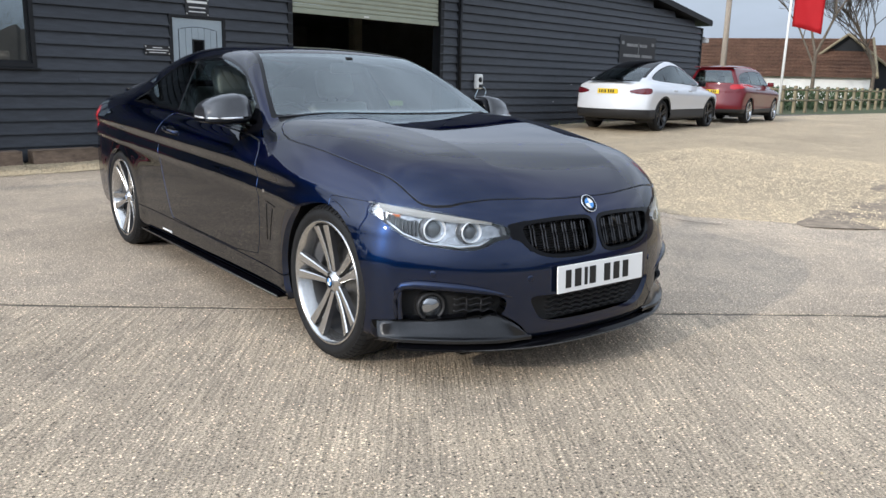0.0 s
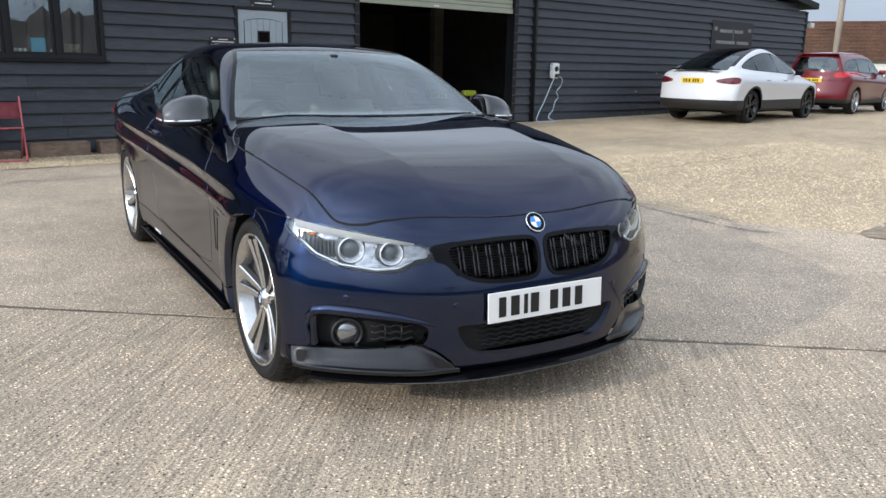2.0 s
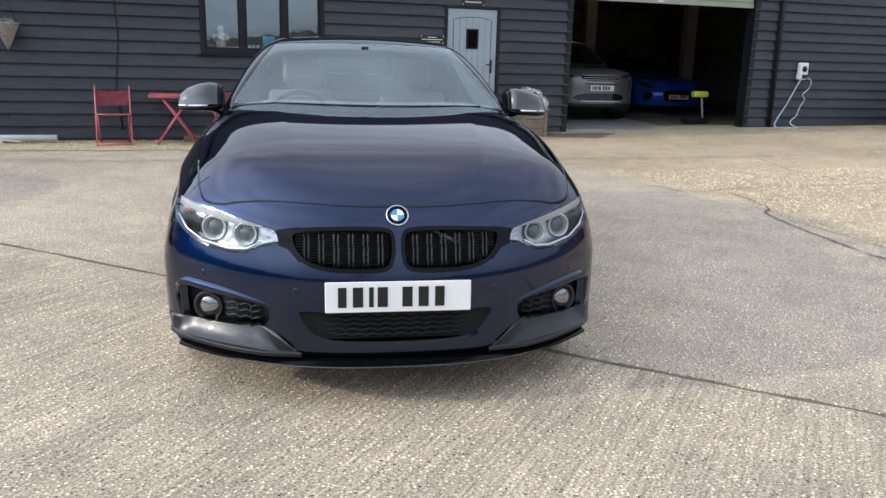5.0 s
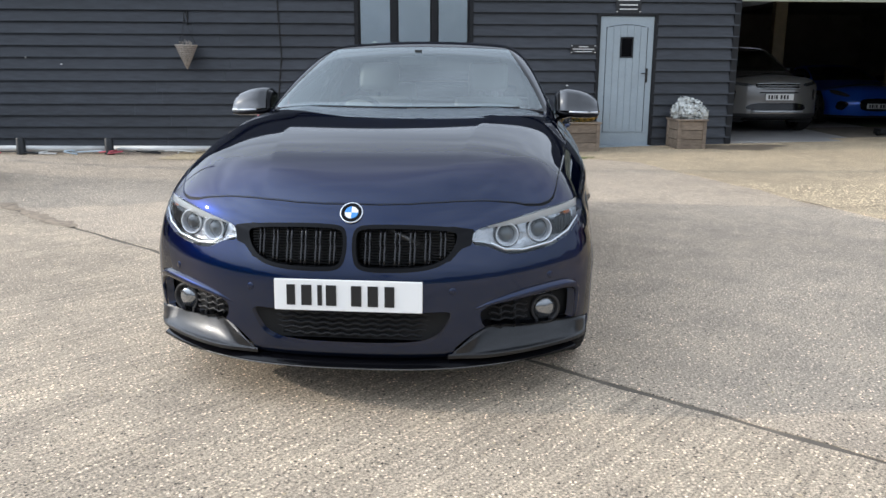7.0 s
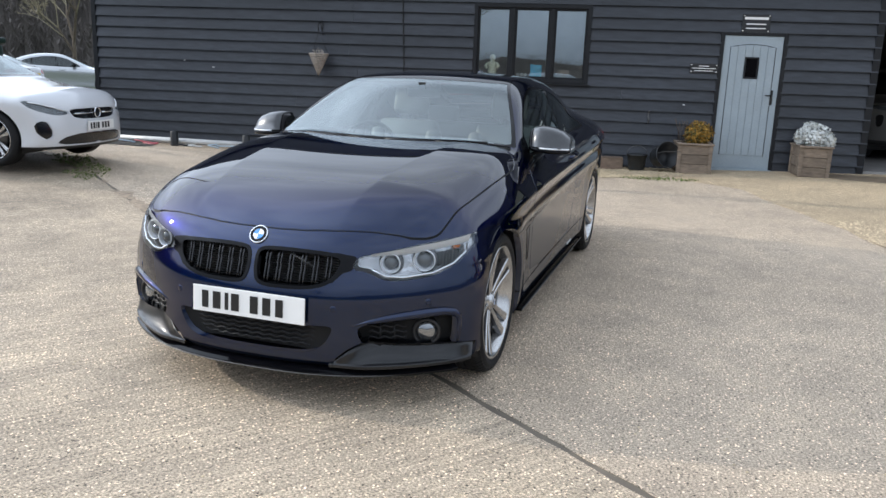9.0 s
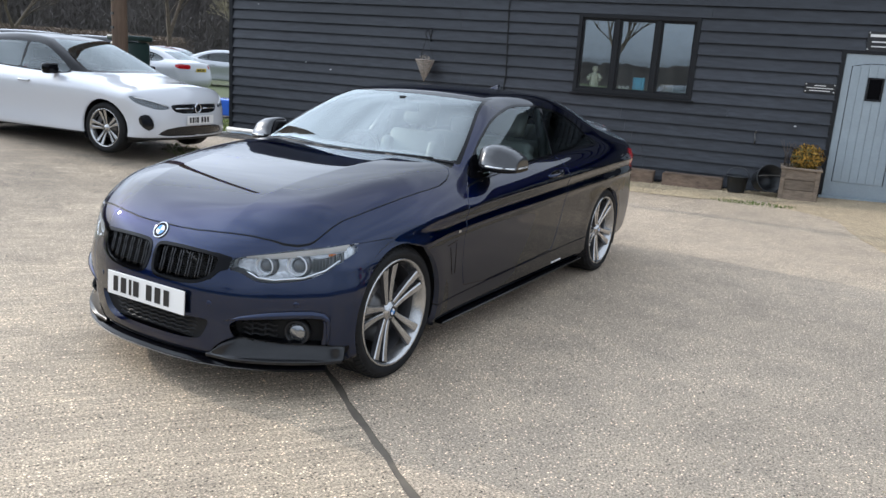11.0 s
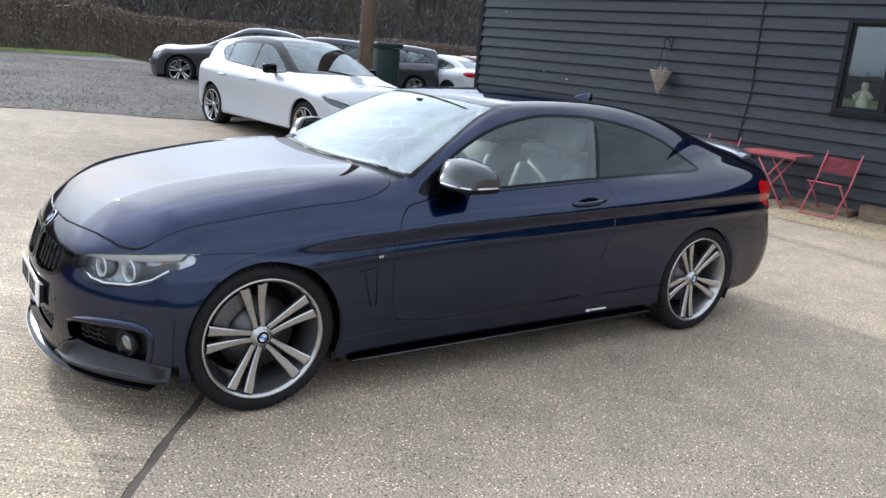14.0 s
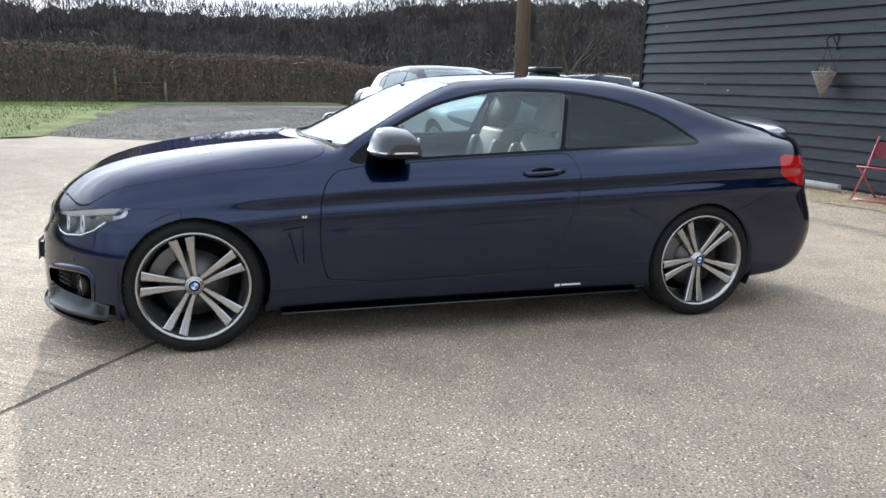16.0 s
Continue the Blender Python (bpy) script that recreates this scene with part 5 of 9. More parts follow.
        for p, q in zip(rows, rows[1:]):
            for k in range(12):
                bm.faces.new((p[k], p[(k + 1) % 12], q[(k + 1) % 12], q[k])).smooth = True
        bm.faces.new(rows[0]), bm.faces.new(rows[-1])
        bmesh.ops.recalc_face_normals(bm, faces=bm.faces)
        part("mirror_arm", bm, "gloss_black", mir)
        # skirt blade with its text bar, wing gill
        bm = bmesh.new()
        box(bm, *sorted((sgn * 0.80, sgn * 0.888)), -1.0, 1.0, 0.172, 0.184, 0.002)
        part("skirt_blade", bm, "gloss_black", car)
        bm = bmesh.new()
        tube(bm, [(sgn * 0.889, -1.0, 0.180), (sgn * 0.889, 1.0, 0.180)], 0.0028, 5)
        part("blade_edge", bm, "disc", car)
        q = edge_of(COUPE, (0, 0.565, 0.232), (1, 0, 0), 1.4)
        bm = bmesh.new()
        box(bm, *sorted((sgn * (q[0] - 0.004), sgn * (q[0] + 0.003))), 0.485, 0.515, 0.226, 0.240)
        box(bm, *sorted((sgn * (q[0] - 0.004), sgn * (q[0] + 0.003))), 0.525, 0.640, 0.229, 0.239)
        part("text_bar", bm, "sign_white", car, "small white lettering as a plain bar")
        q = edge_of(COUPE, (0, -0.877, 0.66), (1, 0, 0), 1.4)
        bm = bmesh.new()
        for k in range(2):
            box(bm, *sorted((sgn * (q[0] - 0.003), sgn * (q[0] + 0.002))), -0.892 + 0.013 * k, -0.882 + 0.013 * k, 0.655, 0.667)
        part("wing_badge", bm, "chrome", car)
        bm = bmesh.new()
        path = [(-0.985, 0.600), (-0.89, 0.612), (-0.90, 0.59), (-0.955, 0.585), (-0.90, 0.44)]
        for (ya, za), (yb, zb) in (((-0.985, 0.598), (-0.885, 0.612)), ((-0.955, 0.585), (-0.915, 0.43)), ((-0.89, 0.60), (-0.885, 0.43))):
            pts = []
            for j in range(6):
                yy, zz = ya + (yb - ya) * j / 5, za + (zb - za) * j / 5
                qq = edge_of(COUPE, (0, yy, zz), (1, 0, 0), 1.4)
                pts.append((sgn * (qq[0] - 0.001), yy, zz))
            tube(bm, pts, 0.0035, 5)
        part("wing_gill", bm, "gloss_black", car)

    # nose details
    q = on_form(COUPE, 0.0, 0.697)
    nrm = Vector(COUPE.normal(np.array([q]))[0])
    nrm.x = 0
    badge_disc(car, 0.041, Matrix.Translation(q + nrm * 0.0015) @ nrm.to_track_quat("Z", "Y").to_matrix().to_4x4())
    number_plate(car, Matrix.Translation((0, -2.172, 0.424)) @ Euler((radians(-3), 0, 0)).to_matrix().to_4x4())
    bm = bmesh.new()
    box(bm, -0.24, 0.24, -2.172, -2.13, 0.38, 0.46, 0.004)
    part("plate_holder", bm, "trim", car)
    for i in range(5):
        bm = bmesh.new()
        z = 0.268 + 0.020 * i
        lim = 0.285 if i > 0 else 0.25
        path = [(x, on_form(COUPE, abs(x), z).y + 0.04, z + 0.004 * math.sin(k * 1.3)) for k, x in enumerate(np.linspace(-lim, lim, 49))]
        tube(bm, path, 0.005, 5)
        part("grille_bar", bm, "mesh_black", car)
    bm = bmesh.new()
    box(bm, -0.35, 0.35, -2.115, -2.10, 0.25, 0.36)
    part("intake_mesh_back", bm, "dark", car)
    pts = [(x, on_form(COUPE, abs(x), 0.215).y - 0.006) for x in np.linspace(-0.80, 0.80, 61)]
    part("front_lip", strip_along(pts, ((-0.03, 0.184), (0.000, 0.176), (0.016, 0.166), (0.017, 0.158), (-0.08, 0.156))), "gloss_black", car, "gloss black front lip")
    bm = bmesh.new()
    tube(bm, [(x, y - 0.017, 0.161) for x, y in pts], 0.0026, 5)
    part("lip_edge", bm, "disc", car, "thin grey edge of front lip")
    # wipers, aerial, tail spoiler, glazing bars
    for x0, x1 in ((-0.50, 0.06), (0.02, 0.58)):
        bm = bmesh.new()
        path = []
        for k in range(9):
            x = x0 + (x1 - x0) * k / 8
            y = -0.800 + 0.27 * x * x + 0.012 * k / 8
            z = 0.985 + (y - 0.26 * x * x + 0.80) * 0.505 + 0.012
            path.append((x, y, z))
        tube(bm, path, 0.006, 6)
        tube(bm, [path[4], (path[4][0] + 0.20, path[4][1] - 0.03, path[4][2] - 0.014)], 0.006, 6)
        part("wiper", bm, "trim", car)
    bm = bmesh.new()
    rows = []
    for y, hw, h in ((1.02, 0.006, 0.004), (1.06, 0.020, 0.025), (1.12, 0.022, 0.05), (1.17, 0.015, 0.062), (1.185, 0.006, 0.05)):
        z = float(COUPE.roof(y))
        rows.append([bm.verts.new((hw, y, z - 0.004)), bm.verts.new((hw * 0.5, y, z + h)), bm.verts.new((-hw * 0.5, y, z + h)), bm.verts.new((-hw, y, z - 0.004))])
    for a, b in zip(rows, rows[1:]):
        for j in range(3):
            bm.faces.new((a[j], b[j], b[j + 1], a[j + 1]))
    bm.faces.new(rows[0]), bm.faces.new(rows[-1])
    part("aerial", bm, "navy", car, "", True)
    bm = bmesh.new()
    rows = []
    for x in np.linspace(-0.62, 0.62, 33):
        u = abs(x) / 0.62
        y0, y1 = 1.98 - 0.10 * u ** 2.2, 2.33 - 0.20 * u ** 2.4
        rise = 0.048 * (1 - 0.7 * u ** 6)
        z0 = 1.062 - 0.022 * u ** 2
        rows.append([bm.verts.new(p) for p in ((x, y0, z0), (x, y0 + 0.12, z0 + 0.012 + rise * 0.75), (x, y1 - 0.06, z0 + 0.014 + rise), (x, y1, z0 + 0.004 + rise), (x, y1 + 0.008, z0 - 0.008 + rise), (x, y1 - 0.02, z0 - 0.03))])
    for a, b in zip(rows, rows[1:]):
        for j in range(5):
            bm.faces.new((a[j], a[j + 1], b[j + 1], b[j]))
    bm.faces.new(rows[0]), bm.faces.new(rows[-1])
    part("boot_spoiler", bm, "spoiler_sheen", car, "glossy boot-lid spoiler with sky sheen in its colour", True)
    # underside and arches
    part("underbody", boxes((-0.80, 0.80, -1.02, 1.02, 0.20, 0.26), (-0.50, 0.50, -2.05, 2.2, 0.20, 0.26), bevel=0.01), "dark", car)
    arch_liner(car, -1.392, 0.33, 0.375, 0.52, 0.86)
    arch_liner(car, 1.402, 0.325, 0.365, 0.52, 0.88)
    for y, x, wd in ((-1.405, 0.750, 0.228), (1.405, 0.771, 0.238)):
        for out in (1, -1):
            wheel(car, out * x, y, 0.331, wd, 0.262, turn=12 if y < 0 else 31, out=out)
    # cabin
    part("cabin_floor", boxes((-0.72, 0.72, -0.75, 1.4, 0.28, 0.32), (-0.72, 0.72, 1.25, 1.75, 0.32, 0.98), (-0.10, 0.10, -0.6, 0.6, 0.32, 0.55)), "cabin", car)
    bm = bmesh.new()
    box(bm, -0.70, 0.70, -0.78, -0.28, 0.55, 0.925, 0.06)
    box(bm, -0.52, -0.20, -0.42, -0.26, 0.86, 0.965, 0.03)
    part("dashboard", bm, "cabin", car, "black dashboard", True)
    bm = bmesh.new()
    lathe(bm, [(0.185 + 0.014 * math.cos(a), 0.014 * math.sin(a)) for a in np.linspace(0, math.tau, 8, endpoint=False)], 32, "z", True)
    box(bm, -0.17, 0.17, -0.02, 0.02, -0.01, 0.01)
    box(bm, -0.06, 0.06, -0.06, 0.05, -0.02, 0.015, 0.01)
    bmesh.ops.transform(bm, matrix=pose(-0.37, -0.16, 0.86, 68, 0, 0), verts=bm.verts)
    part("steering_wheel", bm, "cabin", car, "", True)
    for x in (-0.37, 0.37):
        seat(car, x, 0.20, 0.33)
    bm = bmesh.new()
    box(bm, -0.62, 0.62, 0.80, 1.25, 0.38, 0.52, 0.04)
    box(bm, -0.62, 0.62, 1.12, 1.30, 0.48, 0.98, 0.05)
    for x in (-0.33, 0.33):
        box(bm, x - 0.13, x + 0.13, 1.22, 1.31, 0.94, 1.10, 0.035)
    part("rear_seat", bm, "seat", car, "pale leather rear bench", True)
    for sgn in (1, -1):
        bm = bmesh.new()
        tube(bm, [(sgn * 0.745, 0.55, 0.60), (sgn * 0.66, 0.60, 1.05), (sgn * 0.585, 0.63, 1.25)], 0.035, 8)
        part("inner_pillar", bm, "cabin", car)
    bm = bmesh.new()
    box(bm, -0.11, 0.11, -0.16, -0.13, 1.205, 1.265, 0.012)
    box(bm, -0.02, 0.02, -0.18, -0.14, 1.255, 1.30)
    part("inside_mirror", bm, "cabin", car)
    sh.panel("headlining", ("body", "rear_edge"), "cabin", car, "both", 0.0, 0.035)
    return car


coupe()


# ---- ground ----
def split_faces(v, faces, vals):
    """Polygons split along vals = 0; those inside (negative) are returned."""
    v, made, out = list(v), {}, []
    for idx in faces:
        s = [vals[i] < 0 for i in idx]
        if all(s):
            out.append(idx)
        elif any(s):
            ins, n = [], len(idx)
            for k in range(n):
                i, j = idx[k], idx[(k + 1) % n]
                if s[k]:
                    ins.append(i)
                if s[k] != s[(k + 1) % n]:
                    key = (min(i, j), max(i, j))
                    if key not in made:
                        t = vals[i] / (vals[i] - vals[j])
                        made[key] = len(v)
                        v.append(v[i] + (v[j] - v[i]) * t)
                    ins.append(made[key])
            if len(ins) > 2:
                out.append(tuple(ins))
    return np.array(v), out


def sheet(name, x0, x1, y0, y1, step, f, mat, lift, parent=None, label="", relief=0.0, skirt=0.0):
    """A piece of ground that follows the yard's fall, trimmed to f < 0."""
    xs, ys = np.linspace(x0, x1, int((x1 - x0) / step) + 1), np.linspace(y0, y1, int((y1 - y0) / step) + 1)
    gx, gy = np.meshgrid(xs, ys, indexing="ij")
    v = np.stack([gx.ravel(), gy.ravel(), np.zeros(gx.size)], 1)
    n = len(ys)
    faces = [(i * n + j, (i + 1) * n + j, (i + 1) * n + j + 1, i * n + j + 1) for i in range(len(xs) - 1) for j in range(n - 1)]
    v, faces = split_faces(v, faces, f(v[:, 0], v[:, 1]))
    v[:, 2] = ground_z(v[:, 0], v[:, 1]) + lift
    if relief:
        v[:, 2] += relief * np.array([noise.noise(Vector((p[0] * 1.7, p[1] * 1.7, 3.1))) for p in v])
    used = sorted({i for q in faces for i in q})
    index = {i: k for k, i in enumerate(used)}
    verts, faces = [tuple(v[i]) for i in used], [tuple(index[i] for i in q) for q in faces]
    if skirt:
        once = {}
        for q in faces:
            for a, b in zip(q, q[1:] + q[:1]):
                once[(a, b)] = 1
        deep = {}
        for a, b in list(once):
            if (b, a) not in once:
                for k in (a, b):
                    if k not in deep:
                        deep[k] = len(verts)
                        verts.append((verts[k][0], verts[k][1], verts[k][2] - skirt))
                faces.append((b, a, deep[a], deep[b]))
    me = bpy.data.meshes.new(name)
    me.from_pydata(verts, [], faces)
    me.materials.append(M[mat])
    ob = mesh_object(name, me, None, parent, label if parent else "")
    return ob if parent else tagged(ob, label, "", "", "structure")


def wobble(x, y, scale, size, seed=0.0):
    return size * np.array([noise.noise(Vector((a * scale, b * scale, seed))) for a, b in zip(np.ravel(x), np.ravel(y))])


far = np.concatenate([-np.geomspace(1500, 40, 12), np.linspace(-34, 44, 40), np.geomspace(50, 1500, 12)])
bm = bmesh.new()
grid = [[bm.verts.new((x, y, float(ground_z(x, y)) - 0.035)) for y in far] for x in far]
for i in range(len(far) - 1):
    for j in range(len(far) - 1):
        bm.faces.new((grid[i][j], grid[i + 1][j], grid[i + 1][j + 1], grid[i][j + 1]))
tagged(mesh_object("ground", bm, "field"), "rough field grass reaching to the horizon", "", "", "structure")

JOINT = lambda x, y: (y + 1.14 + 0.72 * x) / math.hypot(1, 0.72)
BUFF = ((0.7, 8.3), (1.5, 6.5), (2.2, 6.0), (2.7, 4.6), (3.3, 2.7), (3.72, 1.5), (3.7, 0.15), (4.3, -0.8), (5.6, -2.6), (8.0, -6.0), (14.0, -14.0), (60.0, -14.0), (60.0, 14.0), (4.0, 9.2))
LEFT = ((-9.2, 9.5), (-6.4, 5.2), (-7.4, 3.0), (-8.3, 0.9), (-9.3, -1.4), (-10.5, -3.8), (-15.0, -14.0), (-50, -14), (-50, 16))
f_buff = lambda x, y: sd_poly(np.ravel(x), np.ravel(y), BUFF) + wobble(x, y, 1.3, 0.10) + wobble(x, y, 7.0, 0.08, 9.0)
f_left = lambda x, y: sd_poly(np.ravel(x), np.ravel(y), LEFT) + wobble(x, y, 1.1, 0.18, 5.0)
yard = sheet("yard", -14, 40, -16, 12, 0.4, lambda x, y: np.full(x.size, -1.0), "stain", -0.004, None, "damp dirt in the joints of the concrete yard")
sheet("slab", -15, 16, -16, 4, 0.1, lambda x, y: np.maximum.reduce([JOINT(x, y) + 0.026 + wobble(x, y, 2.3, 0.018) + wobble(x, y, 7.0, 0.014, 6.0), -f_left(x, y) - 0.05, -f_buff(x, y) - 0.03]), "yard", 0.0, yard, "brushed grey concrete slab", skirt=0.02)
sheet("slab", -9.5, 16, -16, 9.2, 0.1, lambda x, y: np.maximum.reduce([-JOINT(x, y) + 0.015 + wobble(x, y, 3.1, 0.016, 4.0) + wobble(x, y, 6.0, 0.014, 8.0), -f_left(x, y) - 0.05, -f_buff(x, y) - 0.03]), "yard_c", 0.0, yard, "brushed grey concrete slab", skirt=0.02)
sheet("buff_slab", 0.5, 60, -14, 14, 0.35, lambda x, y: f_buff(x, y), "yard_b", 0.004, yard, "buff concrete strewn with fine gravel", skirt=0.02)
sheet("chippings", -50, -5, -14, 16, 0.5, lambda x, y: np.maximum(f_left(x, y), -3.85 - np.ravel(y) - 0.06 * (np.ravel(x) + 14) + wobble(x, y, 0.6, 0.5, 2.0)), "chippings", 0.006, None, "dark grey stone chippings of the car park", 0.02)
sheet("lawn", -34, -9, -22, -2.5, 0.4, lambda x, y: np.maximum(np.ravel(y) + 3.85 + 0.06 * (np.ravel(x) + 14) - wobble(x, y, 0.6, 0.5, 2.0), np.ravel(x) + 10.2 + wobble(x, y, 1.2, 0.3)), "turf", 0.010, None, "patchy green grass beside the chippings", 0.03)
HEDGE_A, HEDGE_B = Vector((-23.6, -20.0, 0)), Vector((-40.5, 33.0, 0))
hd = (HEDGE_B - HEDGE_A).normalized()
hedge_off = lambda x, y: -(hd.y * (np.ravel(x) - HEDGE_A.x) - hd.x * (np.ravel(y) - HEDGE_A.y))
sheet("verge", -42, -20, -20, 26, 0.5, lambda x, y: np.maximum(-(hedge_off(x, y)) - 3.3 + wobble(x, y, 0.8, 0.5, 1.0), hedge_off(x, y) - 0.5), "turf", 0.014, None, "strip of grass along the hedge", 0.03)
sheet("grass_patch", -12.5, -8.0, 4.5, 9.5, 0.3, lambda x, y: np.hypot((np.ravel(x) + 10.2) / 1.7, (np.ravel(y) - 6.9) / 1.6) - 1 + wobble(x, y, 1.5, 0.2), "turf", 0.014, None, "patch of grass by the barn's corner", 0.02)
# cracks, filled with dirt
def crack(pts, width, seed):
    rng = random.Random(seed)
    fine_pts = []
    for a, b in zip(pts, pts[1:]):
        n = max(2, int(math.dist(a, b) / 0.06))
        fine_pts += [(a[0] + (b[0] - a[0]) * i / n + rng.uniform(-0.010, 0.010), a[1] + (b[1] - a[1]) * i / n + rng.uniform(-0.010, 0.010)) for i in range(n)]
    bm = bmesh.new()
    rows = []
    for i, (x, y) in enumerate(fine_pts):
        p, q = fine_pts[max(i - 1, 0)], fine_pts[min(i + 1, len(fine_pts) - 1)]
        d = Vector((q[0] - p[0], q[1] - p[1], 0)).normalized()
        w = width * rng.uniform(0.25, 1.0) * 0.5
        z = float(ground_z(x, y)) + 0.0075
        rows.append([bm.verts.new((x - d.y * w, y + d.x * w, z)), bm.verts.new((x + d.y * w, y - d.x * w, z))])
    for a, b in zip(rows, rows[1:]):
        bm.faces.new((a[0], a[1], b[1], b[0]))
    part("crack", bm, "crack", yard, "dark dirt-filled crack")


for k, (w, line) in enumerate((
        (0.020, ((5.64, 4.88), (5.42, 3.87), (5.53, 3.44), (5.59, 2.96))),
        (0.022, ((3.44, 2.42), (3.95, 2.62), (4.42, 2.74), (4.9, 2.75), (5.59, 2.79), (6.29, 2.91), (6.88, 2.96), (8.3, 3.2))),
        (0.026, ((3.18, 2.98), (3.32, 2.61), (3.39, 2.32))),
        (0.026, ((3.81, 2.37), (3.81, 1.99), (3.77, 1.65), (3.72, 1.51), (3.6, 1.38), (3.55, 1.15), (3.5, 0.6), (3.5, 0.14), (3.49, -0.12), (3.55, -0.34), (3.73, -0.5))),
        (0.030, ((6.64, 5.72), (7.64, 5.72), (8.57, 5.73))))):
    crack(line, w, k)
# weeds and soil in the yard
sheet("soil_patch", 4.0, 9.5, -2.6, 0.6, 0.12, lambda x, y: sd_poly(np.ravel(x), np.ravel(y), ((4.15, -0.75), (5.5, -0.58), (7.3, -0.15), (9.2, 0.1), (9.2, -2.2), (6.0, -1.8), (4.4, -1.25))) + wobble(x, y, 2.6, 0.18) + wobble(x, y, 9.0, 0.12, 2.0), "soil", 0.006, None, "patch of brown soil and dead leaves on the yard", 0.015)

sheet("damp_patch", 3.2, 5.0, 7.2, 8.6, 0.06, lambda x, y: sd_poly(np.ravel(x), np.ravel(y), ((3.30, 7.75), (3.9, 7.50), (4.55, 7.62), (4.85, 8.15), (3.9, 8.22), (3.45, 8.12))) + wobble(x, y, 3.0, 0.16) + wobble(x, y, 9.0, 0.06, 2.0), "damp", 0.006, yard, "dark damp patch on buff concrete")
sheet("joint_dirt", -7.0, -2.6, 0.6, 4.0, 0.06, lambda x, y: np.abs(JOINT(x, y)) - 0.03 + wobble(x, y, 2.2, 0.16, 7.0) + wobble(x, y, 8.0, 0.07, 2.0), "soil", 0.003, yard, "brown dirt spread along the joint")


def wall_sheet(x, y):
    """Along and out from the barn's front."""
    c, s = math.cos(radians(8.3)), math.sin(radians(8.3))
    dx, dy = np.ravel(x) + 0.078, np.ravel(y) - 7.854
    return dx * c + dy * s, -dx * s + dy * c


def f_gravel(x, y):
    s, d = wall_sheet(x, y)
    return np.maximum.reduce([-d - 1.5 + 0.55 * np.maximum(s - 0.3, 0) + wobble(x, y, 2.2, 0.12) + wobble(x, y, 9.0, 0.06, 3.0), s - 1.45, -s - 4.6, d - 0.05])


sheet("gravel_strip", -5.5, 2.2, 4.8, 8.4, 0.1, f_gravel, "gravel", 0.005, None, "strip of buff gravel along the barn", 0.006)


def scatter_stones(name, n, area, f, size, mat, label, seed, lift=0.0):
    rng = np.random.default_rng(seed)
    x, y = rng.uniform(area[0], area[1], n), rng.uniform(area[2], area[3], n)
    keep = f(x, y) < 0
    x, y = x[keep], y[keep]
    verts, faces = [], []
    base = np.array([(1, 0, 0.1), (0.3, 0.9, 0), (-0.8, 0.55, 0.1), (-0.8, -0.6, 0), (0.35, -0.9, 0.1), (0.1, 0.05, 0.75)])
    for a, b in zip(x, y):
        r = size * rng.uniform(0.5, 1.4)
        t = rng.uniform(0, math.tau)
        p = base * rng.uniform(0.7, 1.25, (6, 1)) * r
        c, s = math.cos(t), math.sin(t)
        k = len(verts)
        z = float(ground_z(a, b)) + lift
        verts += [(a + q[0] * c - q[1] * s, b + q[0] * s + q[1] * c, z + q[2] * 0.8) for q in p]
        faces += [(k + i, k + (i + 1) % 5, k + 5) for i in range(5)]
    me = bpy.data.meshes.new(name)
    me.from_pydata(verts, [], faces)
    me.materials.append(M[mat])
    return tagged(mesh_object(name, me, None), label, "gravel", "", "stuff")


scatter_stones("loose_gravel", 22000, (-5.5, 2.2, 4.8, 8.4), f_gravel, 0.016, "gravel", "loose buff pebbles lying along the barn wall", 3, 0.008)
scatter_stones("chipping_stones", 48000, (-24.0, -6.5, -4.0, 8.0), f_left, 0.014, "chippings", "loose grey stone chippings of the car park", 13, 0.010)
scatter_stones("yard_pebbles", 2600, (-4.5, 4.0, -4.5, 5.5), lambda x, y: np.full(x.size, -1.0), 0.005, "gravel", "tiny loose pebbles scattered on the concrete", 7, 0.002)
scatter_stones("yard_gravel", 16000, (3.0, 10.0, -2.5, 4.0), f_buff, 0.011, "gravel", "fine buff gravel scattered over the yard", 9, 0.004)


def grass_tufts(name, n, area, f, h, mat, label, seed):
    rng = np.random.default_rng(seed)
    x, y = rng.uniform(area[0], area[1], n), rng.uniform(area[2], area[3], n)
    keep = f(x, y) < 0
    verts, faces = [], []
    for a, b in zip(x[keep], y[keep]):
        z = float(ground_z(a, b))
        t, hh = rng.uniform(0, math.tau), h * rng.uniform(0.4, 1.3)
        lx, ly = rng.normal(0, 0.4, 2) * hh
        w = 0.012 + 0.05 * h
        k = len(verts)
        verts += [(a + w * math.cos(t), b + w * math.sin(t), z), (a - w * math.cos(t), b - w * math.sin(t), z), (a + lx, b + ly, z + hh)]
        faces.append((k, k + 1, k + 2))
    me = bpy.data.meshes.new(name)
    me.from_pydata(verts, [], faces)
    me.materials.append(M[mat])
    return tagged(mesh_object(name, me, None), label, "grass", "", "stuff")


grass_tufts("lawn_grass", 14000, (-32, -9.5, -18, -3), lambda x, y: np.ravel(y) + 4.5 + 0.06 * (np.ravel(x) + 14) - wobble(x, y, 0.6, 0.5, 2.0), 0.06, "grass", "short grass blades of the lawn", 2)
grass_tufts("verge_grass", 7000, (-40, -22, -18, 25), lambda x, y: np.maximum(-hedge_off(x, y) - 1.9, hedge_off(x, y) - 0.3), 0.12, "grass", "tufts of grass along the hedge", 4)
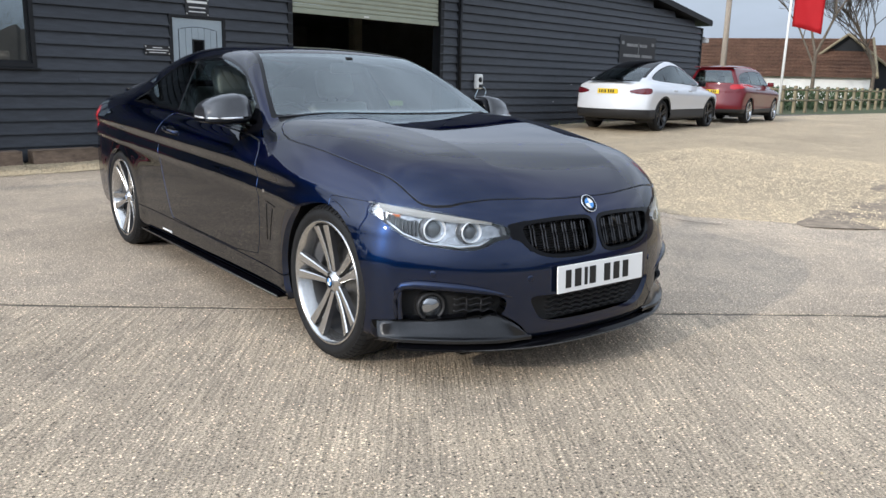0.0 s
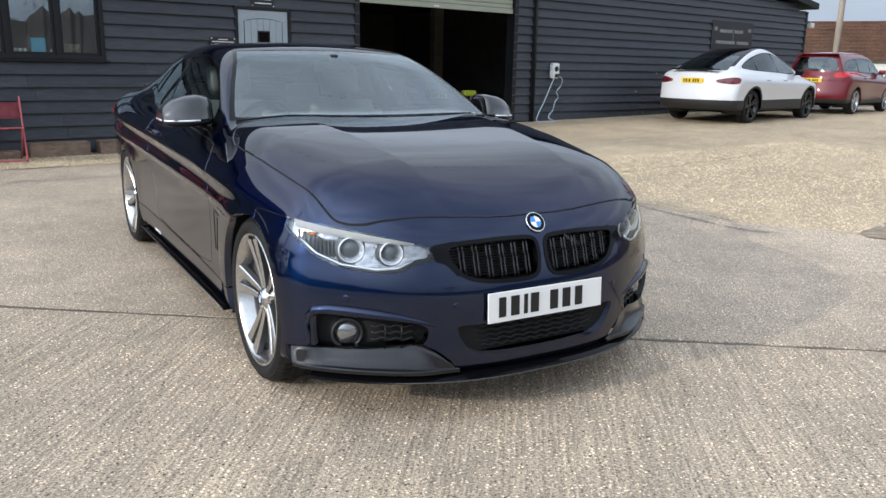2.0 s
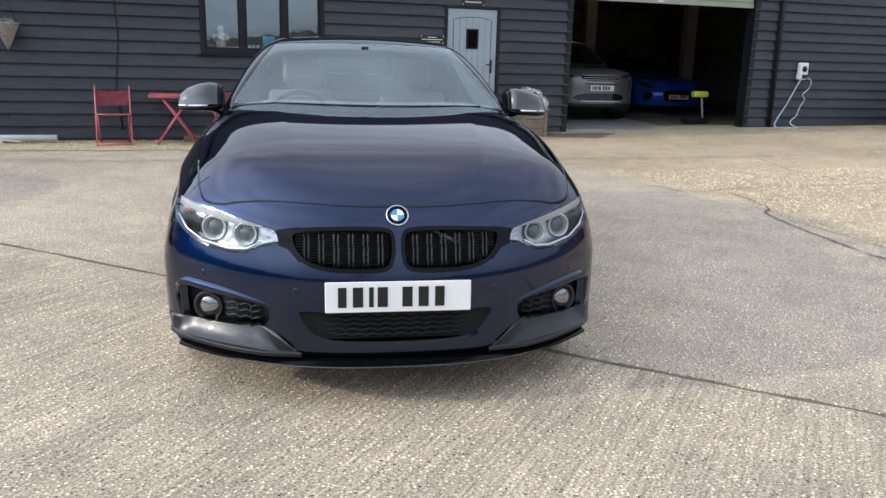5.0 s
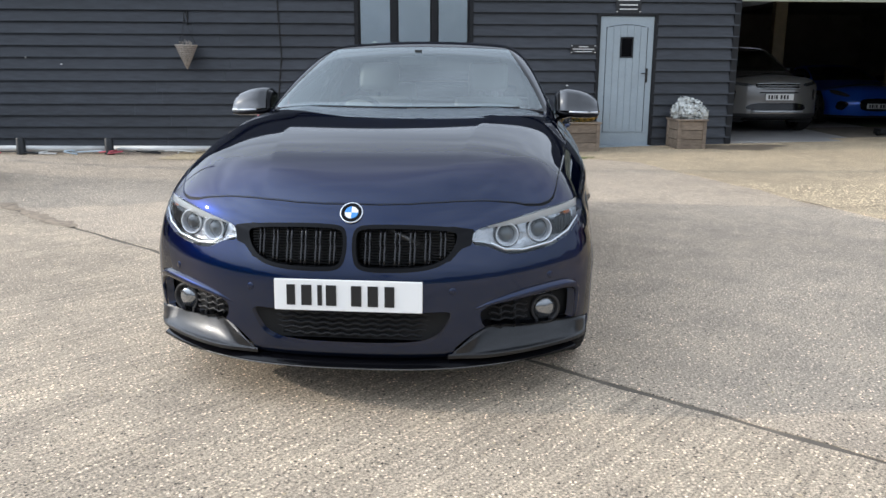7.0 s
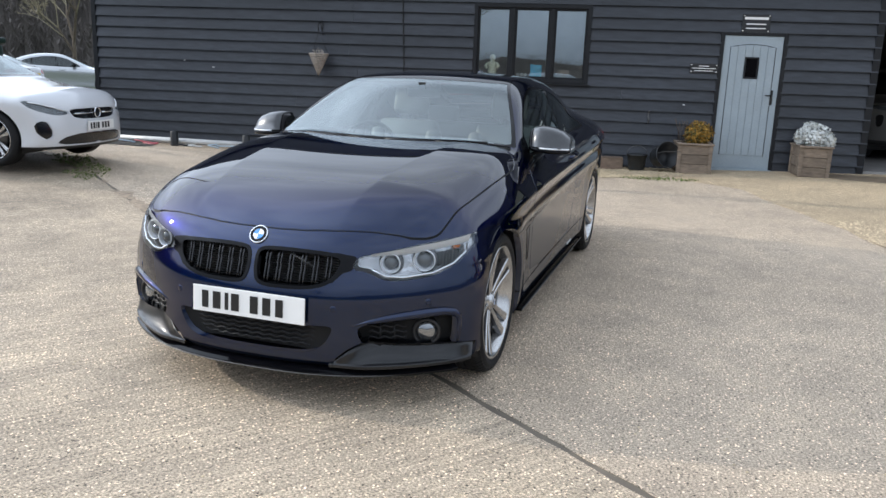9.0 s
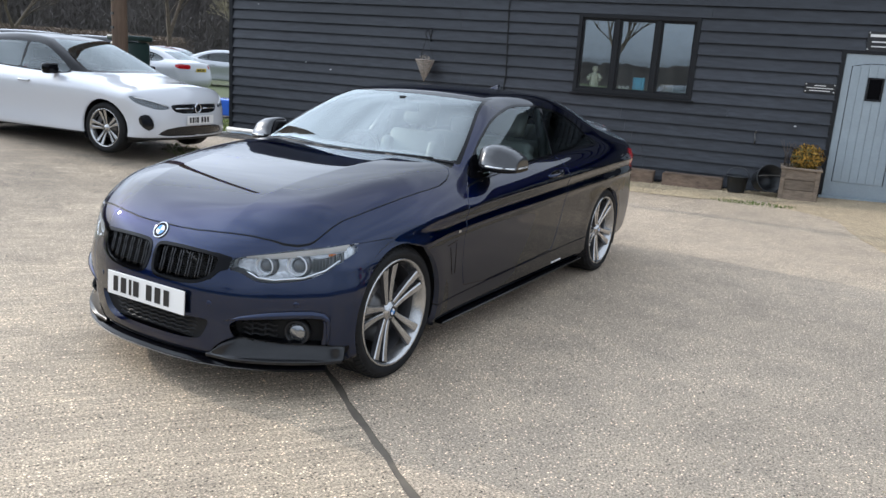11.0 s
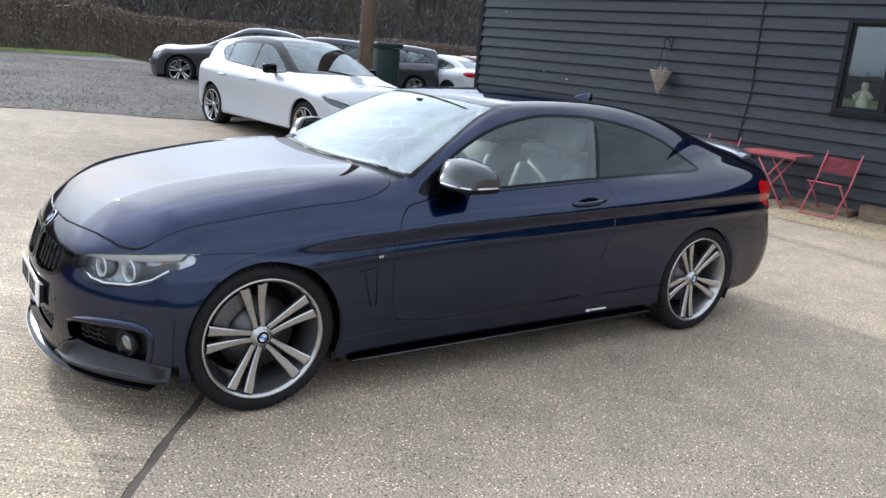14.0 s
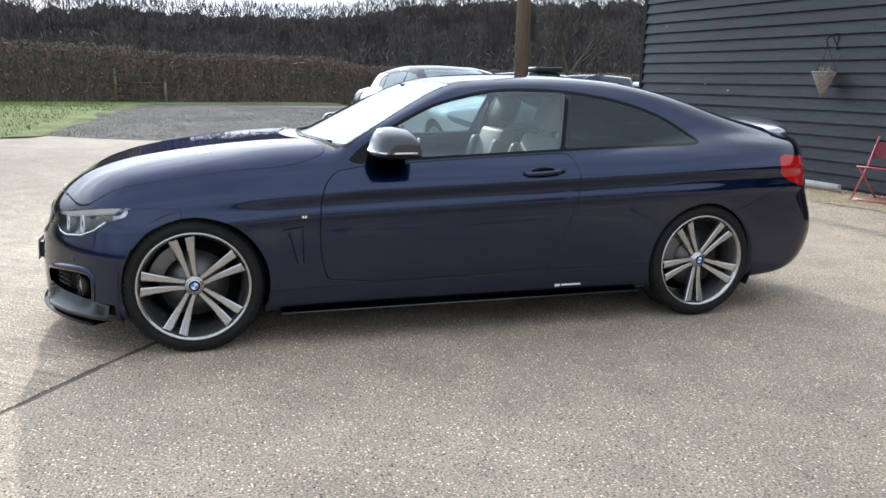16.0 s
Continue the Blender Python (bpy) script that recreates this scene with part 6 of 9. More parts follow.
grass_tufts("corner_grass", 2600, (-12, -8.2, 5, 9), lambda x, y: np.hypot((x + 10.2) / 1.7, (y - 6.9) / 1.6) - 1, 0.08, "grass", "green grass by the barn's corner", 5)
grass_tufts("wall_weeds", 700, (0.3, 1.9, 6.2, 7.0), lambda x, y: np.hypot((x - 1.15) / 0.55, (y - 6.62) / 0.20) - 1, 0.025, "grass", "weeds growing at the end of the gravel strip", 6)
grass_tufts("joint_weeds", 1500, (-6.2, -4.7, 2.0, 3.4), lambda x, y: np.abs(JOINT(x, y)) - 0.22 + wobble(x, y, 3.0, 0.2, 3.0), 0.018, "grass", "weeds growing in the concrete joint", 8)
grass_tufts("barn_weeds", 900, (9, 19, 8.0, 11), lambda x, y: np.abs(wall_sheet(x, y)[1] + 0.12) - 0.10, 0.10, "grass", "weeds along the foot of the barn", 10)


# ---- the barn: s runs along its front, d into it ----
WALL = pose(-0.078, 7.854, 0, 0, 0, 8.3)
W_S0, W_S1, BOARD = -8.55, 19.4, 0.175


def in_wall(bm):
    bmesh.ops.transform(bm, matrix=WALL, verts=bm.verts)
    return bm


def wall_ground(s, d=-0.2):
    p = WALL @ Vector((s, d, 0))
    return float(ground_z(p.x, p.y))


def eaves(s):
    return 3.55 if s < 8 else 4.62 - (s - 8.0) * 0.137


def spans(z0, z1):
    """Stretches of the front that are clad between these heights."""
    holes = ((-1.90, -0.06, 1.20, 2.42), (1.90, 2.83, -1, 2.07), (4.16, 7.82, -1, 3.0))
    out = [(W_S0, 8.38), (8.42, W_S1)]
    for a, b, lo, hi in holes:
        if z1 > lo + 0.03 and z0 < hi - 0.03:
            nxt = []
            for p, q in out:
                if b <= p or a >= q:
                    nxt.append((p, q))
                else:
                    if a > p:
                        nxt.append((p, a))
                    if b < q:
                        nxt.append((b, q))
            out = nxt
    return out


def barn():
    core = bmesh.new()
    for s0, s1, z0, z1 in ((W_S0 + 0.02, -1.90, -0.3, 3.5), (-1.90, -0.06, -0.3, 1.20), (-1.90, -0.06, 2.42, 3.5), (-0.06, 1.90, -0.3, 3.5), (1.90, 2.83, 2.07, 3.5), (2.83, 4.16, -0.3, 3.5), (4.16, 7.82, 3.0, 3.5), (7.82, 8.4, -0.3, 3.5), (8.4, W_S1 - 0.02, -0.3, 2.95)):
        box(core, s0, s1, 0.03, 0.20, z0, z1)
    wall = mesh_object("wall_front", in_wall(core), "black_wood")
    tagged(wall, "front wall of the barn in black weatherboard", "", "", "structure")
    rng = random.Random(4)
    z = -0.20
    while z < 4.6:
        for s0, s1 in spans(z, z + BOARD):
            if z + BOARD > eaves(s0) and z + BOARD > eaves(s1):
                continue
            if s0 > 8.4:
                s1 = min(s1, 8.0 + (4.62 - z - BOARD) / 0.137)
                if s1 - s0 < 0.3:
                    continue
            at = s0
            while at < s1 - 0.01:
                end = s1 if s1 - at < 5.2 else at + 3.2 + rng.random() * 1.6
                bm = bmesh.new()
                tilt = rng.uniform(-0.002, 0.002)
                pts = [(at + 0.0015, end - 0.0015)]
                a, b = at + 0.0015, end - 0.0015
                low, high = z + tilt, z + BOARD + 0.02
                v = [bm.verts.new(p) for p in ((a, -0.034, low), (b, -0.034, low + rng.uniform(-0.003, 0.003)), (b, 0.010, low), (a, 0.010, low), (a, 0.012, high), (b, 0.012, high), (b, 0.028, high), (a, 0.028, high))]
                for f in ((0, 1, 5, 4), (3, 2, 1, 0), (0, 4, 7, 3), (1, 2, 6, 5), (4, 5, 6, 7)):
                    bm.faces.new([v[i] for i in f])
                part("board", in_wall(bm), "cladding", wall)
                at = end
        z += BOARD
    # corner trims, far walls, roofs
    specs = ((W_S0 - 0.05, W_S0 + 0.03, -0.035, 0.06, -0.3, 3.5), (8.34, 8.46, -0.04, 0.04, -0.3, 3.6), (W_S1 - 0.04, W_S1 + 0.05, -0.035, 0.06, -0.3, 2.95), (4.06, 4.16, -0.03, 0.06, -0.3, 3.0), (7.82, 7.92, -0.03, 0.06, -0.3, 3.0))
    for s in specs:
        ob = mesh_object("trim", in_wall(boxes(s, bevel=0.004)), "black_wood")
        tagged(ob, "black timber corner board of the barn", "", "", "structure")
    ob = mesh_object("wall_end", in_wall(boxes((W_S0, W_S0 + 0.15, 0.2, 11.0, -0.3, 3.5), (W_S1 - 0.15, W_S1, 0.2, 11.0, -0.3, 2.95))), "cladding")
    tagged(ob, "black boarded end walls of the barn", "", "", "structure")
    ob = mesh_object("wall_back", in_wall(boxes((W_S0, W_S1, 10.9, 11.05, -0.3, 3.5))), "garage_wall")
    tagged(ob, "back wall of the barn", "", "", "structure")
    bm = bmesh.new()
    for s0, s1, pts in ((W_S0 - 0.25, 8.4, ((-0.35, 3.42), (5.5, 5.6), (11.4, 3.42))),):
        for (d0, z0), (d1, z1) in zip(pts, pts[1:]):
            v = [bm.verts.new(p) for p in ((s0, d0, z0), (s1, d0, z0), (s1, d1, z1), (s0, d1, z1), (s0, d0, z0 + 0.09), (s1, d0, z0 + 0.09), (s1, d1, z1 + 0.09), (s0, d1, z1 + 0.09))]
            for f in ((3, 2, 1, 0), (4, 5, 6, 7), (0, 1, 5, 4), (1, 2, 6, 5), (2, 3, 7, 6), (3, 0, 4, 7)):
                bm.faces.new([v[i] for i in f])
    z8, z19 = 4.66, 4.62 - (W_S1 + 0.25 - 8.0) * 0.137
    v = [bm.verts.new(p) for p in ((8.2, -0.22, z8), (W_S1 + 0.25, -0.22, z19), (W_S1 + 0.25, 11.2, z19), (8.2, 11.2, z8), (8.2, -0.22, z8 + 0.16), (W_S1 + 0.25, -0.22, z19 + 0.16), (W_S1 + 0.25, 11.2, z19 + 0.16), (8.2, 11.2, z8 + 0.16))]
    for f in ((3, 2, 1, 0), (4, 5, 6, 7), (0, 1, 5, 4), (1, 2, 6, 5), (2, 3, 7, 6), (3, 0, 4, 7)):
        bm.faces.new([v[i] for i in f])
    ob = mesh_object("roof", in_wall(bm), "black_wood")
    tagged(ob, "dark low roof of the barn with black verge boards", "", "", "structure")
    # garage inside
    ob = mesh_object("garage_floor", in_wall(boxes((W_S0 + 0.2, W_S1 - 0.2, 0.02, 10.9, -0.2, 0.085))), "garage_floor")
    tagged(ob, "worn grey concrete floor inside the garage", "", "", "structure")
    ob = mesh_object("ceiling", in_wall(boxes((W_S0 + 0.2, 8.4, 0.2, 10.9, 3.2, 3.3), (8.4, W_S1 - 0.2, 0.2, 10.9, 2.85, 2.95))), "garage_wall")
    tagged(ob, "dark ceiling of the garage", "", "", "structure")
    ob = mesh_object("partition", in_wall(boxes((3.85, 3.97, 0.2, 10.9, -0.2, 3.2), (12.5, 12.62, 0.2, 10.9, -0.2, 3.2), (W_S0 + 0.2, 3.9, 3.4, 3.5, -0.2, 3.2))), "garage_wall")
    tagged(ob, "plain inner walls beside the garage bay", "", "", "structure")


barn()


# ---- fittings of the barn ----
def barn_window():
    w = mesh_object("window_1", in_wall(boxes((-1.90, -1.84, -0.035, 0.10, 1.22, 2.42), (-0.12, -0.06, -0.035, 0.10, 1.22, 2.42), (-1.84, -0.12, -0.035, 0.10, 2.36, 2.42), (-1.84, -0.12, -0.035, 0.10, 1.22, 1.28), bevel=0.004)), "black_wood")
    tagged(w, "black-framed three-light window with things on its sill", "", "", "structure")
    for s in (-1.285, -0.665):
        part("mullion", in_wall(boxes((s - 0.032, s + 0.032, -0.02, 0.09, 1.28, 2.36), bevel=0.004)), "black_wood", w)
    for a, b in ((-1.84, -1.317), (-1.253, -0.697), (-0.633, -0.12)):
        part("sash", in_wall(boxes((a, a + 0.035, 0.005, 0.06, 1.28, 2.36), (b - 0.035, b, 0.005, 0.06, 1.28, 2.36), (a + 0.035, b - 0.035, 0.005, 0.06, 2.325, 2.36), (a + 0.035, b - 0.035, 0.005, 0.06, 1.28, 1.315))), "black_wood", w)
        p = part("pane", in_wall(boxes((a + 0.035, b - 0.035, 0.03, 0.036, 1.315, 2.325))), "pane", w)
        p.visible_shadow = False
    part("window_sill", in_wall(boxes((-1.94, -0.02, -0.062, 0.0, 1.192, 1.217), bevel=0.006)), "black_wood", w)
    part("inner_sill", in_wall(boxes((-1.88, -0.08, 0.065, 0.34, 1.24, 1.28))), "cream", w)
    # what stands on the sill
    def stand(name, bm, mat, label, cat):
        tagged(mesh_object(name, in_wall(bm), mat, None, "", True), label, cat)
    bm = bmesh.new()
    lathe(bm, [(0.03, 1.28), (0.065, 1.30), (0.075, 1.37), (0.06, 1.43), (0.075, 1.47), (0.065, 1.52), (0.03, 1.54), (0.048, 1.57), (0.05, 1.60), (0.03, 1.635), (0.0005, 1.64)], 14, "z")
    for sx in (-1, 1):
        tube(bm, [(sx * 0.06, 0, 1.50), (sx * 0.11, -0.01, 1.45), (sx * 0.08, -0.04, 1.42)], 0.028, 8)
    bmesh.ops.translate(bm, verts=bm.verts, vec=(-1.60, 0.15, 0))
    stand("figurine", bm, "figure", "pale green and white plain figurine on window sill", "ornament")
    stand("carton", boxes((-0.98, -0.80, 0.10, 0.16, 1.28, 1.50), bevel=0.003), "cyan_card", "bright blue carton standing on the window sill", "box")
    bm = boxes((-0.56, -0.36, 0.10, 0.115, 1.30, 1.43), (-0.54, -0.38, 0.095, 0.10, 1.32, 1.41), (-0.52, -0.40, 0.115, 0.15, 1.28, 1.30))
    stand("photo_stand", bm, "planter", "small wooden frame standing on the window sill", "frame")
    for s in (-1.18, -1.12, -1.06, -0.72, -0.66):
        bm = bmesh.new()
        lathe(bm, [(0.022, 1.28), (0.026, 1.33), (0.024, 1.36)], 12, "z")
        bmesh.ops.translate(bm, verts=bm.verts, vec=(s, 0.13, 0))
        stand("cup", bm, "plastic_white", "small white cup standing on the window sill", "cup")
    ob = mesh_object("office_wall", in_wall(boxes((-8.3, 3.8, 3.3, 3.38, -0.2, 3.2), (-3.2, -3.1, 0.2, 3.3, -0.2, 3.2))), "garage_wall")
    tagged(ob, "dim inner walls of the office", "", "", "structure")


def barn_door():
    d = mesh_object("door_1", in_wall(boxes((1.94, 2.79, -0.012, 0.035, 0.03, 2.03), bevel=0.004)), "door_paint")
    tagged(d, "closed grey-blue boarded door with a small window", "", "", "structure")
    part("door_frame", in_wall(boxes((1.88, 1.937, -0.03, 0.09, 0.0, 2.09), (2.793, 2.85, -0.03, 0.09, 0.0, 2.09), (1.937, 2.793, -0.03, 0.09, 2.035, 2.09), bevel=0.003)), "black_wood", d)
    n = 6
    for i in range(n):
        a = 2.045 + i * 0.107
        bm = bmesh.new()
        mid = a + 0.0505 - 2.365
        top = 1.90 - 0.42 * mid * mid
        z0 = 0.24
        if i in (2, 3):
            box(bm, a, a + 0.1025, -0.021, -0.011, z0, 1.40, 0.003)
            box(bm, a, a + 0.1025, -0.021, -0.011, 1.72, top, 0.003)
        else:
            box(bm, a, a + 0.1025, -0.021, -0.011, z0, top, 0.003)
        part("door_board", in_wall(bm), "door_paint", d)
    bm = bmesh.new()
    tube(bm, [(q, -0.017, 1.905 - 0.42 * (q - 2.365) ** 2) for q in np.linspace(2.035, 2.695, 17)] , 0.004, 5)
    tube(bm, [(2.038, -0.014, 0.235), (2.038, -0.014, 1.86)], 0.004, 5)
    tube(bm, [(2.692, -0.014, 0.235), (2.692, -0.014, 1.86)], 0.004, 5)
    part("panel_joint", in_wall(bm), "black_wood", d)
    part("viewing_frame", in_wall(boxes((2.262, 2.285, -0.028, -0.01, 1.40, 1.72), (2.445, 2.468, -0.028, -0.01, 1.40, 1.72), (2.285, 2.445, -0.028, -0.01, 1.40, 1.423), (2.285, 2.445, -0.028, -0.01, 1.697, 1.72), bevel=0.003)), "black_wood", d)
    part("viewing_pane", in_wall(boxes((2.285, 2.445, -0.02, -0.014, 1.423, 1.697))), "gloss_black", d)
    bm = boxes((2.690, 2.725, -0.022, -0.012, 1.02, 1.24), bevel=0.004)
    tube(bm, [(2.707, -0.02, 1.16), (2.707, -0.055, 1.16), (2.61, -0.06, 1.16)], 0.009, 8)
    part("door_handle", in_wall(bm), "ink", d)
    part("threshold", in_wall(boxes((1.90, 2.83, -0.06, 0.02, -0.02, 0.028), bevel=0.004)), "door_paint", d)


def sign(name, s0, s1, z0, z1, bars, label, bolts=True):
    g = thing(name, label, "sign")
    part("board", in_wall(boxes((s0, s1, -0.035, -0.022, z0, z1), bevel=0.002)), "sign_black", g)
    for a, b, c, d in bars:
        part("text_bar", in_wall(boxes((a, b, -0.039, -0.035, c + (d - c) * 0.22, d - (d - c) * 0.22))), "sign_white" if z1 - z0 < 0.6 else "sign_grey", g)
    if bolts:
        for s in (s0 + 0.02, s1 - 0.02):
            for z in (z0 + 0.02, z1 - 0.02):
                bm = bmesh.new()
                lathe(bm, [(0.009, -0.034), (0.009, -0.042), (0.0005, -0.044)], 10, "y")
                bmesh.ops.translate(bm, verts=bm.verts, vec=(s, 0, z))
                part("bolt", in_wall(bm), "plastic_white", g)


def shutter_door():
    g = thing("roller_shutter", "sage green slatted roller shutter raised over garage opening", "shutter")
    for i in range(8):
        z = 2.36 + 0.085 * i
        bm = bmesh.new()
        v = [bm.verts.new(p) for p in ((4.18, 0.045, z), (7.80, 0.045, z), (7.80, 0.030, z + 0.03), (4.18, 0.030, z + 0.03), (4.18, 0.035, z + 0.08), (7.80, 0.035, z + 0.08), (7.80, 0.05, z + 0.083), (4.18, 0.05, z + 0.083))]
        for f in ((0, 1, 2, 3), (3, 2, 5, 4), (4, 5, 6, 7)):
            bm.faces.new([v[k] for k in f])
        part("slat", in_wall(bm), "shutter", g)
    part("bottom_bar", in_wall(boxes((4.17, 7.81, 0.02, 0.07, 2.275, 2.36), bevel=0.006)), "shutter", g)
    part("latch", in_wall(boxes((5.80, 5.92, 0.008, 0.02, 2.30, 2.325))), "plastic_white", g)


def charger():
    g = thing("wall_charger", "white electric car charger box on black boards", "charger")
    part("housing", in_wall(boxes((8.90, 9.10, -0.12, -0.012, 1.02, 1.34), bevel=0.03)), "plastic_white", g)
    bm = bmesh.new()
    lathe(bm, [(0.055, -0.12), (0.055, -0.128), (0.0005, -0.13)], 20, "y")
    bmesh.ops.translate(bm, verts=bm.verts, vec=(9.0, 0, 1.22))
    part("socket", in_wall(bm), "ink", g)
    part("holder", in_wall(boxes((8.96, 9.06, -0.16, -0.11, 1.05, 1.12), bevel=0.01)), "sign_black", g)
    for pts in (((8.96, -0.10, 1.03), (8.86, -0.10, 0.85), (8.70, -0.10, 0.55), (8.52, -0.12, 0.30), (8.45, -0.16, 0.15), (8.60, -0.30, 0.135), (8.90, -0.30, 0.135)),
                ((9.06, -0.14, 1.07), (9.18, -0.13, 1.0), (9.17, -0.10, 0.86), (9.05, -0.10, 0.75), (9.11, -0.10, 0.64), (9.02, -0.10, 0.52), (8.97, -0.10, 0.36), (8.84, -0.13, 0.27), (8.80, -0.16, 0.20), (8.90, -0.25, 0.135))):
        bm = bmesh.new()
        tube(bm, catmull(pts, 5), 0.011, 7)
        part("cable", in_wall(bm), "cable_blue", g)


def catmull(pts, n):
    p = [Vector(q) for q in pts]
    p = [p[0]] + p + [p[-1]]
    out = []
    for a, b, c, d in zip(p, p[1:], p[2:], p[3:]):
        for i in range(n):
            t = i / n
            out.append(0.5 * ((2 * b) + (c - a) * t + (2 * a - 5 * b + 4 * c - d) * t * t + (3 * b - a - 3 * c + d) * t ** 3))
    return out + [p[-1]]


def basket():
    g = thing("hanging_basket", "empty conical wicker hanging basket on iron bracket", "basket")
    s0, d0 = -4.42, -0.22
    for k in range(16):
        a = math.tau * k / 16
        bm = bmesh.new()
        tube(bm, [(s0 + 0.155 * math.cos(a), d0 + 0.155 * math.sin(a), 1.56), (s0 + 0.085 * math.cos(a), d0 + 0.085 * math.sin(a), 1.38), (s0, d0, 1.20)], 0.006, 5)
        part("stake", in_wall(bm), "wicker", g)
    for i in range(12):
        z = 1.24 + 0.028 * i
        r = 0.157 * (z - 1.20) / 0.36
        bm = bmesh.new()
        tube(bm, [(s0 + r * math.cos(math.tau * k / 18) * (1.05 if k % 2 else 0.96), d0 + r * math.sin(math.tau * k / 18) * (1.05 if k % 2 else 0.96), z) for k in range(19)], 0.012, 5)
        part("weave", in_wall(bm), "wicker", g)
    for k in range(3):
        a = math.tau * k / 3 + 0.5
        bm = bmesh.new()
        tube(bm, [(s0 + 0.15 * math.cos(a), d0 + 0.15 * math.sin(a), 1.56), (s0, d0, 1.93)], 0.004, 5)
        part("chain", in_wall(bm), "ink", g)
    bm = bmesh.new()
    tube(bm, catmull([(s0, -0.02, 2.08), (s0, -0.12, 2.06), (s0, d0 - 0.02, 2.0), (s0, d0 - 0.02, 1.95), (s0, d0, 1.93)], 4), 0.008, 6)
    tube(bm, [(s0, -0.02, 1.86), (s0, -0.02, 2.10)], 0.010, 6)
    tube(bm, [(s0, -0.02, 1.90), (s0, -0.14, 2.05)], 0.007, 6)
    part("bracket", in_wall(bm), "ink", g)
    leaf_ball("dead_plant", (s0, d0, 1.57), (0.10, 0.10, 0.06), 120, 0.03, "wicker", g, True)


def leaf_ball(name, c, r, n, size, mat, parent, walls=False, seed=1, up=0.4):
    """A clump of small leaves within an oval."""
    rng = np.random.default_rng(seed)
    verts, faces = [], []
    for _ in range(n):
        d = rng.normal(size=3)
        d /= np.linalg.norm(d)
        p = np.array(c) + d * np.array(r) * rng.uniform(0.35, 1.05) ** 0.6
        a = rng.normal(size=3) + np.array((0, 0, up))
        a /= np.linalg.norm(a)
        b = np.cross(a, d + 0.01)
        b /= max(np.linalg.norm(b), 1e-6)
        s = size * rng.uniform(0.6, 1.4)
        k = len(verts)
        verts += [tuple(p - b * s * 0.35), tuple(p + a * s * 0.5 + d * s * 0.1), tuple(p + b * s * 0.35), tuple(p - a * s * 0.5)]
        faces.append((k, k + 1, k + 2, k + 3))
    me = bpy.data.meshes.new(name)
    me.from_pydata(verts, [], faces)
    me.materials.append(M[mat])
    if walls:
        me.transform(WALL)
    ob = mesh_object(name, me, None, parent)
    if parent is not None:
        ob["kind"] = "stuff"
    return ob


def planter(s0, s1, plant, label, seed):
    z0 = wall_ground((s0 + s1) / 2, -0.4)
    d0, d1 = -0.62, -0.10
    g = thing("planter", label, "planter", "planters beside the door")
    for k in range(3):
        za, zb = z0 + 0.005 + 0.142 * k, z0 + 0.140 + 0.142 * k
        for bx in ((s0, s1, d0, d0 + 0.025), (s0, s1, d1 - 0.025, d1), (s0, s0 + 0.025, d0 + 0.025, d1 - 0.025), (s1 - 0.025, s1, d0 + 0.025, d1 - 0.025)):
            part("plank", in_wall(boxes((*bx, za, zb), bevel=0.004)), "planter", g)
    for s in (s0 - 0.012, s1 - 0.045):
        for d in (d0 - 0.012, d1 - 0.045):
            part("corner_post", in_wall(boxes((s, s + 0.057, d, d + 0.057, z0, z0 + 0.43), bevel=0.004)), "planter", g)
    for bx in ((s0 - 0.03, s1 + 0.03, d0 - 0.03, d0 + 0.045), (s0 - 0.03, s1 + 0.03, d1 - 0.045, d1 + 0.03), (s0 - 0.03, s0 + 0.045, d0 + 0.045, d1 - 0.045), (s1 - 0.045, s1 + 0.03, d0 + 0.045, d1 - 0.045)):
        part("rim", in_wall(boxes((*bx, z0 + 0.43, z0 + 0.455), bevel=0.004)), "planter", g)
    part("soil", in_wall(boxes((s0 + 0.02, s1 - 0.02, d0 + 0.02, d1 - 0.02, z0 + 0.33, z0 + 0.40))), "soil", g)
    c, dc = (s0 + s1) / 2, (d0 + d1) / 2
    if plant == "yellow":
        p = thing("yellow_shrub", "yellow-green leafy shrub growing in a wooden planter", "shrub")
        leaf_ball("foliage", (c + 0.06, dc, z0 + 0.58), (0.22, 0.20, 0.20), 1100, 0.036, "yellow_leaf", p, True, seed, 0.8)
        leaf_ball("inner_foliage", (c + 0.05, dc, z0 + 0.56), (0.21, 0.19, 0.20), 800, 0.034, "shrub_green", p, True, seed + 3, 0.8)
        bm = bmesh.new()
        rng = random.Random(seed)
        for _ in range(14):
            x, y = c - 0.16 + rng.uniform(-0.08, 0.1), dc + rng.uniform(-0.12, 0.12)
            tube(bm, [(x, y, z0 + 0.38), (x + rng.uniform(-0.05, 0.05), y, z0 + 0.6), (x + rng.uniform(-0.09, 0.06), y, z0 + 0.72 + rng.uniform(0, 0.1))], 0.004, 4)
        part("twigs", in_wall(bm), "twig", p)["kind"] = "stuff"
    else:
        p = thing("silver_shrub", "silvery white leafy plant growing in a wooden planter", "shrub")
        for k, (a, b, h, r) in enumerate(((-0.12, 0, 0.56, 0.15), (0.10, 0.04, 0.60, 0.17), (0.02, -0.1, 0.54, 0.15), (0.20, -0.05, 0.52, 0.12), (-0.02, 0.08, 0.68, 0.12))):
            leaf_ball("foliage", (c + a, dc + b, z0 + h), (r, r, r * 0.9), 420, 0.05, "silver_leaf", p, True, seed + k, 0.5)


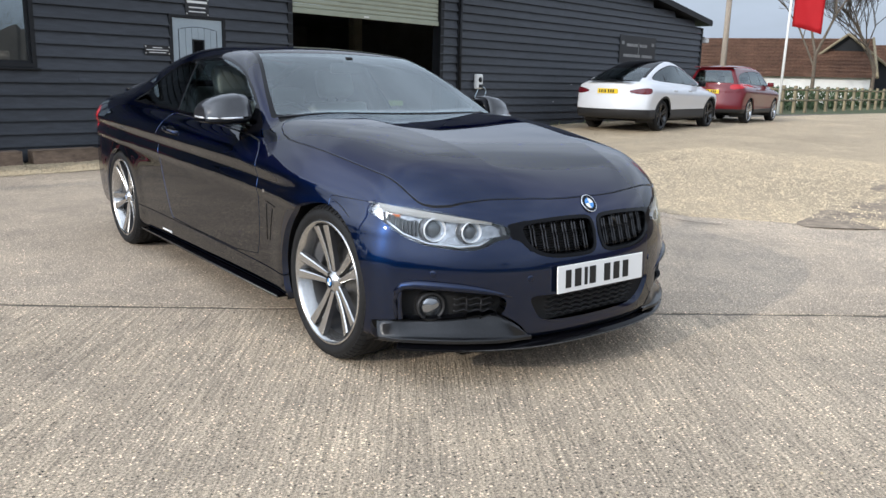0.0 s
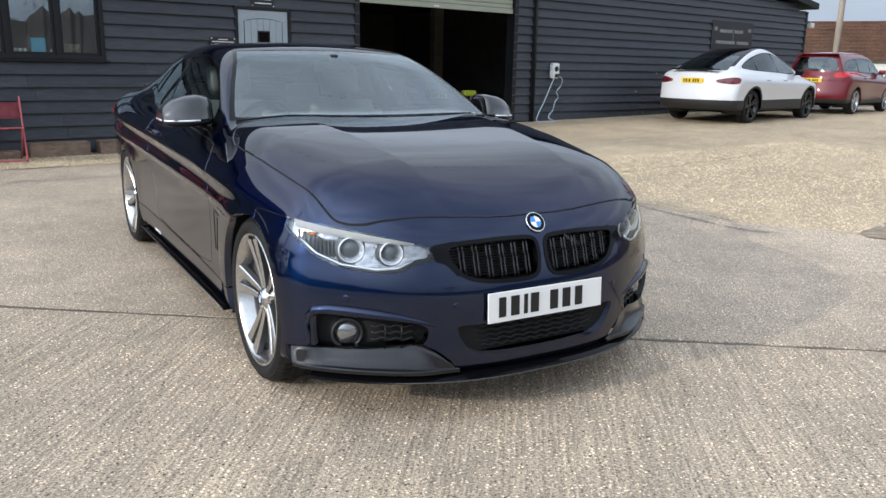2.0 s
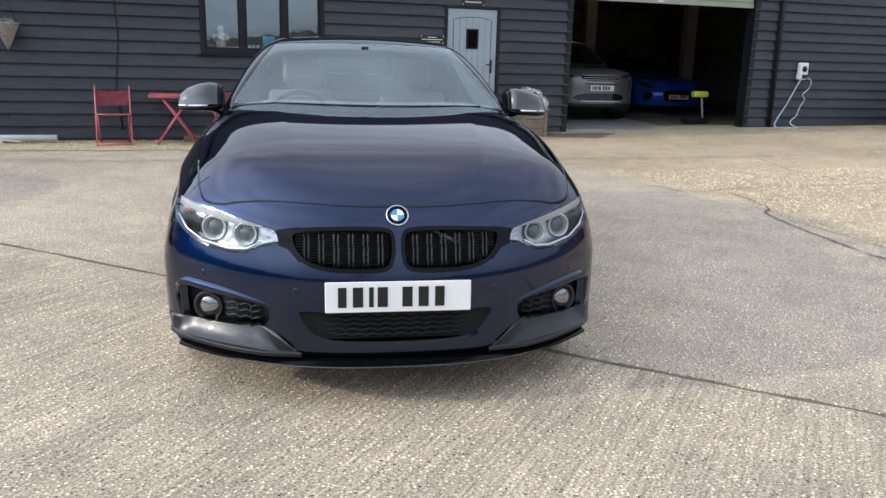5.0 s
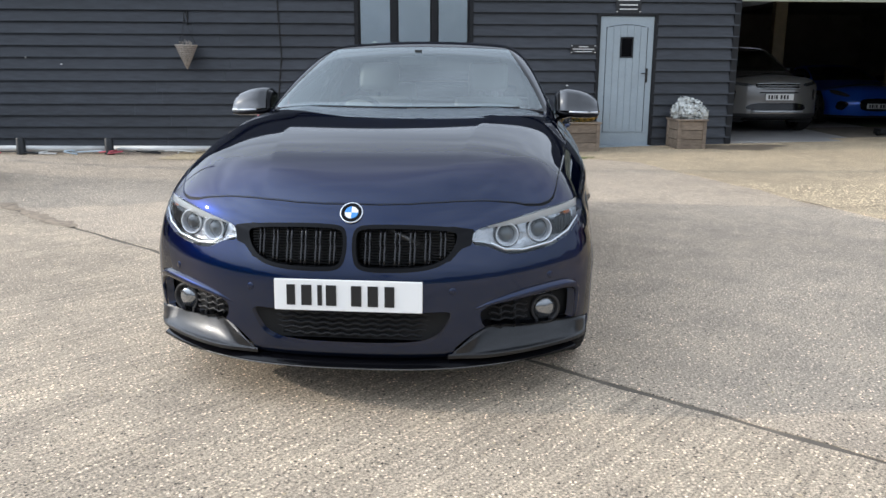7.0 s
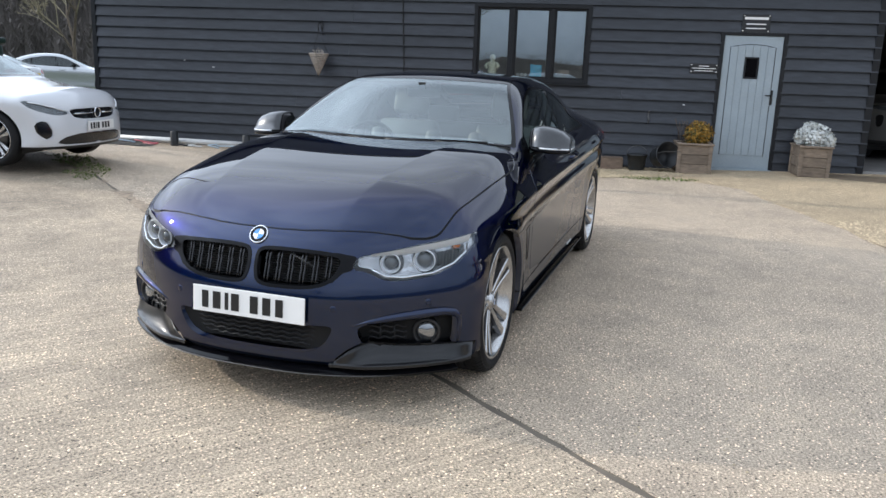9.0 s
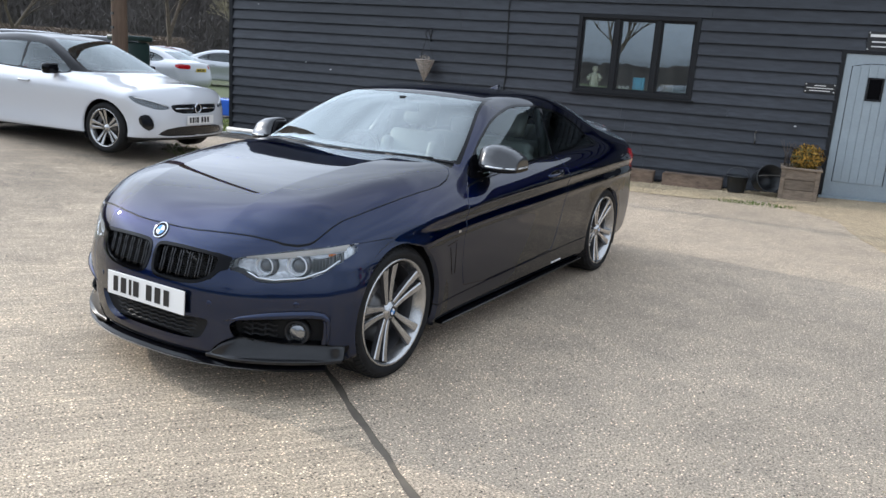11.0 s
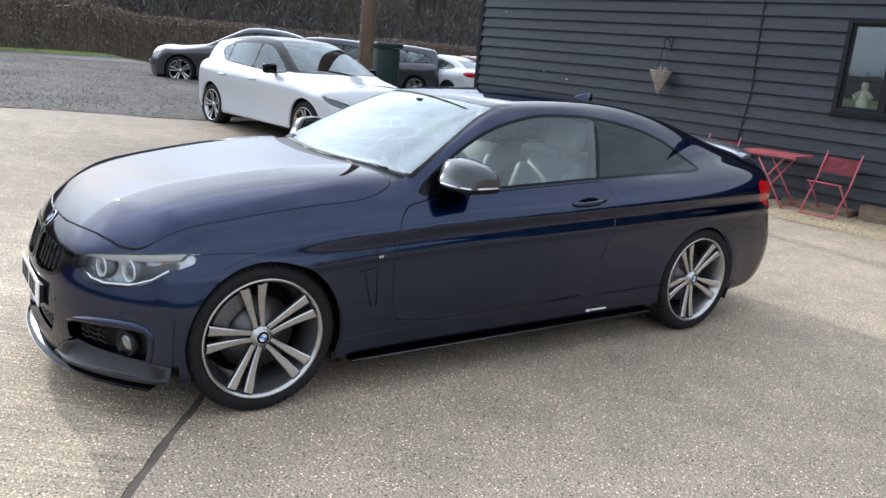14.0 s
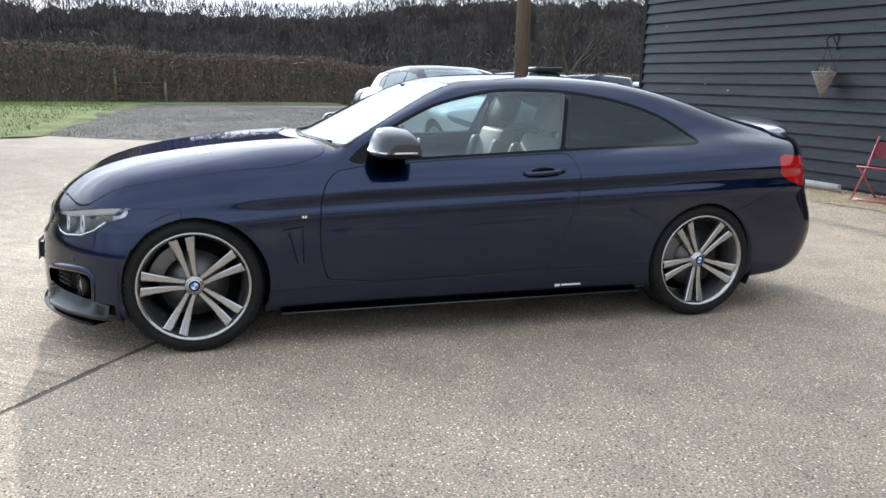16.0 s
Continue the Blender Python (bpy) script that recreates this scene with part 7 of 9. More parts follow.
def sleeper(s0, s1, d0, z1, seed):
    z0 = wall_ground((s0 + s1) / 2, d0)
    bm = bmesh.new()
    box(bm, s0, s1, d0, d0 + 0.22, z0 - 0.05, z0 + z1, 0.012)
    rng = random.Random(seed)
    for v in bm.verts:
        v.co += Vector((rng.uniform(-0.008, 0.008), rng.uniform(-0.008, 0.008), rng.uniform(-0.006, 0.006)))
    ob = mesh_object("railway_sleeper", in_wall(bm), "oak")
    return tagged(ob, "weathered brown railway sleeper lying on gravel", "sleeper", "sleepers along the barn")


def fold_chair(s, d, turn):
    m = WALL @ Matrix.Translation((s, d, wall_ground(s, d) + 0.018)) @ Euler((0, 0, radians(turn))).to_matrix().to_4x4()
    g = thing("folding_chair", "faded red folding metal garden chair on gravel", "chair", "red garden furniture")
    def bar(name, pts, r=0.011, mat="red_metal"):
        bm = bmesh.new()
        tube(bm, pts, r, 8)
        bmesh.ops.transform(bm, matrix=m, verts=bm.verts)
        part(name, bm, mat, g)
    for x in (-0.225, 0.225):
        bar("leg", [(x, -0.24, 0), (x, 0.02, 0.40), (x, 0.19, 0.78), (x, 0.20, 0.80)])
        bar("leg", [(x * 0.88, 0.24, 0), (x * 0.88, -0.19, 0.42)])
    bar("foot_bar", [(-0.225, -0.23, 0.015), (0.225, -0.23, 0.015)])
    bar("foot_bar", [(-0.198, 0.235, 0.015), (0.198, 0.235, 0.015)])
    def sling(name, edge0, edge1, sag):
        """Cloth stretched between two rails, hollow in the middle."""
        bm = bmesh.new()
        rows = []
        for i in range(9):
            u = i / 8
            low = sag * math.sin(math.pi * u)
            rows.append([bm.verts.new((-0.22 + 0.44 * u, a + (b - a) * k / 4 + (low if name == "backrest" else 0), c + (e - c) * k / 4 - (low if name == "seat" else 0.25 * low * k / 4))) for k in range(5) for (a, c), (b, e) in ((edge0, edge1),)])
        for p, q in zip(rows, rows[1:]):
            for k in range(4):
                bm.faces.new((p[k], p[k + 1], q[k + 1], q[k])).smooth = True
        bmesh.ops.solidify(bm, geom=bm.faces[:], thickness=0.007)
        bmesh.ops.recalc_face_normals(bm, faces=bm.faces)
        bmesh.ops.transform(bm, matrix=m, verts=bm.verts)
        part(name, bm, "red_fabric", g)
    sling("seat", (-0.20, 0.425), (0.06, 0.415), 0.022)
    sling("backrest", (0.085, 0.525), (0.178, 0.735), 0.03)
    bar("seat_rail", [(-0.225, -0.20, 0.425), (0.225, -0.20, 0.425)], 0.009)


def fold_table(s, d):
    m = WALL @ Matrix.Translation((s, d, wall_ground(s, d) + 0.018))
    g = thing("folding_table", "faded red folding metal garden table on gravel", "table", "red garden furniture")
    bm = boxes((-0.36, 0.36, -0.27, 0.27, 0.685, 0.70), bevel=0.004)
    bmesh.ops.transform(bm, matrix=m, verts=bm.verts)
    part("tabletop", bm, "red_metal", g)
    for y0 in (-0.265, 0.25):
        bm = boxes((-0.355, 0.355, y0, y0 + 0.015, 0.66, 0.685))
        bmesh.ops.transform(bm, matrix=m, verts=bm.verts)
        part("apron", bm, "red_metal", g)
    for y in (-0.20, 0.20):
        for a, b in ((-0.27, 0.20), (0.27, -0.20)):
            bm = bmesh.new()
            tube(bm, [(a, y, 0), (b, y * 0.95, 0.68)], 0.012, 8)
            bmesh.ops.transform(bm, matrix=m, verts=bm.verts)
            part("leg", bm, "red_metal", g)
    for x in (-0.25, 0.25):
        bm = bmesh.new()
        tube(bm, [(x, -0.20, 0.03), (x, 0.20, 0.03)], 0.009, 6)
        bmesh.ops.transform(bm, matrix=m, verts=bm.verts)
        part("stretcher", bm, "red_metal", g)


def bucket(s, d, r, h, lay, label, name="bucket"):
    z = wall_ground(s, d) + 0.02
    bm = bmesh.new()
    lathe(bm, [(0.0005, 0), (r * 0.78, 0.0), (r * 0.8, 0.01), (r, h), (r * 1.06, h), (r * 1.06, h - 0.02), (r * 0.97, h - 0.02), (r * 0.77, 0.02), (0.0005, 0.02)], 24, "z")
    g = thing(name, label, "bucket")
    m = Matrix.Translation((s, d, z + (r if lay else 0))) @ Euler((radians(75) if lay else 0, 0, radians(25) if lay else 0)).to_matrix().to_4x4()
    bmesh.ops.transform(bm, matrix=m, verts=bm.verts)
    part("body", in_wall(bm), "bucket", g, "", True)
    bm = bmesh.new()
    tube(bm, [(r * 1.05 * math.cos(a), 0.02, h - 0.01 + r * 0.9 * math.sin(a)) for a in np.linspace(0, math.pi, 12)], 0.004, 5)
    bmesh.ops.transform(bm, matrix=m, verts=bm.verts)
    part("handle", in_wall(bm), "disc", g)


def wall_pipe():
    g = thing("white_pipe", "long white plastic pipe lying along barn foot", "pipe")
    for a, b in ((-8.4, -5.62), (-5.60, -3.9)):
        bm = bmesh.new()
        tube(bm, [(a, -0.32, wall_ground(a) + 0.085), (b, -0.30, wall_ground(b) + 0.080)], 0.045, 12)
        part("length", in_wall(bm), "pvc", g)
    for s in (-6.90, -5.60):
        bm = bmesh.new()
        lathe(bm, [(0.075, -0.03), (0.07, 0.02), (0.06, 0.24), (0.055, 0.25), (0.0005, 0.25)], 12, "z")
        bmesh.ops.translate(bm, verts=bm.verts, vec=(s, -0.46, wall_ground(s, -0.46)))
        ob = mesh_object("bollard", in_wall(bm), "bucket")
        tagged(ob, "short black post standing before white pipe", "post", "posts along the pipe")
    rng = random.Random(12)
    for k in range(9):
        s = -8.2 + 0.45 * k + rng.uniform(-0.1, 0.1)
        bm = bmesh.new()
        pts = [(s + rng.uniform(-0.3, 0.3), -0.5 + rng.uniform(-0.08, 0.12), wall_ground(s) + 0.02 + rng.uniform(0, 0.05)) for _ in range(5)]
        tube(bm, catmull(pts, 4), 0.012, 5)
        ob = mesh_object("hose", in_wall(bm), ("pvc", "cable_blue", "red_metal", "bucket")[k % 4])
        tagged(ob, "loose coiled hose end lying by the white pipe", "hose", "clutter along the pipe")


def barn_small():
    bm = bmesh.new()
    tube(bm, [(-3.06, -0.03, 3.4), (-3.07, -0.03, 2.4), (-3.03, -0.03, 1.4), (-3.10, -0.03, 0.75), (-3.05, -0.03, 0.1)], 0.011, 6)
    tagged(mesh_object("cable", in_wall(bm), "cable_black"), "black cable running down the barn boards", "cable")
    bm = bmesh.new()
    tube(bm, catmull([(0.92, -0.02, 0.66), (0.93, -0.05, 0.72), (0.915, -0.03, 0.80), (0.93, -0.03, 0.86)], 4), 0.012, 6)
    tagged(mesh_object("hook", in_wall(bm), "disc"), "small worn metal hook fixed to the boards", "hook")
    rng = random.Random(5)
    for k in range(11):
        s, z = rng.choice((rng.uniform(-8, 1.8), rng.uniform(8.6, 14))), rng.uniform(0.6, 2.6)
        if -2.0 < s < 0.05:
            continue
        bm = boxes((s, s + rng.uniform(0.012, 0.03), -0.042, -0.020, z, z + 0.014))
        tagged(mesh_object("cable_clip", in_wall(bm), "sign_white"), "tiny pale clip nailed onto the black boards", "clip")
    bm = bmesh.new()
    tube(bm, [(8.40, -0.06, 0.05), (8.40, -0.06, 3.7)], 0.034, 12)
    tagged(mesh_object("drainpipe", in_wall(bm), "black_wood"), "black round drainpipe down the barn front", "pipe")
    g = thing("floodlight", "small white floodlight under the barn's eaves", "lamp")
    part("arm", in_wall(boxes((19.40, 19.62, -0.02, 0.02, 2.66, 2.70))), "ink", g)
    part("head", in_wall(boxes((19.56, 19.76, -0.10, 0.04, 2.52, 2.66), bevel=0.015)), "plastic_white", g)


barn_window()
barn_door()
shutter_door()
sign("door_sign", 2.16, 2.56, 2.08, 2.34, ((2.19, 2.53, 2.25, 2.315), (2.22, 2.50, 2.185, 2.215), (2.22, 2.50, 2.125, 2.15)), "black sign with white lettering bars above door")
sign("wall_sign", 1.47, 1.88, 1.46, 1.60, ((1.60, 1.75, 1.555, 1.575), (1.50, 1.85, 1.522, 1.540), (1.54, 1.81, 1.485, 1.503)), "small black notice with white lettering bars")
sign("name_board", 14.7, 16.6, 1.78, 2.50, ((15.05, 15.62, 2.18, 2.32), (15.72, 16.12, 2.18, 2.32), (14.90, 15.78, 1.90, 2.04), (15.86, 16.42, 1.90, 2.04), (14.80, 14.92, 2.22, 2.38), (16.36, 16.50, 2.22, 2.38), (15.66, 15.68, 1.80, 2.48)), "large dark name board with pale lettering bars", False)
charger()
basket()
planter(1.36, 1.84, "yellow", "wooden planter box with yellow shrub beside the door", 21)
planter(3.08, 3.50, "silver", "wooden planter box with silver plant beside the door", 31)
for k, (a, b, h) in enumerate(((-1.20, -0.44, 0.20), (-0.30, 0.58, 0.19), (0.62, 1.30, 0.15), (-2.2, -1.3, 0.10))):
    if k != 2:
        sleeper(a, b, -0.30, h, k)
fold_chair(-3.12, -0.55, 4)
fold_chair(-1.52, -0.50, -6)
fold_table(-2.28, -0.50)
bucket(0.78, -0.36, 0.15, 0.24, False, "black plastic bucket standing by the barn wall")
bucket(1.10, -0.32, 0.19, 0.30, True, "dark grey bucket lying on its side", "watering_bucket")
wall_pipe()
barn_small()
for k, (x, y) in enumerate(((6.75, 15.3), (9.5, 15.3), (12.0, 15.6))):
    bm = boxes((x - 0.14, x + 0.14, y - 0.14, y + 0.14, 0.0, 3.2), bevel=0.01)
    tagged(mesh_object("garage_post", bm, "cream"), "cream painted post standing inside the garage", "post", "posts in the garage")
for k, (s, z) in enumerate(((5.0, 1.7), (5.5, 2.3), (6.2, 1.75), (7.2, 1.8))):
    g = thing("picture", "small dark framed picture on the garage wall", "picture", "pictures in the garage")
    part("frame", in_wall(boxes((s, s + 0.34, 10.82, 10.89, z, z + 0.26), bevel=0.004)), "ink", g)
    part("sheet", in_wall(boxes((s + 0.03, s + 0.31, 10.81, 10.82, z + 0.03, z + 0.23))), "garage_wall", g)
g = thing("trolley_jack", "lime green trolley jack standing in the garage", "tool")
part("body", in_wall(boxes((7.25, 7.75, 0.9, 1.15, 0.12, 0.22), bevel=0.02)), "ink", g)
part("arm", in_wall(boxes((7.40, 7.72, 0.95, 1.10, 0.62, 0.74), bevel=0.03)), "lime", g)
bm = bmesh.new()
tube(bm, [(7.68, 1.02, 0.18), (7.60, 1.02, 0.66)], 0.02, 8)
part("handle", in_wall(bm), "wicker", g)
for s in (7.28, 7.70):
    bm = bmesh.new()
    lathe(bm, [(0.05, -0.02), (0.05, 0.02)], 16, "y")
    bmesh.ops.translate(bm, verts=bm.verts, vec=(s, 1.02, 0.14))
    part("castor", in_wall(bm), "tyre", g)


# ---- the other cars ----
def other_form(nose, tail, w, nose_z, cowl, head, peak, end, deck, belt, back=None, tum=0.5, bottom=0.2, line=0.80, nose_c=0.50, tail_c=0.35, hood_mid=None, wedge=0.3):
    """A car's form from its few main places: (y, z) of cowl, windscreen head, roof peak, roof end and deck."""
    hm = hood_mid or ((nose + cowl[0]) / 2, nose_z + 0.66 * (cowl[1] - nose_z))
    top = [(nose - 0.02, nose_z - 0.14), (nose + 0.10, nose_z), hm, cowl, ((cowl[0] + deck[0]) / 2, max(cowl[1], deck[1]) - 0.01), deck, (tail + 0.05, deck[1] - 0.10)]
    roof = [(head[0] - 0.5, head[1] - 0.16), head, peak, end] + ([(end[0] + 0.5, end[1] - 0.06)] if back else [((end[0] + deck[0]) / 2, (end[1] + deck[1]) / 2 + 0.02), (deck[0] + 0.15, deck[1] - 0.06)])
    slope = (head[1] - cowl[1]) / (head[0] - cowl[0] - 0.02)
    return Form(
        top=top, drop=((nose, 0.16), (cowl[0], 0.10), (tail, 0.10)),
        width=((nose, w - 0.05), (nose + 0.5, w - 0.01), (0, w), (tail - 0.5, w), (tail, w - 0.06)),
        line=((nose, line - 0.06), (tail, line + 0.06)),
        inset=((-0.75, 0.09), (-0.55, 0.035), (-0.40, 0.035), (-0.2, 0.018), (-0.04, 0.0), (0.02, 0.006), (0.10, 0.045), (0.3, 0.24)),
        front=(nose, nose_c, 2.6), front_profile=((0.1, 0.06), (0.3, 0.0), (0.55, 0.01), (nose_z - 0.05, 0.06), (nose_z + 0.10, 0.16)),
        rear=(tail, -tail_c, 2.6), rear_profile=((0.15, -0.22), (0.35, -0.03), (0.55, 0.0), (0.8, -0.05), (deck[1], -0.12)),
        roof=roof, cabin=((cowl[0] - 0.3, w - 0.19), (head[0], w - 0.115), (peak[0], w - 0.11), (end[0], w - 0.15), (tail, w - 0.23)),
        belt=belt, lean=(tum, 0.15), roof_drop=0.09, screen=(cowl[0] + 0.02, cowl[1], slope, 0.24), back=back,
        bottom=((nose, bottom), (tail, bottom + 0.04)), pivot=0.6, caps=(nose + 0.5, tail - 0.5), r_top=0.10)


def other_car(label, form, paint, wheels, at, side_glass, roof=None, lamps=None, tails=None, plate=None, plate_back=None, lower=None, rim=("rim", "rim_dark", "double", 5), name="parked_car", category="car", glass="dark_glass", screen_top=None, extra=(), grille=None, seam_y=(), back_glass=None, group="parked cars", size=1.0, arch_trim=0.0):
    car = thing(name, label, category, group)
    sh = Shell(form, 0.05, 30, 64, -48)
    yf, yr, r, x, arch_r = wheels
    for y in (yf, yr):
        sh.region(arch(y, r, arch_r), "void")
    body = ("body",)
    if arch_trim:
        for y in (yf, yr):
            sh.region(arch(y, r, arch_r + arch_trim), "lower_trim")
    poly = rounded(side_glass, 2)
    f = side_of(poly)
    sh.region(f, "window_trim", body)
    pill = [yy for yy in seam_y]
    def glass_f(v):
        g = f(v) + 0.018
        for yy in pill:
            g = np.maximum(g, 0.022 - np.abs(v[:, 1] - yy - 0.12 * (v[:, 2] - form.belt)))
        return g
    sh.region(glass_f, "side_glass", ("window_trim",))
    y0, _, _, curve = form.screen
    head = screen_top
    def screen(v):
        ax, y, z = v[:, 0], v[:, 1], v[:, 2]
        return np.maximum.reduce([ax - (form.cabin_x(y, z) - 0.06 - 0.1 * np.maximum(z - form.belt, 0)), z - head[1], y0 + 0.05 + curve * ax ** 2 - y, y - head[0] - 0.25])
    sh.region(screen, "windscreen", body)
    if back_glass:
        ya, za, zb = back_glass
        sh.region(lambda v: np.maximum.reduce([v[:, 0] - (form.cabin_x(v[:, 1], v[:, 2]) - 0.09), ya - v[:, 1], za - v[:, 2], v[:, 2] - zb]), "rear_window", body)
    if roof:
        sh.region(roof if callable(roof) else lambda v: np.maximum.reduce([v[:, 0] - (form.cabin_x(v[:, 1], v[:, 2]) - 0.035), roof[0] - v[:, 1], v[:, 1] - roof[1], roof[2] - v[:, 2]]), "roof", body)
    if lamps:
        sh.region(front_of(rounded(lamps, 1), -1.2), "headlamp", body)
    if grille:
        for k, gp in enumerate(grille):
            sh.region(front_of(rounded(gp, 1), -1.2), "grille%d" % k, body)
    if tails:
        sh.region(lambda v: np.maximum(sd_poly(v[:, 0], v[:, 2], rounded(tails, 1)), 1.2 - v[:, 1]), "tail_lamp", body)
    if lower:
        sh.region(lambda v: np.maximum(v[:, 2] - lower, -10), "lower_trim", body)
    for yy in pill + ([wheels[0] + 0.52] if pill else []):
        sh.region(lambda v: np.maximum.reduce([np.abs(v[:, 1] - yy - 0.02) - 0.004, v[:, 2] - form.belt - 0.01, 0.30 - v[:, 2], 0.5 - v[:, 0]]), "seam", body)
    sh.panel("body", ("body",), paint, car, "both", 0.03)
    sh.panel("shut_line", ("seam",), "seam", car, "both", 0, 0.006)
    for lab, nm, mat in (("windscreen", "windscreen", glass), ("rear_window", "rear_window", glass), ("roof", "roof_panel", "gloss_black"), ("lower_trim", "lower_trim", "trim")):
        sh.panel(nm, (lab,), mat, car, "both", 0.01, whole=lab in ("windscreen", "rear_window"))
    for k in range(len(grille or ())):
        for side in (("left", "right") if min(q[0] for q in grille[k]) > 0 else ("both",)):
            sh.panel("grille", ("grille%d" % k,), "grille_black", car, side, 0.0, 0.02, way=(0, 1, 0))
    for side in ("left", "right"):
        sh.panel("side_window", ("side_glass",), glass, car, side, 0.005, 0.002)
        sh.panel("window_trim", ("window_trim",), "gloss_black", car, side, 0.01)
        if lamps:
            sh.panel("reflector", ("headlamp",), "lens", car, side, 0.0, 0.03, way=(0, 1, 0))
            sh.panel("headlamp", ("headlamp",), "lamp_glass", car, side, 0.03, 0.0, "clear glass headlamp")
        if tails:
            sh.panel("tail_lamp", ("tail_lamp",), "tail_dark" if name == "white_crossover" else "tail", car, side, 0.02, -0.004, "red tail lamp")
    for out in (1, -1):
        for y in (yf, yr):
            wheel(car, out * x, y, r, 0.225, r - 0.085, rim[3], rim[2], rim[0], rim[1], 10, out, False, False)
        # mirrors and handles
        bm = bmesh.new()
        my = y0 + 0.52
        mx = float(form.cabin_x(my, form.belt + 0.05))
        box(bm, *sorted((out * (mx + 0.05), out * (mx + 0.23))), my - 0.05, my + 0.07, form.belt + 0.0, form.belt + 0.13, 0.025)
        box(bm, *sorted((out * (mx - 0.02), out * (mx + 0.08))), my - 0.01, my + 0.03, form.belt - 0.0, form.belt + 0.03, 0.008)
        part("door_mirror", bm, "gloss_black" if paint != "red" else "red", car, "", True)
        for yy in pill:
            q = edge_of(form, (0, yy - 0.16, form.belt - 0.11), (1, 0, 0), 1.6)
            bm = bmesh.new()
            tube(bm, [(out * (q.x - 0.005), yy - 0.27, q.z), (out * (q.x + 0.02), yy - 0.24, q.z), (out * (q.x + 0.02), yy - 0.10, q.z + 0.004), (out * (q.x - 0.005), yy - 0.07, q.z)], 0.013, 8)
            part("door_handle", bm, paint, car)
    arch_liner(car, yf, r, arch_r + 0.012, 0.45, x + 0.08)
    arch_liner(car, yr, r, arch_r + 0.012, 0.45, x + 0.08)
    part("underbody", boxes((-0.72, 0.72, yf + 0.4, yr - 0.4, 0.21, 0.30), (-0.48, 0.48, yf - 0.5, yr + 0.5, 0.22, 0.30)), "dark", car)
    part("cabin", boxes((-0.62, 0.62, y0 + 0.15, yr, 0.4, form.belt - 0.06)), "cabin", car)
    for xx in (-0.36, 0.36):
        bm = boxes((xx - 0.22, xx + 0.22, 0.18, 0.32, 0.6, form.belt + 0.12), (xx - 0.12, xx + 0.12, 0.22, 0.32, form.belt + 0.14, form.belt + 0.30), bevel=0.04)
        part("seat", bm, "cabin", car, "", True)
    if plate:
        q = edge_of(form, (0, -1.0, plate), (0, -1, 0), 2.0)
        number_plate(car, Matrix.Translation((0, q.y - 0.012, plate)))
    if plate_back:
        q = edge_of(form, (0, 1.0, plate_back), (0, 1, 0), 2.0)
        number_plate(car, Matrix.Translation((0, q.y + 0.012, plate_back)) @ Euler((0, 0, math.pi)).to_matrix().to_4x4(), "plate_yellow")
    for fn in extra:
        fn(car, form)
    x_, y_, turn = at
    a = radians(turn)
    # stand the four wheels on the ground
    hgt = [float(ground_z(x_ + math.cos(a) * sx * x - math.sin(a) * sy, y_ + math.sin(a) * sx * x + math.cos(a) * sy)) for sx in (1, -1) for sy in (yf, yr)]
    car.matrix_basis = pose(x_, y_, sum(hgt) / 4 if not (4 < x_ < 13 and y_ > 9.5) else 0.085, 0, 0, turn) @ Matrix.Scale(size, 4)
    return car


def heading(dx, dy):
    return math.degrees(math.atan2(dx, -dy))


def spoiler_bar(y, z, half, mat="gloss_black", depth=0.14):
    def f(car, form):
        part("tail_spoiler", boxes((-half, half, y - depth, y + 0.02, z, z + 0.03), bevel=0.01), mat, car)
    return f


def front_bars(z, half, mat, h=0.02, n=1, gap=0.05, name="chrome_bar"):
    def f(car, form):
        for k in range(n):
            bm = bmesh.new()
            path = [(xx, edge_of(form, (abs(xx), -1.0, z + gap * k), (0, -1, 0), 2.0).y - 0.004, z + gap * k) for xx in np.linspace(-half, half, 15)]
            tube(bm, path, h / 2, 6)
            part(name, bm, mat, car)
    return f


# white electric crossover by the barn
other_car("white electric crossover parked beside the barn wall", other_form(-2.42, 2.52, 0.985, 0.86, (-1.35, 1.06), (-0.15, 1.58), (0.35, 1.665), (1.2, 1.52), (2.25, 1.13), 1.05, None, 0.5, 0.24, 0.86), "white",
          (-1.48, 1.48, 0.36, 0.83, 0.405), (13.40, 7.92, heading(0.974, 0.225)),
          ((-1.0, 1.05), (0.2, 1.10), (1.75, 1.16), (1.62, 1.27), (1.1, 1.44), (0.5, 1.55), (0.0, 1.54), (-0.5, 1.35)),
          (-0.12, 2.05, 1.22), ((0.50, 0.72), (0.88, 0.80), (0.88, 0.70), (0.55, 0.65)), ((0.50, 0.925), (0.80, 0.985), (0.95, 0.985), (0.96, 0.84), (0.72, 0.845), (0.52, 0.885)), None, 0.905, 0.50,
          ("rim_black", "rim_black", "double", 5), "white_crossover", screen_top=(-0.15, 1.55), extra=(spoiler_bar(2.42, 1.13, 0.55),), seam_y=(0.10, 1.05), back_glass=(1.35, 1.13, 1.46), size=0.945, arch_trim=0.045)
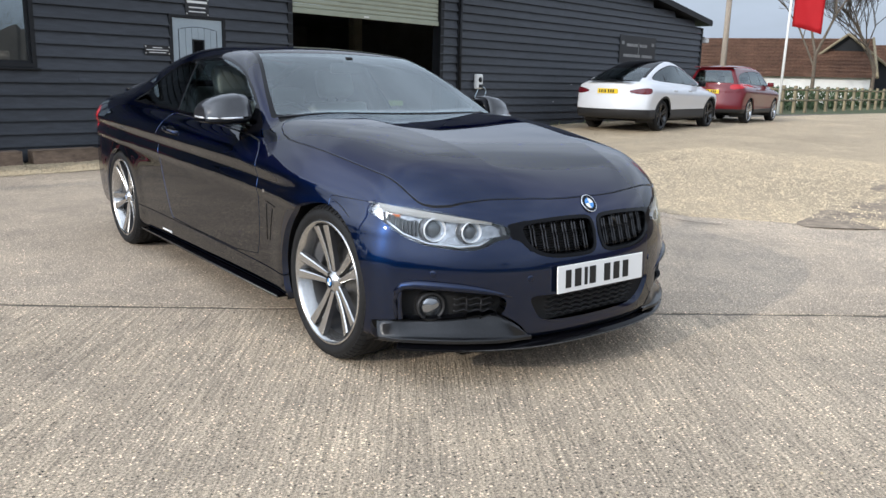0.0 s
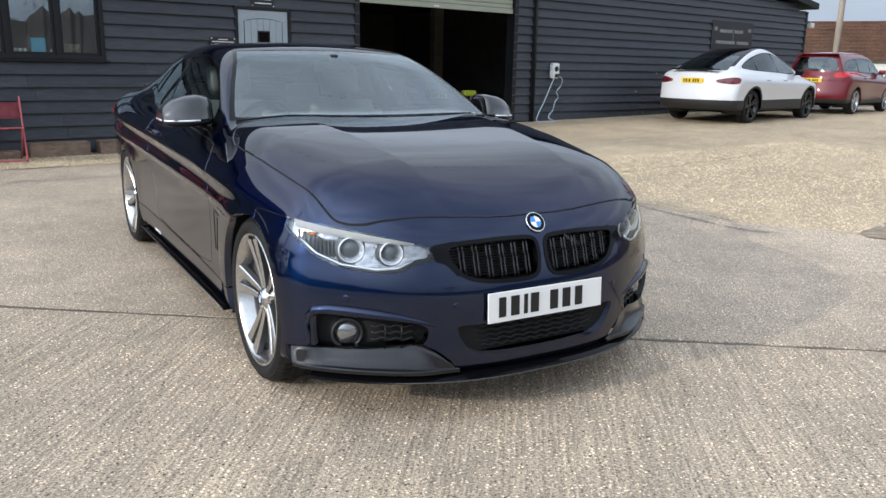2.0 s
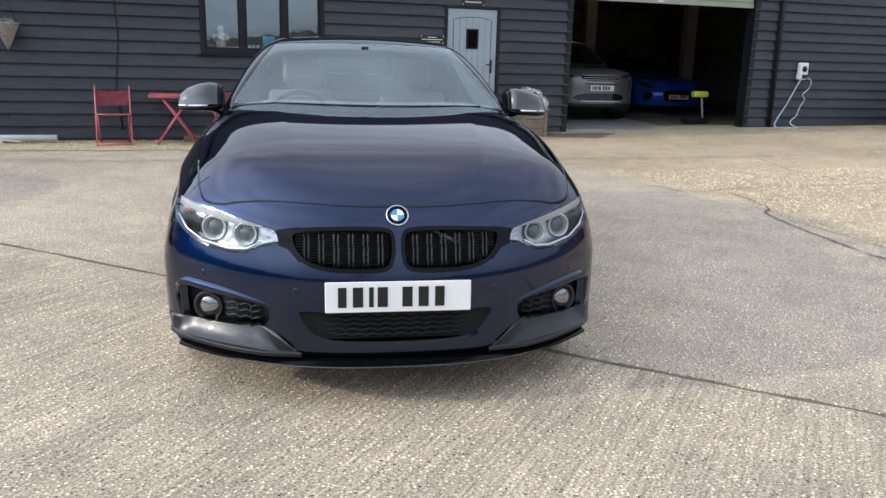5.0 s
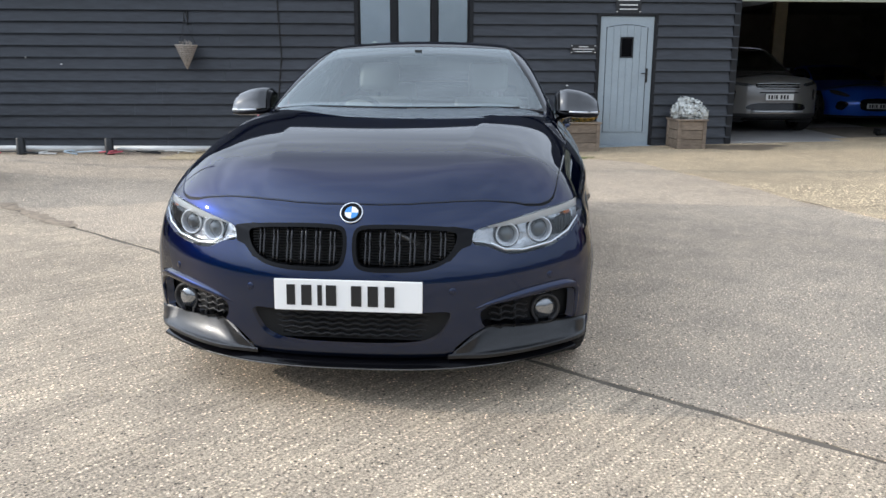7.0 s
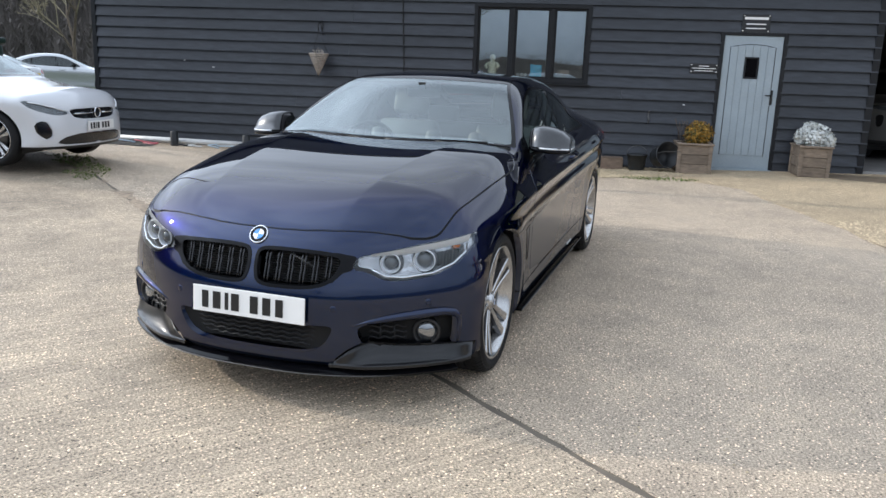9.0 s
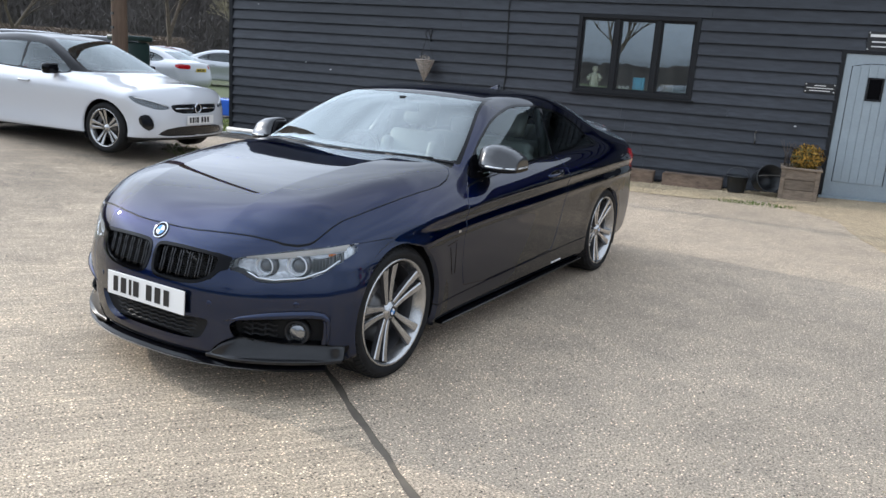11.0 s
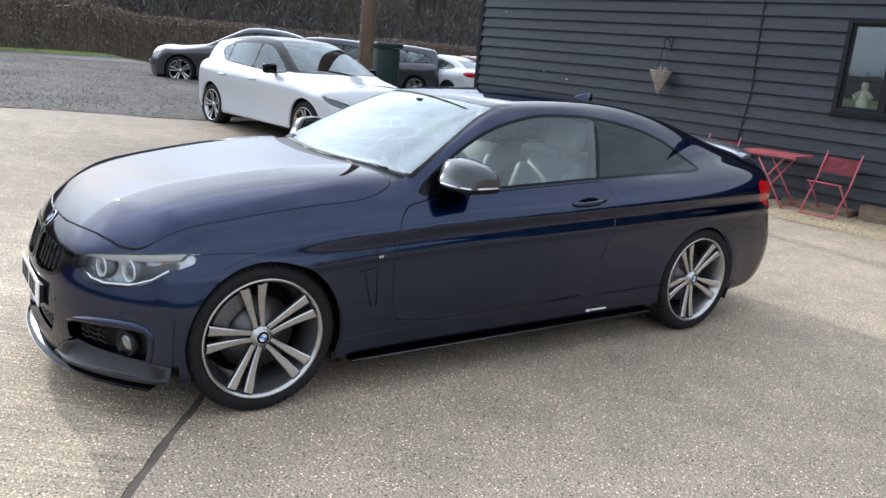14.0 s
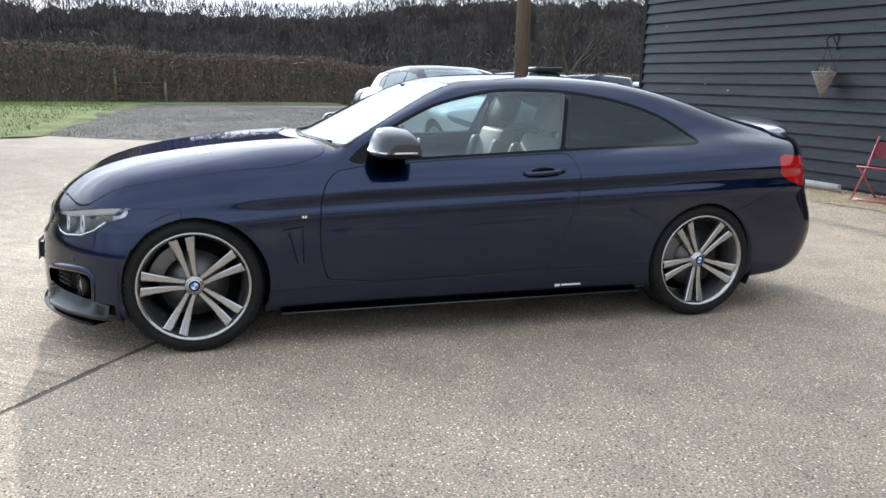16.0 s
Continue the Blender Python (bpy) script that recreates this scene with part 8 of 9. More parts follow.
# red four-wheel drive
other_car("red four-wheel-drive car parked behind white crossover", other_form(-2.25, 2.33, 0.95, 0.95, (-1.15, 1.12), (-0.35, 1.60), (0.4, 1.70), (1.6, 1.67), (2.1, 1.14), 1.10, (2.22, 1.15, 2.2, 0.12), 0.36, 0.26, 0.90), "red",
          (-1.37, 1.37, 0.36, 0.81, 0.41), (19.0, 9.26, heading(0.965, 0.26)),
          ((-0.85, 1.10), (0.5, 1.13), (1.95, 1.17), (1.85, 1.42), (1.2, 1.53), (0.2, 1.55), (-0.25, 1.50), (-0.55, 1.32)),
          None, None, ((0.52, 1.13), (0.86, 1.16), (0.93, 1.04), (0.55, 0.98)), None, 0.92, 0.42, ("rim", "rim_dark", "double", 5), "red_estate", screen_top=(-0.35, 1.57), extra=(spoiler_bar(2.08, 1.62, 0.60, "red", 0.25),), seam_y=(0.05, 1.0), back_glass=(1.75, 1.18, 1.55), size=0.93)
# grey four-wheel drive in the garage
other_car("grey compact four-wheel-drive car standing inside the garage", other_form(-2.20, 2.15, 0.95, 0.96, (-1.10, 1.10), (-0.30, 1.56), (0.4, 1.64), (1.6, 1.56), (2.0, 1.16), 1.08, (2.10, 1.17, 1.8, 0.12), 0.40, 0.27, 0.90), "grey",
          (-1.34, 1.34, 0.36, 0.81, 0.41), (5.02, 12.45, 8.3),
          ((-0.85, 1.08), (0.5, 1.13), (1.85, 1.20), (1.7, 1.36), (1.0, 1.47), (0.2, 1.51), (-0.25, 1.46), (-0.55, 1.30)),
          None, ((0.46, 0.90), (0.90, 0.97), (0.92, 0.90), (0.50, 0.84)), None, 0.66, None, 0.36, ("rim", "rim_dark", "double", 5), "grey_crossover", screen_top=(-0.30, 1.53),
          grille=(((-0.1, 0.93), (0.44, 0.92), (0.40, 0.80), (-0.1, 0.79)), ((-0.1, 0.56), (0.50, 0.55), (0.62, 0.42), (-0.1, 0.42)), ((0.72, 0.80), (0.84, 0.80), (0.82, 0.58), (0.74, 0.60))),
          extra=(front_bars(0.82, 0.40, "silver", 0.014, 3, 0.04, "grille_bar"), front_bars(0.40, 0.48, "silver", 0.05, 1, 0, "skid_plate"), front_bars(0.74, 0.36, "gloss_black", 0.02, 1, 0, "trim_bar")))
# blue sports car in the garage
other_car("bright blue sports coupe standing inside the dim garage", other_form(-2.20, 2.22, 0.955, 0.66, (-0.75, 0.93), (0.25, 1.26), (0.6, 1.30), (1.2, 1.20), (1.95, 0.96), 0.92, None, 0.55, 0.14, 0.74, 0.55), "blue",
          (-1.31, 1.31, 0.345, 0.82, 0.385), (8.15, 15.2, 3.0),
          ((-0.55, 0.92), (0.5, 0.95), (1.2, 0.98), (0.95, 1.13), (0.5, 1.20), (0.15, 1.18)),
          None, ((0.50, 0.62), (0.72, 0.74), (0.86, 0.74), (0.84, 0.66), (0.60, 0.58)), None, 0.40, None, 0.20, ("rim_dark", "rim_black", "double", 5), "blue_sports_car", screen_top=(0.20, 1.24),
          grille=(((-0.1, 0.58), (0.34, 0.56), (0.40, 0.46), (0.34, 0.30), (-0.1, 0.28)), ((0.56, 0.48), (0.76, 0.52), (0.80, 0.34), (0.66, 0.28))), group="parked cars")
# white hatchback with a black roof
def hatch_face(car, form):
    """Light strips in the headlamps, a bar and round badge in the grille."""
    for sgn in (1, -1):
        bm = bmesh.new()
        pts = ((0.52, 0.638), (0.62, 0.676), (0.74, 0.714), (0.82, 0.732))
        tube(bm, [(sgn * x, edge_of(form, (x, -1.0, z), (0, -1, 0), 2.0).y - 0.003, z) for x, z in pts], 0.009, 6)
        part("light_strip", bm, "lamp_ring", car, "pale running-light strip")
        bm = bmesh.new()
        tube(bm, [(sgn * x, edge_of(form, (x, -1.0, 0.600), (0, -1, 0), 2.0).y + 0.004, 0.600) for x in (0.09, 0.20, 0.30, 0.39)], 0.008, 6)
        part("chrome_bar", bm, "chrome", car)
    q = edge_of(form, (0, -1.0, 0.600), (0, -1, 0), 2.0)
    bm = bmesh.new()
    lathe(bm, [(0.056 + 0.008 * math.cos(a), 0.008 * math.sin(a)) for a in np.linspace(0, math.tau, 8, endpoint=False)], 24, "y", True)
    bmesh.ops.translate(bm, verts=bm.verts, vec=(0, q.y + 0.002, 0.600))
    part("badge", bm, "chrome", car, "round chrome badge", True)


other_car("white hatchback with black roof parked on concrete edge", other_form(-2.05, 2.00, 0.885, 0.775, (-0.98, 0.975), (-0.12, 1.37), (0.35, 1.43), (1.2, 1.385), (1.80, 1.02), 0.93, (1.90, 1.03, 1.45, 0.14), 0.42, 0.2, 0.80, 0.42, 0.35, (-1.55, 0.89)), "white",
          (-1.27, 1.27, 0.318, 0.745, 0.36), (-6.98, 2.32, heading(0.987, 0.16)),
          ((-0.74, 0.925), (0.3, 0.965), (1.15, 1.015), (1.36, 1.16), (1.26, 1.25), (0.85, 1.32), (0.2, 1.34), (-0.12, 1.295), (-0.45, 1.12)),
          lambda v: np.maximum.reduce([-1.0 - v[:, 1], v[:, 1] - 1.78, np.where(v[:, 1] < 0.1, 0.975 - v[:, 2], 1.285 - v[:, 2])]), ((0.42, 0.605), (0.58, 0.675), (0.80, 0.750), (0.86, 0.750), (0.83, 0.655), (0.62, 0.580)), ((0.60, 0.96), (0.80, 0.96), (0.86, 0.86), (0.62, 0.84)), 0.455, None, 0.24,
          ("rim", "rim_black", "double", 5), "white_hatchback", screen_top=(-0.12, 1.355), extra=(hatch_face,),
          grille=(((-0.1, 0.660), (0.42, 0.655), (0.46, 0.620), (0.38, 0.540), (-0.1, 0.535)), ((-0.1, 0.385), (0.48, 0.375), (0.70, 0.255), (-0.1, 0.245)), ((0.71, 0.54), (0.82, 0.51), (0.80, 0.37), (0.71, 0.31), (0.66, 0.38))), size=0.975, seam_y=(0.20, 1.02))
# saloons on the chippings
def saloon(label, paint, at, name, rim=("rim", "rim_dark", "double", 5), size=1.0):
    return other_car(label, other_form(-2.20, 2.38, 0.895, 0.74, (-0.92, 0.97), (-0.02, 1.40), (0.45, 1.445), (1.20, 1.36), (1.92, 1.08), 0.95, None, 0.48, 0.18, 0.80), paint,
                     (-1.40, 1.40, 0.325, 0.765, 0.365), at,
                     ((-0.66, 0.93), (0.4, 0.96), (1.38, 1.01), (1.54, 1.06), (1.22, 1.22), (0.75, 1.315), (0.30, 1.33), (-0.06, 1.27), (-0.40, 1.10)),
                     None, ((0.42, 0.63), (0.60, 0.70), (0.82, 0.74), (0.80, 0.66), (0.55, 0.58)), ((0.42, 0.95), (0.84, 0.97), (0.88, 0.83), (0.46, 0.82)), 0.45, 0.80, 0.20, rim, name, screen_top=(-0.05, 1.38),
                     grille=(((0.02, 0.66), (0.30, 0.65), (0.28, 0.52), (0.03, 0.52)),), seam_y=(0.22, 1.05), back_glass=(1.30, 1.08, 1.31), size=size)


saloon("dark grey saloon parked on stone chippings near hedge", "charcoal", (-16.9, 5.15, heading(-0.45, -0.89)), "grey_saloon", size=1.1)
saloon("white saloon with red tail lamps parked past barn", "white", (-18.7, 12.4, heading(-0.97, -0.24)), "white_saloon", ("rim_black", "rim_black", "double", 5))
saloon("pale silver saloon parked behind the barn's corner", "silver", (-22.05, 19.95, heading(0.75, 0.66)), "silver_saloon")
saloon("white saloon parked at far end of chippings", "white", (-24.9, 14.6, heading(-0.97, -0.24)), "white_saloon")
saloon("dull red saloon parked at far end of chippings", "red", (-25.5, 18.6, heading(-0.95, -0.2)), "red_saloon")
for x, y in ((-18.2, 7.6), (-19.3, 10.4)):
    other_car("black estate car with roof rails on chippings", other_form(-2.3, 2.35, 0.94, 0.92, (-1.15, 1.08), (-0.35, 1.55), (0.4, 1.64), (1.7, 1.60), (2.1, 1.12), 1.06, (2.22, 1.13, 1.9, 0.12), 0.38, 0.24, 0.88), "charcoal",
              (-1.40, 1.40, 0.35, 0.80, 0.395), (x, y, heading(-0.55, -0.83)),
              ((-0.85, 1.06), (0.5, 1.09), (1.95, 1.13), (1.85, 1.36), (1.2, 1.47), (0.2, 1.50), (-0.25, 1.45), (-0.55, 1.28)),
              None, ((0.46, 0.80), (0.86, 0.90), (0.88, 0.80), (0.50, 0.74)), None, None, None, 0.34, ("rim", "rim_dark", "double", 5), "black_estate", screen_top=(-0.35, 1.52), seam_y=(0.05, 1.0))


# ---- hedge, trees, poles, far buildings ----
def quads(name, verts, faces, mat, label="", category="", parent=None):
    me = bpy.data.meshes.new(name)
    me.from_pydata(verts, [], faces)
    me.materials.append(M[mat])
    ob = mesh_object(name, me, None, parent)
    if parent is None:
        tagged(ob, label, category, "", "stuff")
    return ob


def sprays(rng, p, size, tilt, thin=0.30):
    """Small blades at the places p: two triangles' worth of leaf or twig each."""
    n = len(p)
    d = rng.normal(size=(n, 3))
    d[:, 2] = np.abs(d[:, 2]) + tilt
    d /= np.linalg.norm(d, axis=1, keepdims=True)
    b = np.cross(d, rng.normal(size=(n, 3)))
    b /= np.linalg.norm(b, axis=1, keepdims=True)
    s = size[:, None] if isinstance(size, np.ndarray) else size
    w = s * thin
    v = np.stack([p - b * w, p + d * s * 0.6, p + b * w, p - d * s * 0.6], 1).reshape(-1, 3)
    f = [(4 * i, 4 * i + 1, 4 * i + 2, 4 * i + 3) for i in range(n)]
    return v, f


def hedge():
    rng = np.random.default_rng(11)
    n = 75000
    length = (HEDGE_B - HEDGE_A).length
    t, q, z = rng.uniform(0, length, n), rng.normal(0, 0.42, n), rng.uniform(0, 1, n) ** 0.8
    lump = np.array([noise.noise(Vector((a * 0.35, 0.0, 1.0))) for a in t])
    fine = np.array([noise.noise(Vector((a * 2.1, 4.0, 1.0))) for a in t])
    top = 1.96 + 0.62 * np.clip(1 - t / 20, 0, 1) + 0.12 * lump + 0.12 * fine
    q = np.clip(q, -0.85, 0.85) * (1.0 + 0.25 * fine)
    base = np.array([HEDGE_A.x, HEDGE_A.y]) + np.outer(t, (hd.x, hd.y)) + np.outer(q, (hd.y, -hd.x))
    gz = ground_z(base[:, 0], base[:, 1])
    p = np.stack([base[:, 0], base[:, 1], gz + z * top], 1)
    v, f = sprays(rng, p, rng.uniform(0.05, 0.13, n), 0.4)
    h = thing("hedge", "long clipped brown winter hedge behind the car park", "hedge")
    quads("dead_leaf_cover", [tuple(x) for x in v], f, "hedge_leaf", parent=h)["kind"] = "stuff"
    # stems and twigs
    m = 9000
    t, q = rng.uniform(0, length, m), rng.normal(0, 0.3, m)
    base = np.array([HEDGE_A.x, HEDGE_A.y]) + np.outer(t, (hd.x, hd.y)) + np.outer(q, (hd.y, -hd.x))
    gz = ground_z(base[:, 0], base[:, 1])
    z0, ln = rng.uniform(0, 1.3, m), rng.uniform(0.3, 0.8, m)
    lean = rng.normal(0, 0.14, (m, 2))
    vv, ff = [], []
    for i in range(m):
        k = len(vv)
        w = 0.008
        a = (base[i, 0], base[i, 1], gz[i] + z0[i])
        b = (a[0] + lean[i, 0], a[1] + lean[i, 1], a[2] + ln[i])
        vv += [(a[0] - w * hd.x, a[1] - w * hd.y, a[2]), (a[0] + w * hd.x, a[1] + w * hd.y, a[2]), b]
        ff.append((k, k + 1, k + 2))
    quads("twig_cover", vv, ff, "twig", parent=h)["kind"] = "stuff"
    # an added solid core, coloured dark as the hedge's shaded inside, so that no daylight shows through the foot
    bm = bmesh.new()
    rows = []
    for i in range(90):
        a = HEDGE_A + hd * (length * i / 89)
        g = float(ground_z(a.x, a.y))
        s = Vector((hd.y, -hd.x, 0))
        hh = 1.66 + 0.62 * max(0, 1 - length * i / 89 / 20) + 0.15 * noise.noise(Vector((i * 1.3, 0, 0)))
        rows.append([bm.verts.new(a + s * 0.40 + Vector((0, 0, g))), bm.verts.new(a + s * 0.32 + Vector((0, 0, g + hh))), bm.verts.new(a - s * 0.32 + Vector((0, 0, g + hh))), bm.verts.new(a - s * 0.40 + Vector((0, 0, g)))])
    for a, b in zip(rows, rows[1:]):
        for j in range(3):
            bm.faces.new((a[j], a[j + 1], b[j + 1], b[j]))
    part("hedge_shade_core", bm, "hedge_shade_core", h)


def grow(rng, segs, p, d, length, r, depth, spread, min_r):
    """Branches, as a list of (start, end, radius, radius)."""
    q = p + d * length
    segs.append((p, q, r, r * 0.72))
    if depth == 0 or r < min_r:
        return
    for k in range(3 if depth > 2 else rng.choice((2, 3))):
        axis = Vector((rng.uniform(-1, 1), rng.uniform(-1, 1), rng.uniform(-0.4, 0.7))).normalized()
        nd = (d + axis * spread * rng.uniform(0.6, 1.25) + Vector((0, 0, 0.10))).normalized()
        start = p + d * length * (1.0 if k < 2 else rng.uniform(0.55, 0.9))
        grow(rng, segs, start, nd, length * rng.uniform(0.62, 0.86), r * (0.66 if k < 2 else 0.5), depth - 1, spread, min_r)


def bare_tree(at, height, seed, label, depth=6, trunk_r=0.22, spread=0.62, crown="twig"):
    rng = random.Random(seed)
    segs = []
    base = Vector((at[0], at[1], float(ground_z(at[0], at[1]))))
    grow(rng, segs, base, Vector((rng.uniform(-0.06, 0.06), rng.uniform(-0.06, 0.06), 1)).normalized(), height * 0.26, trunk_r, depth, spread, 0.004)
    g = thing("bare_tree", label, "tree", "bare winter trees")
    for name, keep in (("trunk", lambda r: r > trunk_r * 0.42), ("crown", lambda r: r <= trunk_r * 0.42)):
        bm = bmesh.new()
        for p, q, a, b in segs:
            if not keep(a):
                continue
            n = 8 if a > 0.05 else (4 if a > 0.012 else 3)
            a, b = max(a, 0.010), max(b, 0.008)
            tube(bm, [p, q], a, n, False, b)
        part(name, bm, "bark" if name == "trunk" else crown, g)
    return g


def woodland():
    """The bare wood beyond the fields: trunks, limbs and a haze of twigs."""
    rng = np.random.default_rng(23)
    v, f = [], []
    tw = []
    for ring, (r0, r1, n, h0, h1) in enumerate(((92, 112, 190, 7.0, 10.0), (112, 124, 300, 10.0, 13.5))):
        for _ in range(n):
            az = radians(rng.uniform(132, 222))
            rr = rng.uniform(r0, r1)
            deg = math.degrees(az)
            tall = rng.uniform(h0, h1) * (1.0 + 0.38 * smooth_step(176, 158, deg)) * (0.82 + 0.25 * (noise.noise(Vector((deg * 0.16, ring, 0))) + 0.5)) * 0.86
            x, y = rr * math.cos(az), rr * math.sin(az)
            side = np.array((-math.sin(az), math.cos(az), 0))
            k = len(v)
            w = 0.10 + 0.10 * rng.random()
            b, t = np.array((x, y, 0.0)), np.array((x + rng.normal(0, 0.4), y, tall * 0.92))
            v += [tuple(b - side * w), tuple(b + side * w), tuple(t + side * 0.02), tuple(t - side * 0.02)]
            f.append((k, k + 1, k + 2, k + 3))
            for _b in range(20):
                u = rng.uniform(0.18, 0.95)
                p = b + (t - b) * u
                ln = tall * rng.uniform(0.12, 0.30) * (1.15 - 0.75 * u)
                q = p + side * rng.normal(0, 0.75) * ln + np.array((0, 0, rng.uniform(0.35, 1.0) * ln))
                k = len(v)
                ww = 0.035
                v += [tuple(p - side * ww), tuple(p + side * ww), tuple(q)]
                f.append((k, k + 1, k + 2))
                for _t in range(8):
                    tw.append(p + (q - p) * rng.uniform(0.2, 1.15) + rng.normal(0, 0.30, 3))
    tw = np.array(tw)
    tv, tf = sprays(rng, tw, rng.uniform(0.35, 0.95, len(tw)), 0.9, 0.07)
    under_n = 18000
    az = np.radians(rng.uniform(132, 222, under_n))
    rr = rng.uniform(90, 140, under_n)
    z = rng.uniform(0, 1, under_n) ** 1.4 * (5.2 + 2.6 * np.array([noise.noise(Vector((a * 9, 0, 0))) for a in az]))
    uv, uf = sprays(rng, np.stack([rr * np.cos(az), rr * np.sin(az), z], 1), rng.uniform(0.5, 1.2, under_n), 0.9, 0.10)
    g = thing("woodland", "bare brown winter wood along the horizon", "wood")
    quads("far_limb_haze", v, f, "far_wood", parent=g)["kind"] = "stuff"
    quads("far_twig_haze", [tuple(x) for x in tv], tf, "far_wood", parent=g)["kind"] = "stuff"
    quads("far_scrub", [tuple(x) for x in uv], uf, "far_wood", parent=g)["kind"] = "stuff"
    bm = bmesh.new()
    rows = []
    crest = []
    for i in range(900):
        deg = 132 + 90 * i / 899
        a = radians(deg)
        h = 10.4 + 3.0 * float(smooth_step(174, 160, deg)) + 0.9 * noise.noise(Vector((deg * 0.25, 0, 7))) + 0.9 * noise.noise(Vector((deg * 1.1, 0, 2))) + 0.7 * noise.noise(Vector((deg * 4.0, 0, 4)))
        crest.append((a, h))
        rows.append([bm.verts.new((r * math.cos(a), r * math.sin(a), zz)) for r, zz in ((118, -0.5), (122 + 2 * noise.noise(Vector((deg * 2.0, 5, 0))), h), (150, h), (160, -0.5))])
    top_n = 30000
    pick = rng.integers(0, 900, top_n)
    ca = np.array([crest[k][0] for k in pick]) + rng.normal(0, 0.003, top_n)
    cz = np.array([crest[k][1] for k in pick]) - 2.2 + 3.6 * rng.uniform(0, 1, top_n) ** 1.5
    cr = rng.uniform(112, 124, top_n)
    cv, cf = sprays(rng, np.stack([cr * np.cos(ca), cr * np.sin(ca), cz], 1), rng.uniform(0.5, 1.3, top_n), 1.4, 0.06)
    quads("crest_twig_haze", [tuple(x) for x in cv], cf, "far_wood", parent=g)["kind"] = "stuff"
    for a, b in zip(rows, rows[1:]):
        for j in range(3):
            bm.faces.new((a[j], a[j + 1], b[j + 1], b[j]))
    part("wood_floor", bm, "far_wood", g)


def south_wood():
    """The line of bare trees across the road, which the panes and the paint mirror; its unseen east part is added for
    the paint.
    """
    rng = np.random.default_rng(41)
    g = thing("tree_belt", "bare winter tree belt closing the yard's far side", "wood")
    bm = bmesh.new()
    rows, n = [], 500
    crest = []
    for i in range(n):
        deg = 222 + 160 * i / (n - 1)
        a = radians(deg)
        h = 6.2 + 1.6 * noise.noise(Vector((deg * 0.2, 3, 7))) + 1.0 * noise.noise(Vector((deg * 0.9, 1, 2))) + 0.6 * noise.noise(Vector((deg * 3.5, 0, 4)))
        h *= (1 - 0.75 * float(smooth_step(368, 382, deg))) * (1 - 0.55 * float(smooth_step(228, 242, deg)) * float(1 - smooth_step(280, 296, deg)))
        crest.append((a, h))
        rows.append([bm.verts.new((q * math.cos(a), q * math.sin(a), z)) for q, z in ((80, -0.5), (83, h), (92, h), (96, -0.5))])
    for a, b in zip(rows, rows[1:]):
        for j in range(3):
            bm.faces.new((a[j], a[j + 1], b[j + 1], b[j]))
    part("wood_floor", bm, "far_wood", g)
    m = 22000
    pick = rng.integers(0, n, m)
    ca = np.array([crest[k][0] for k in pick]) + rng.normal(0, 0.003, m)
    cz = np.array([crest[k][1] for k in pick]) * (0.75 + 0.45 * rng.uniform(0, 1, m) ** 1.6)
    cr = rng.uniform(76, 84, m)
    cv, cf = sprays(rng, np.stack([cr * np.cos(ca), cr * np.sin(ca), cz], 1), rng.uniform(0.2, 0.6, m), 1.4, 0.05)
    quads("crest_twig_haze", [tuple(x) for x in cv], cf, "far_wood", parent=g)["kind"] = "stuff"


def pole(x, y, h, r, label):
    g = thing("utility_pole", label, "pole", "wooden poles")
    z = float(ground_z(x, y))
    bm = bmesh.new()
    tube(bm, [(x, y, z - 0.1), (x + 0.02, y, z + h * 0.5), (x, y, z + h)], r, 14, True, r * 0.8)
    part("shaft", bm, "pole_pale" if label.startswith("pale") else "pole", g)
    for k in range(3):
        bm = bmesh.new()
        box(bm, x - 0.03, x + 0.03, y - r - 0.012, y - r + 0.02, z + 1.5 + 0.22 * k, z + 1.54 + 0.22 * k)
        part("staple", bm, "disc", g)


def fence():
    g = thing("paddock_fence", "weathered post and rail fence along the lane", "fence")
    a, b = Vector((27.5, 13.0, 0)), Vector((62.0, 19.5, 0))
    n = 24
    for i in range(n):
        p = a + (b - a) * (i / (n - 1))
        z = float(ground_z(p.x, p.y))
        bm = boxes((p.x - 0.06, p.x + 0.06, p.y - 0.06, p.y + 0.06, z - 0.1, z + 1.12), bevel=0.01)
        part("post", bm, "fence_wood", g)
        if i:
            q = a + (b - a) * ((i - 1) / (n - 1))
            for h in (0.50, 0.95):
                bm = bmesh.new()
                tube(bm, [(q.x, q.y - 0.07, z + h), (p.x, p.y - 0.07, z + h)], 0.045, 6)
                part("rail", bm, "fence_wood", g)


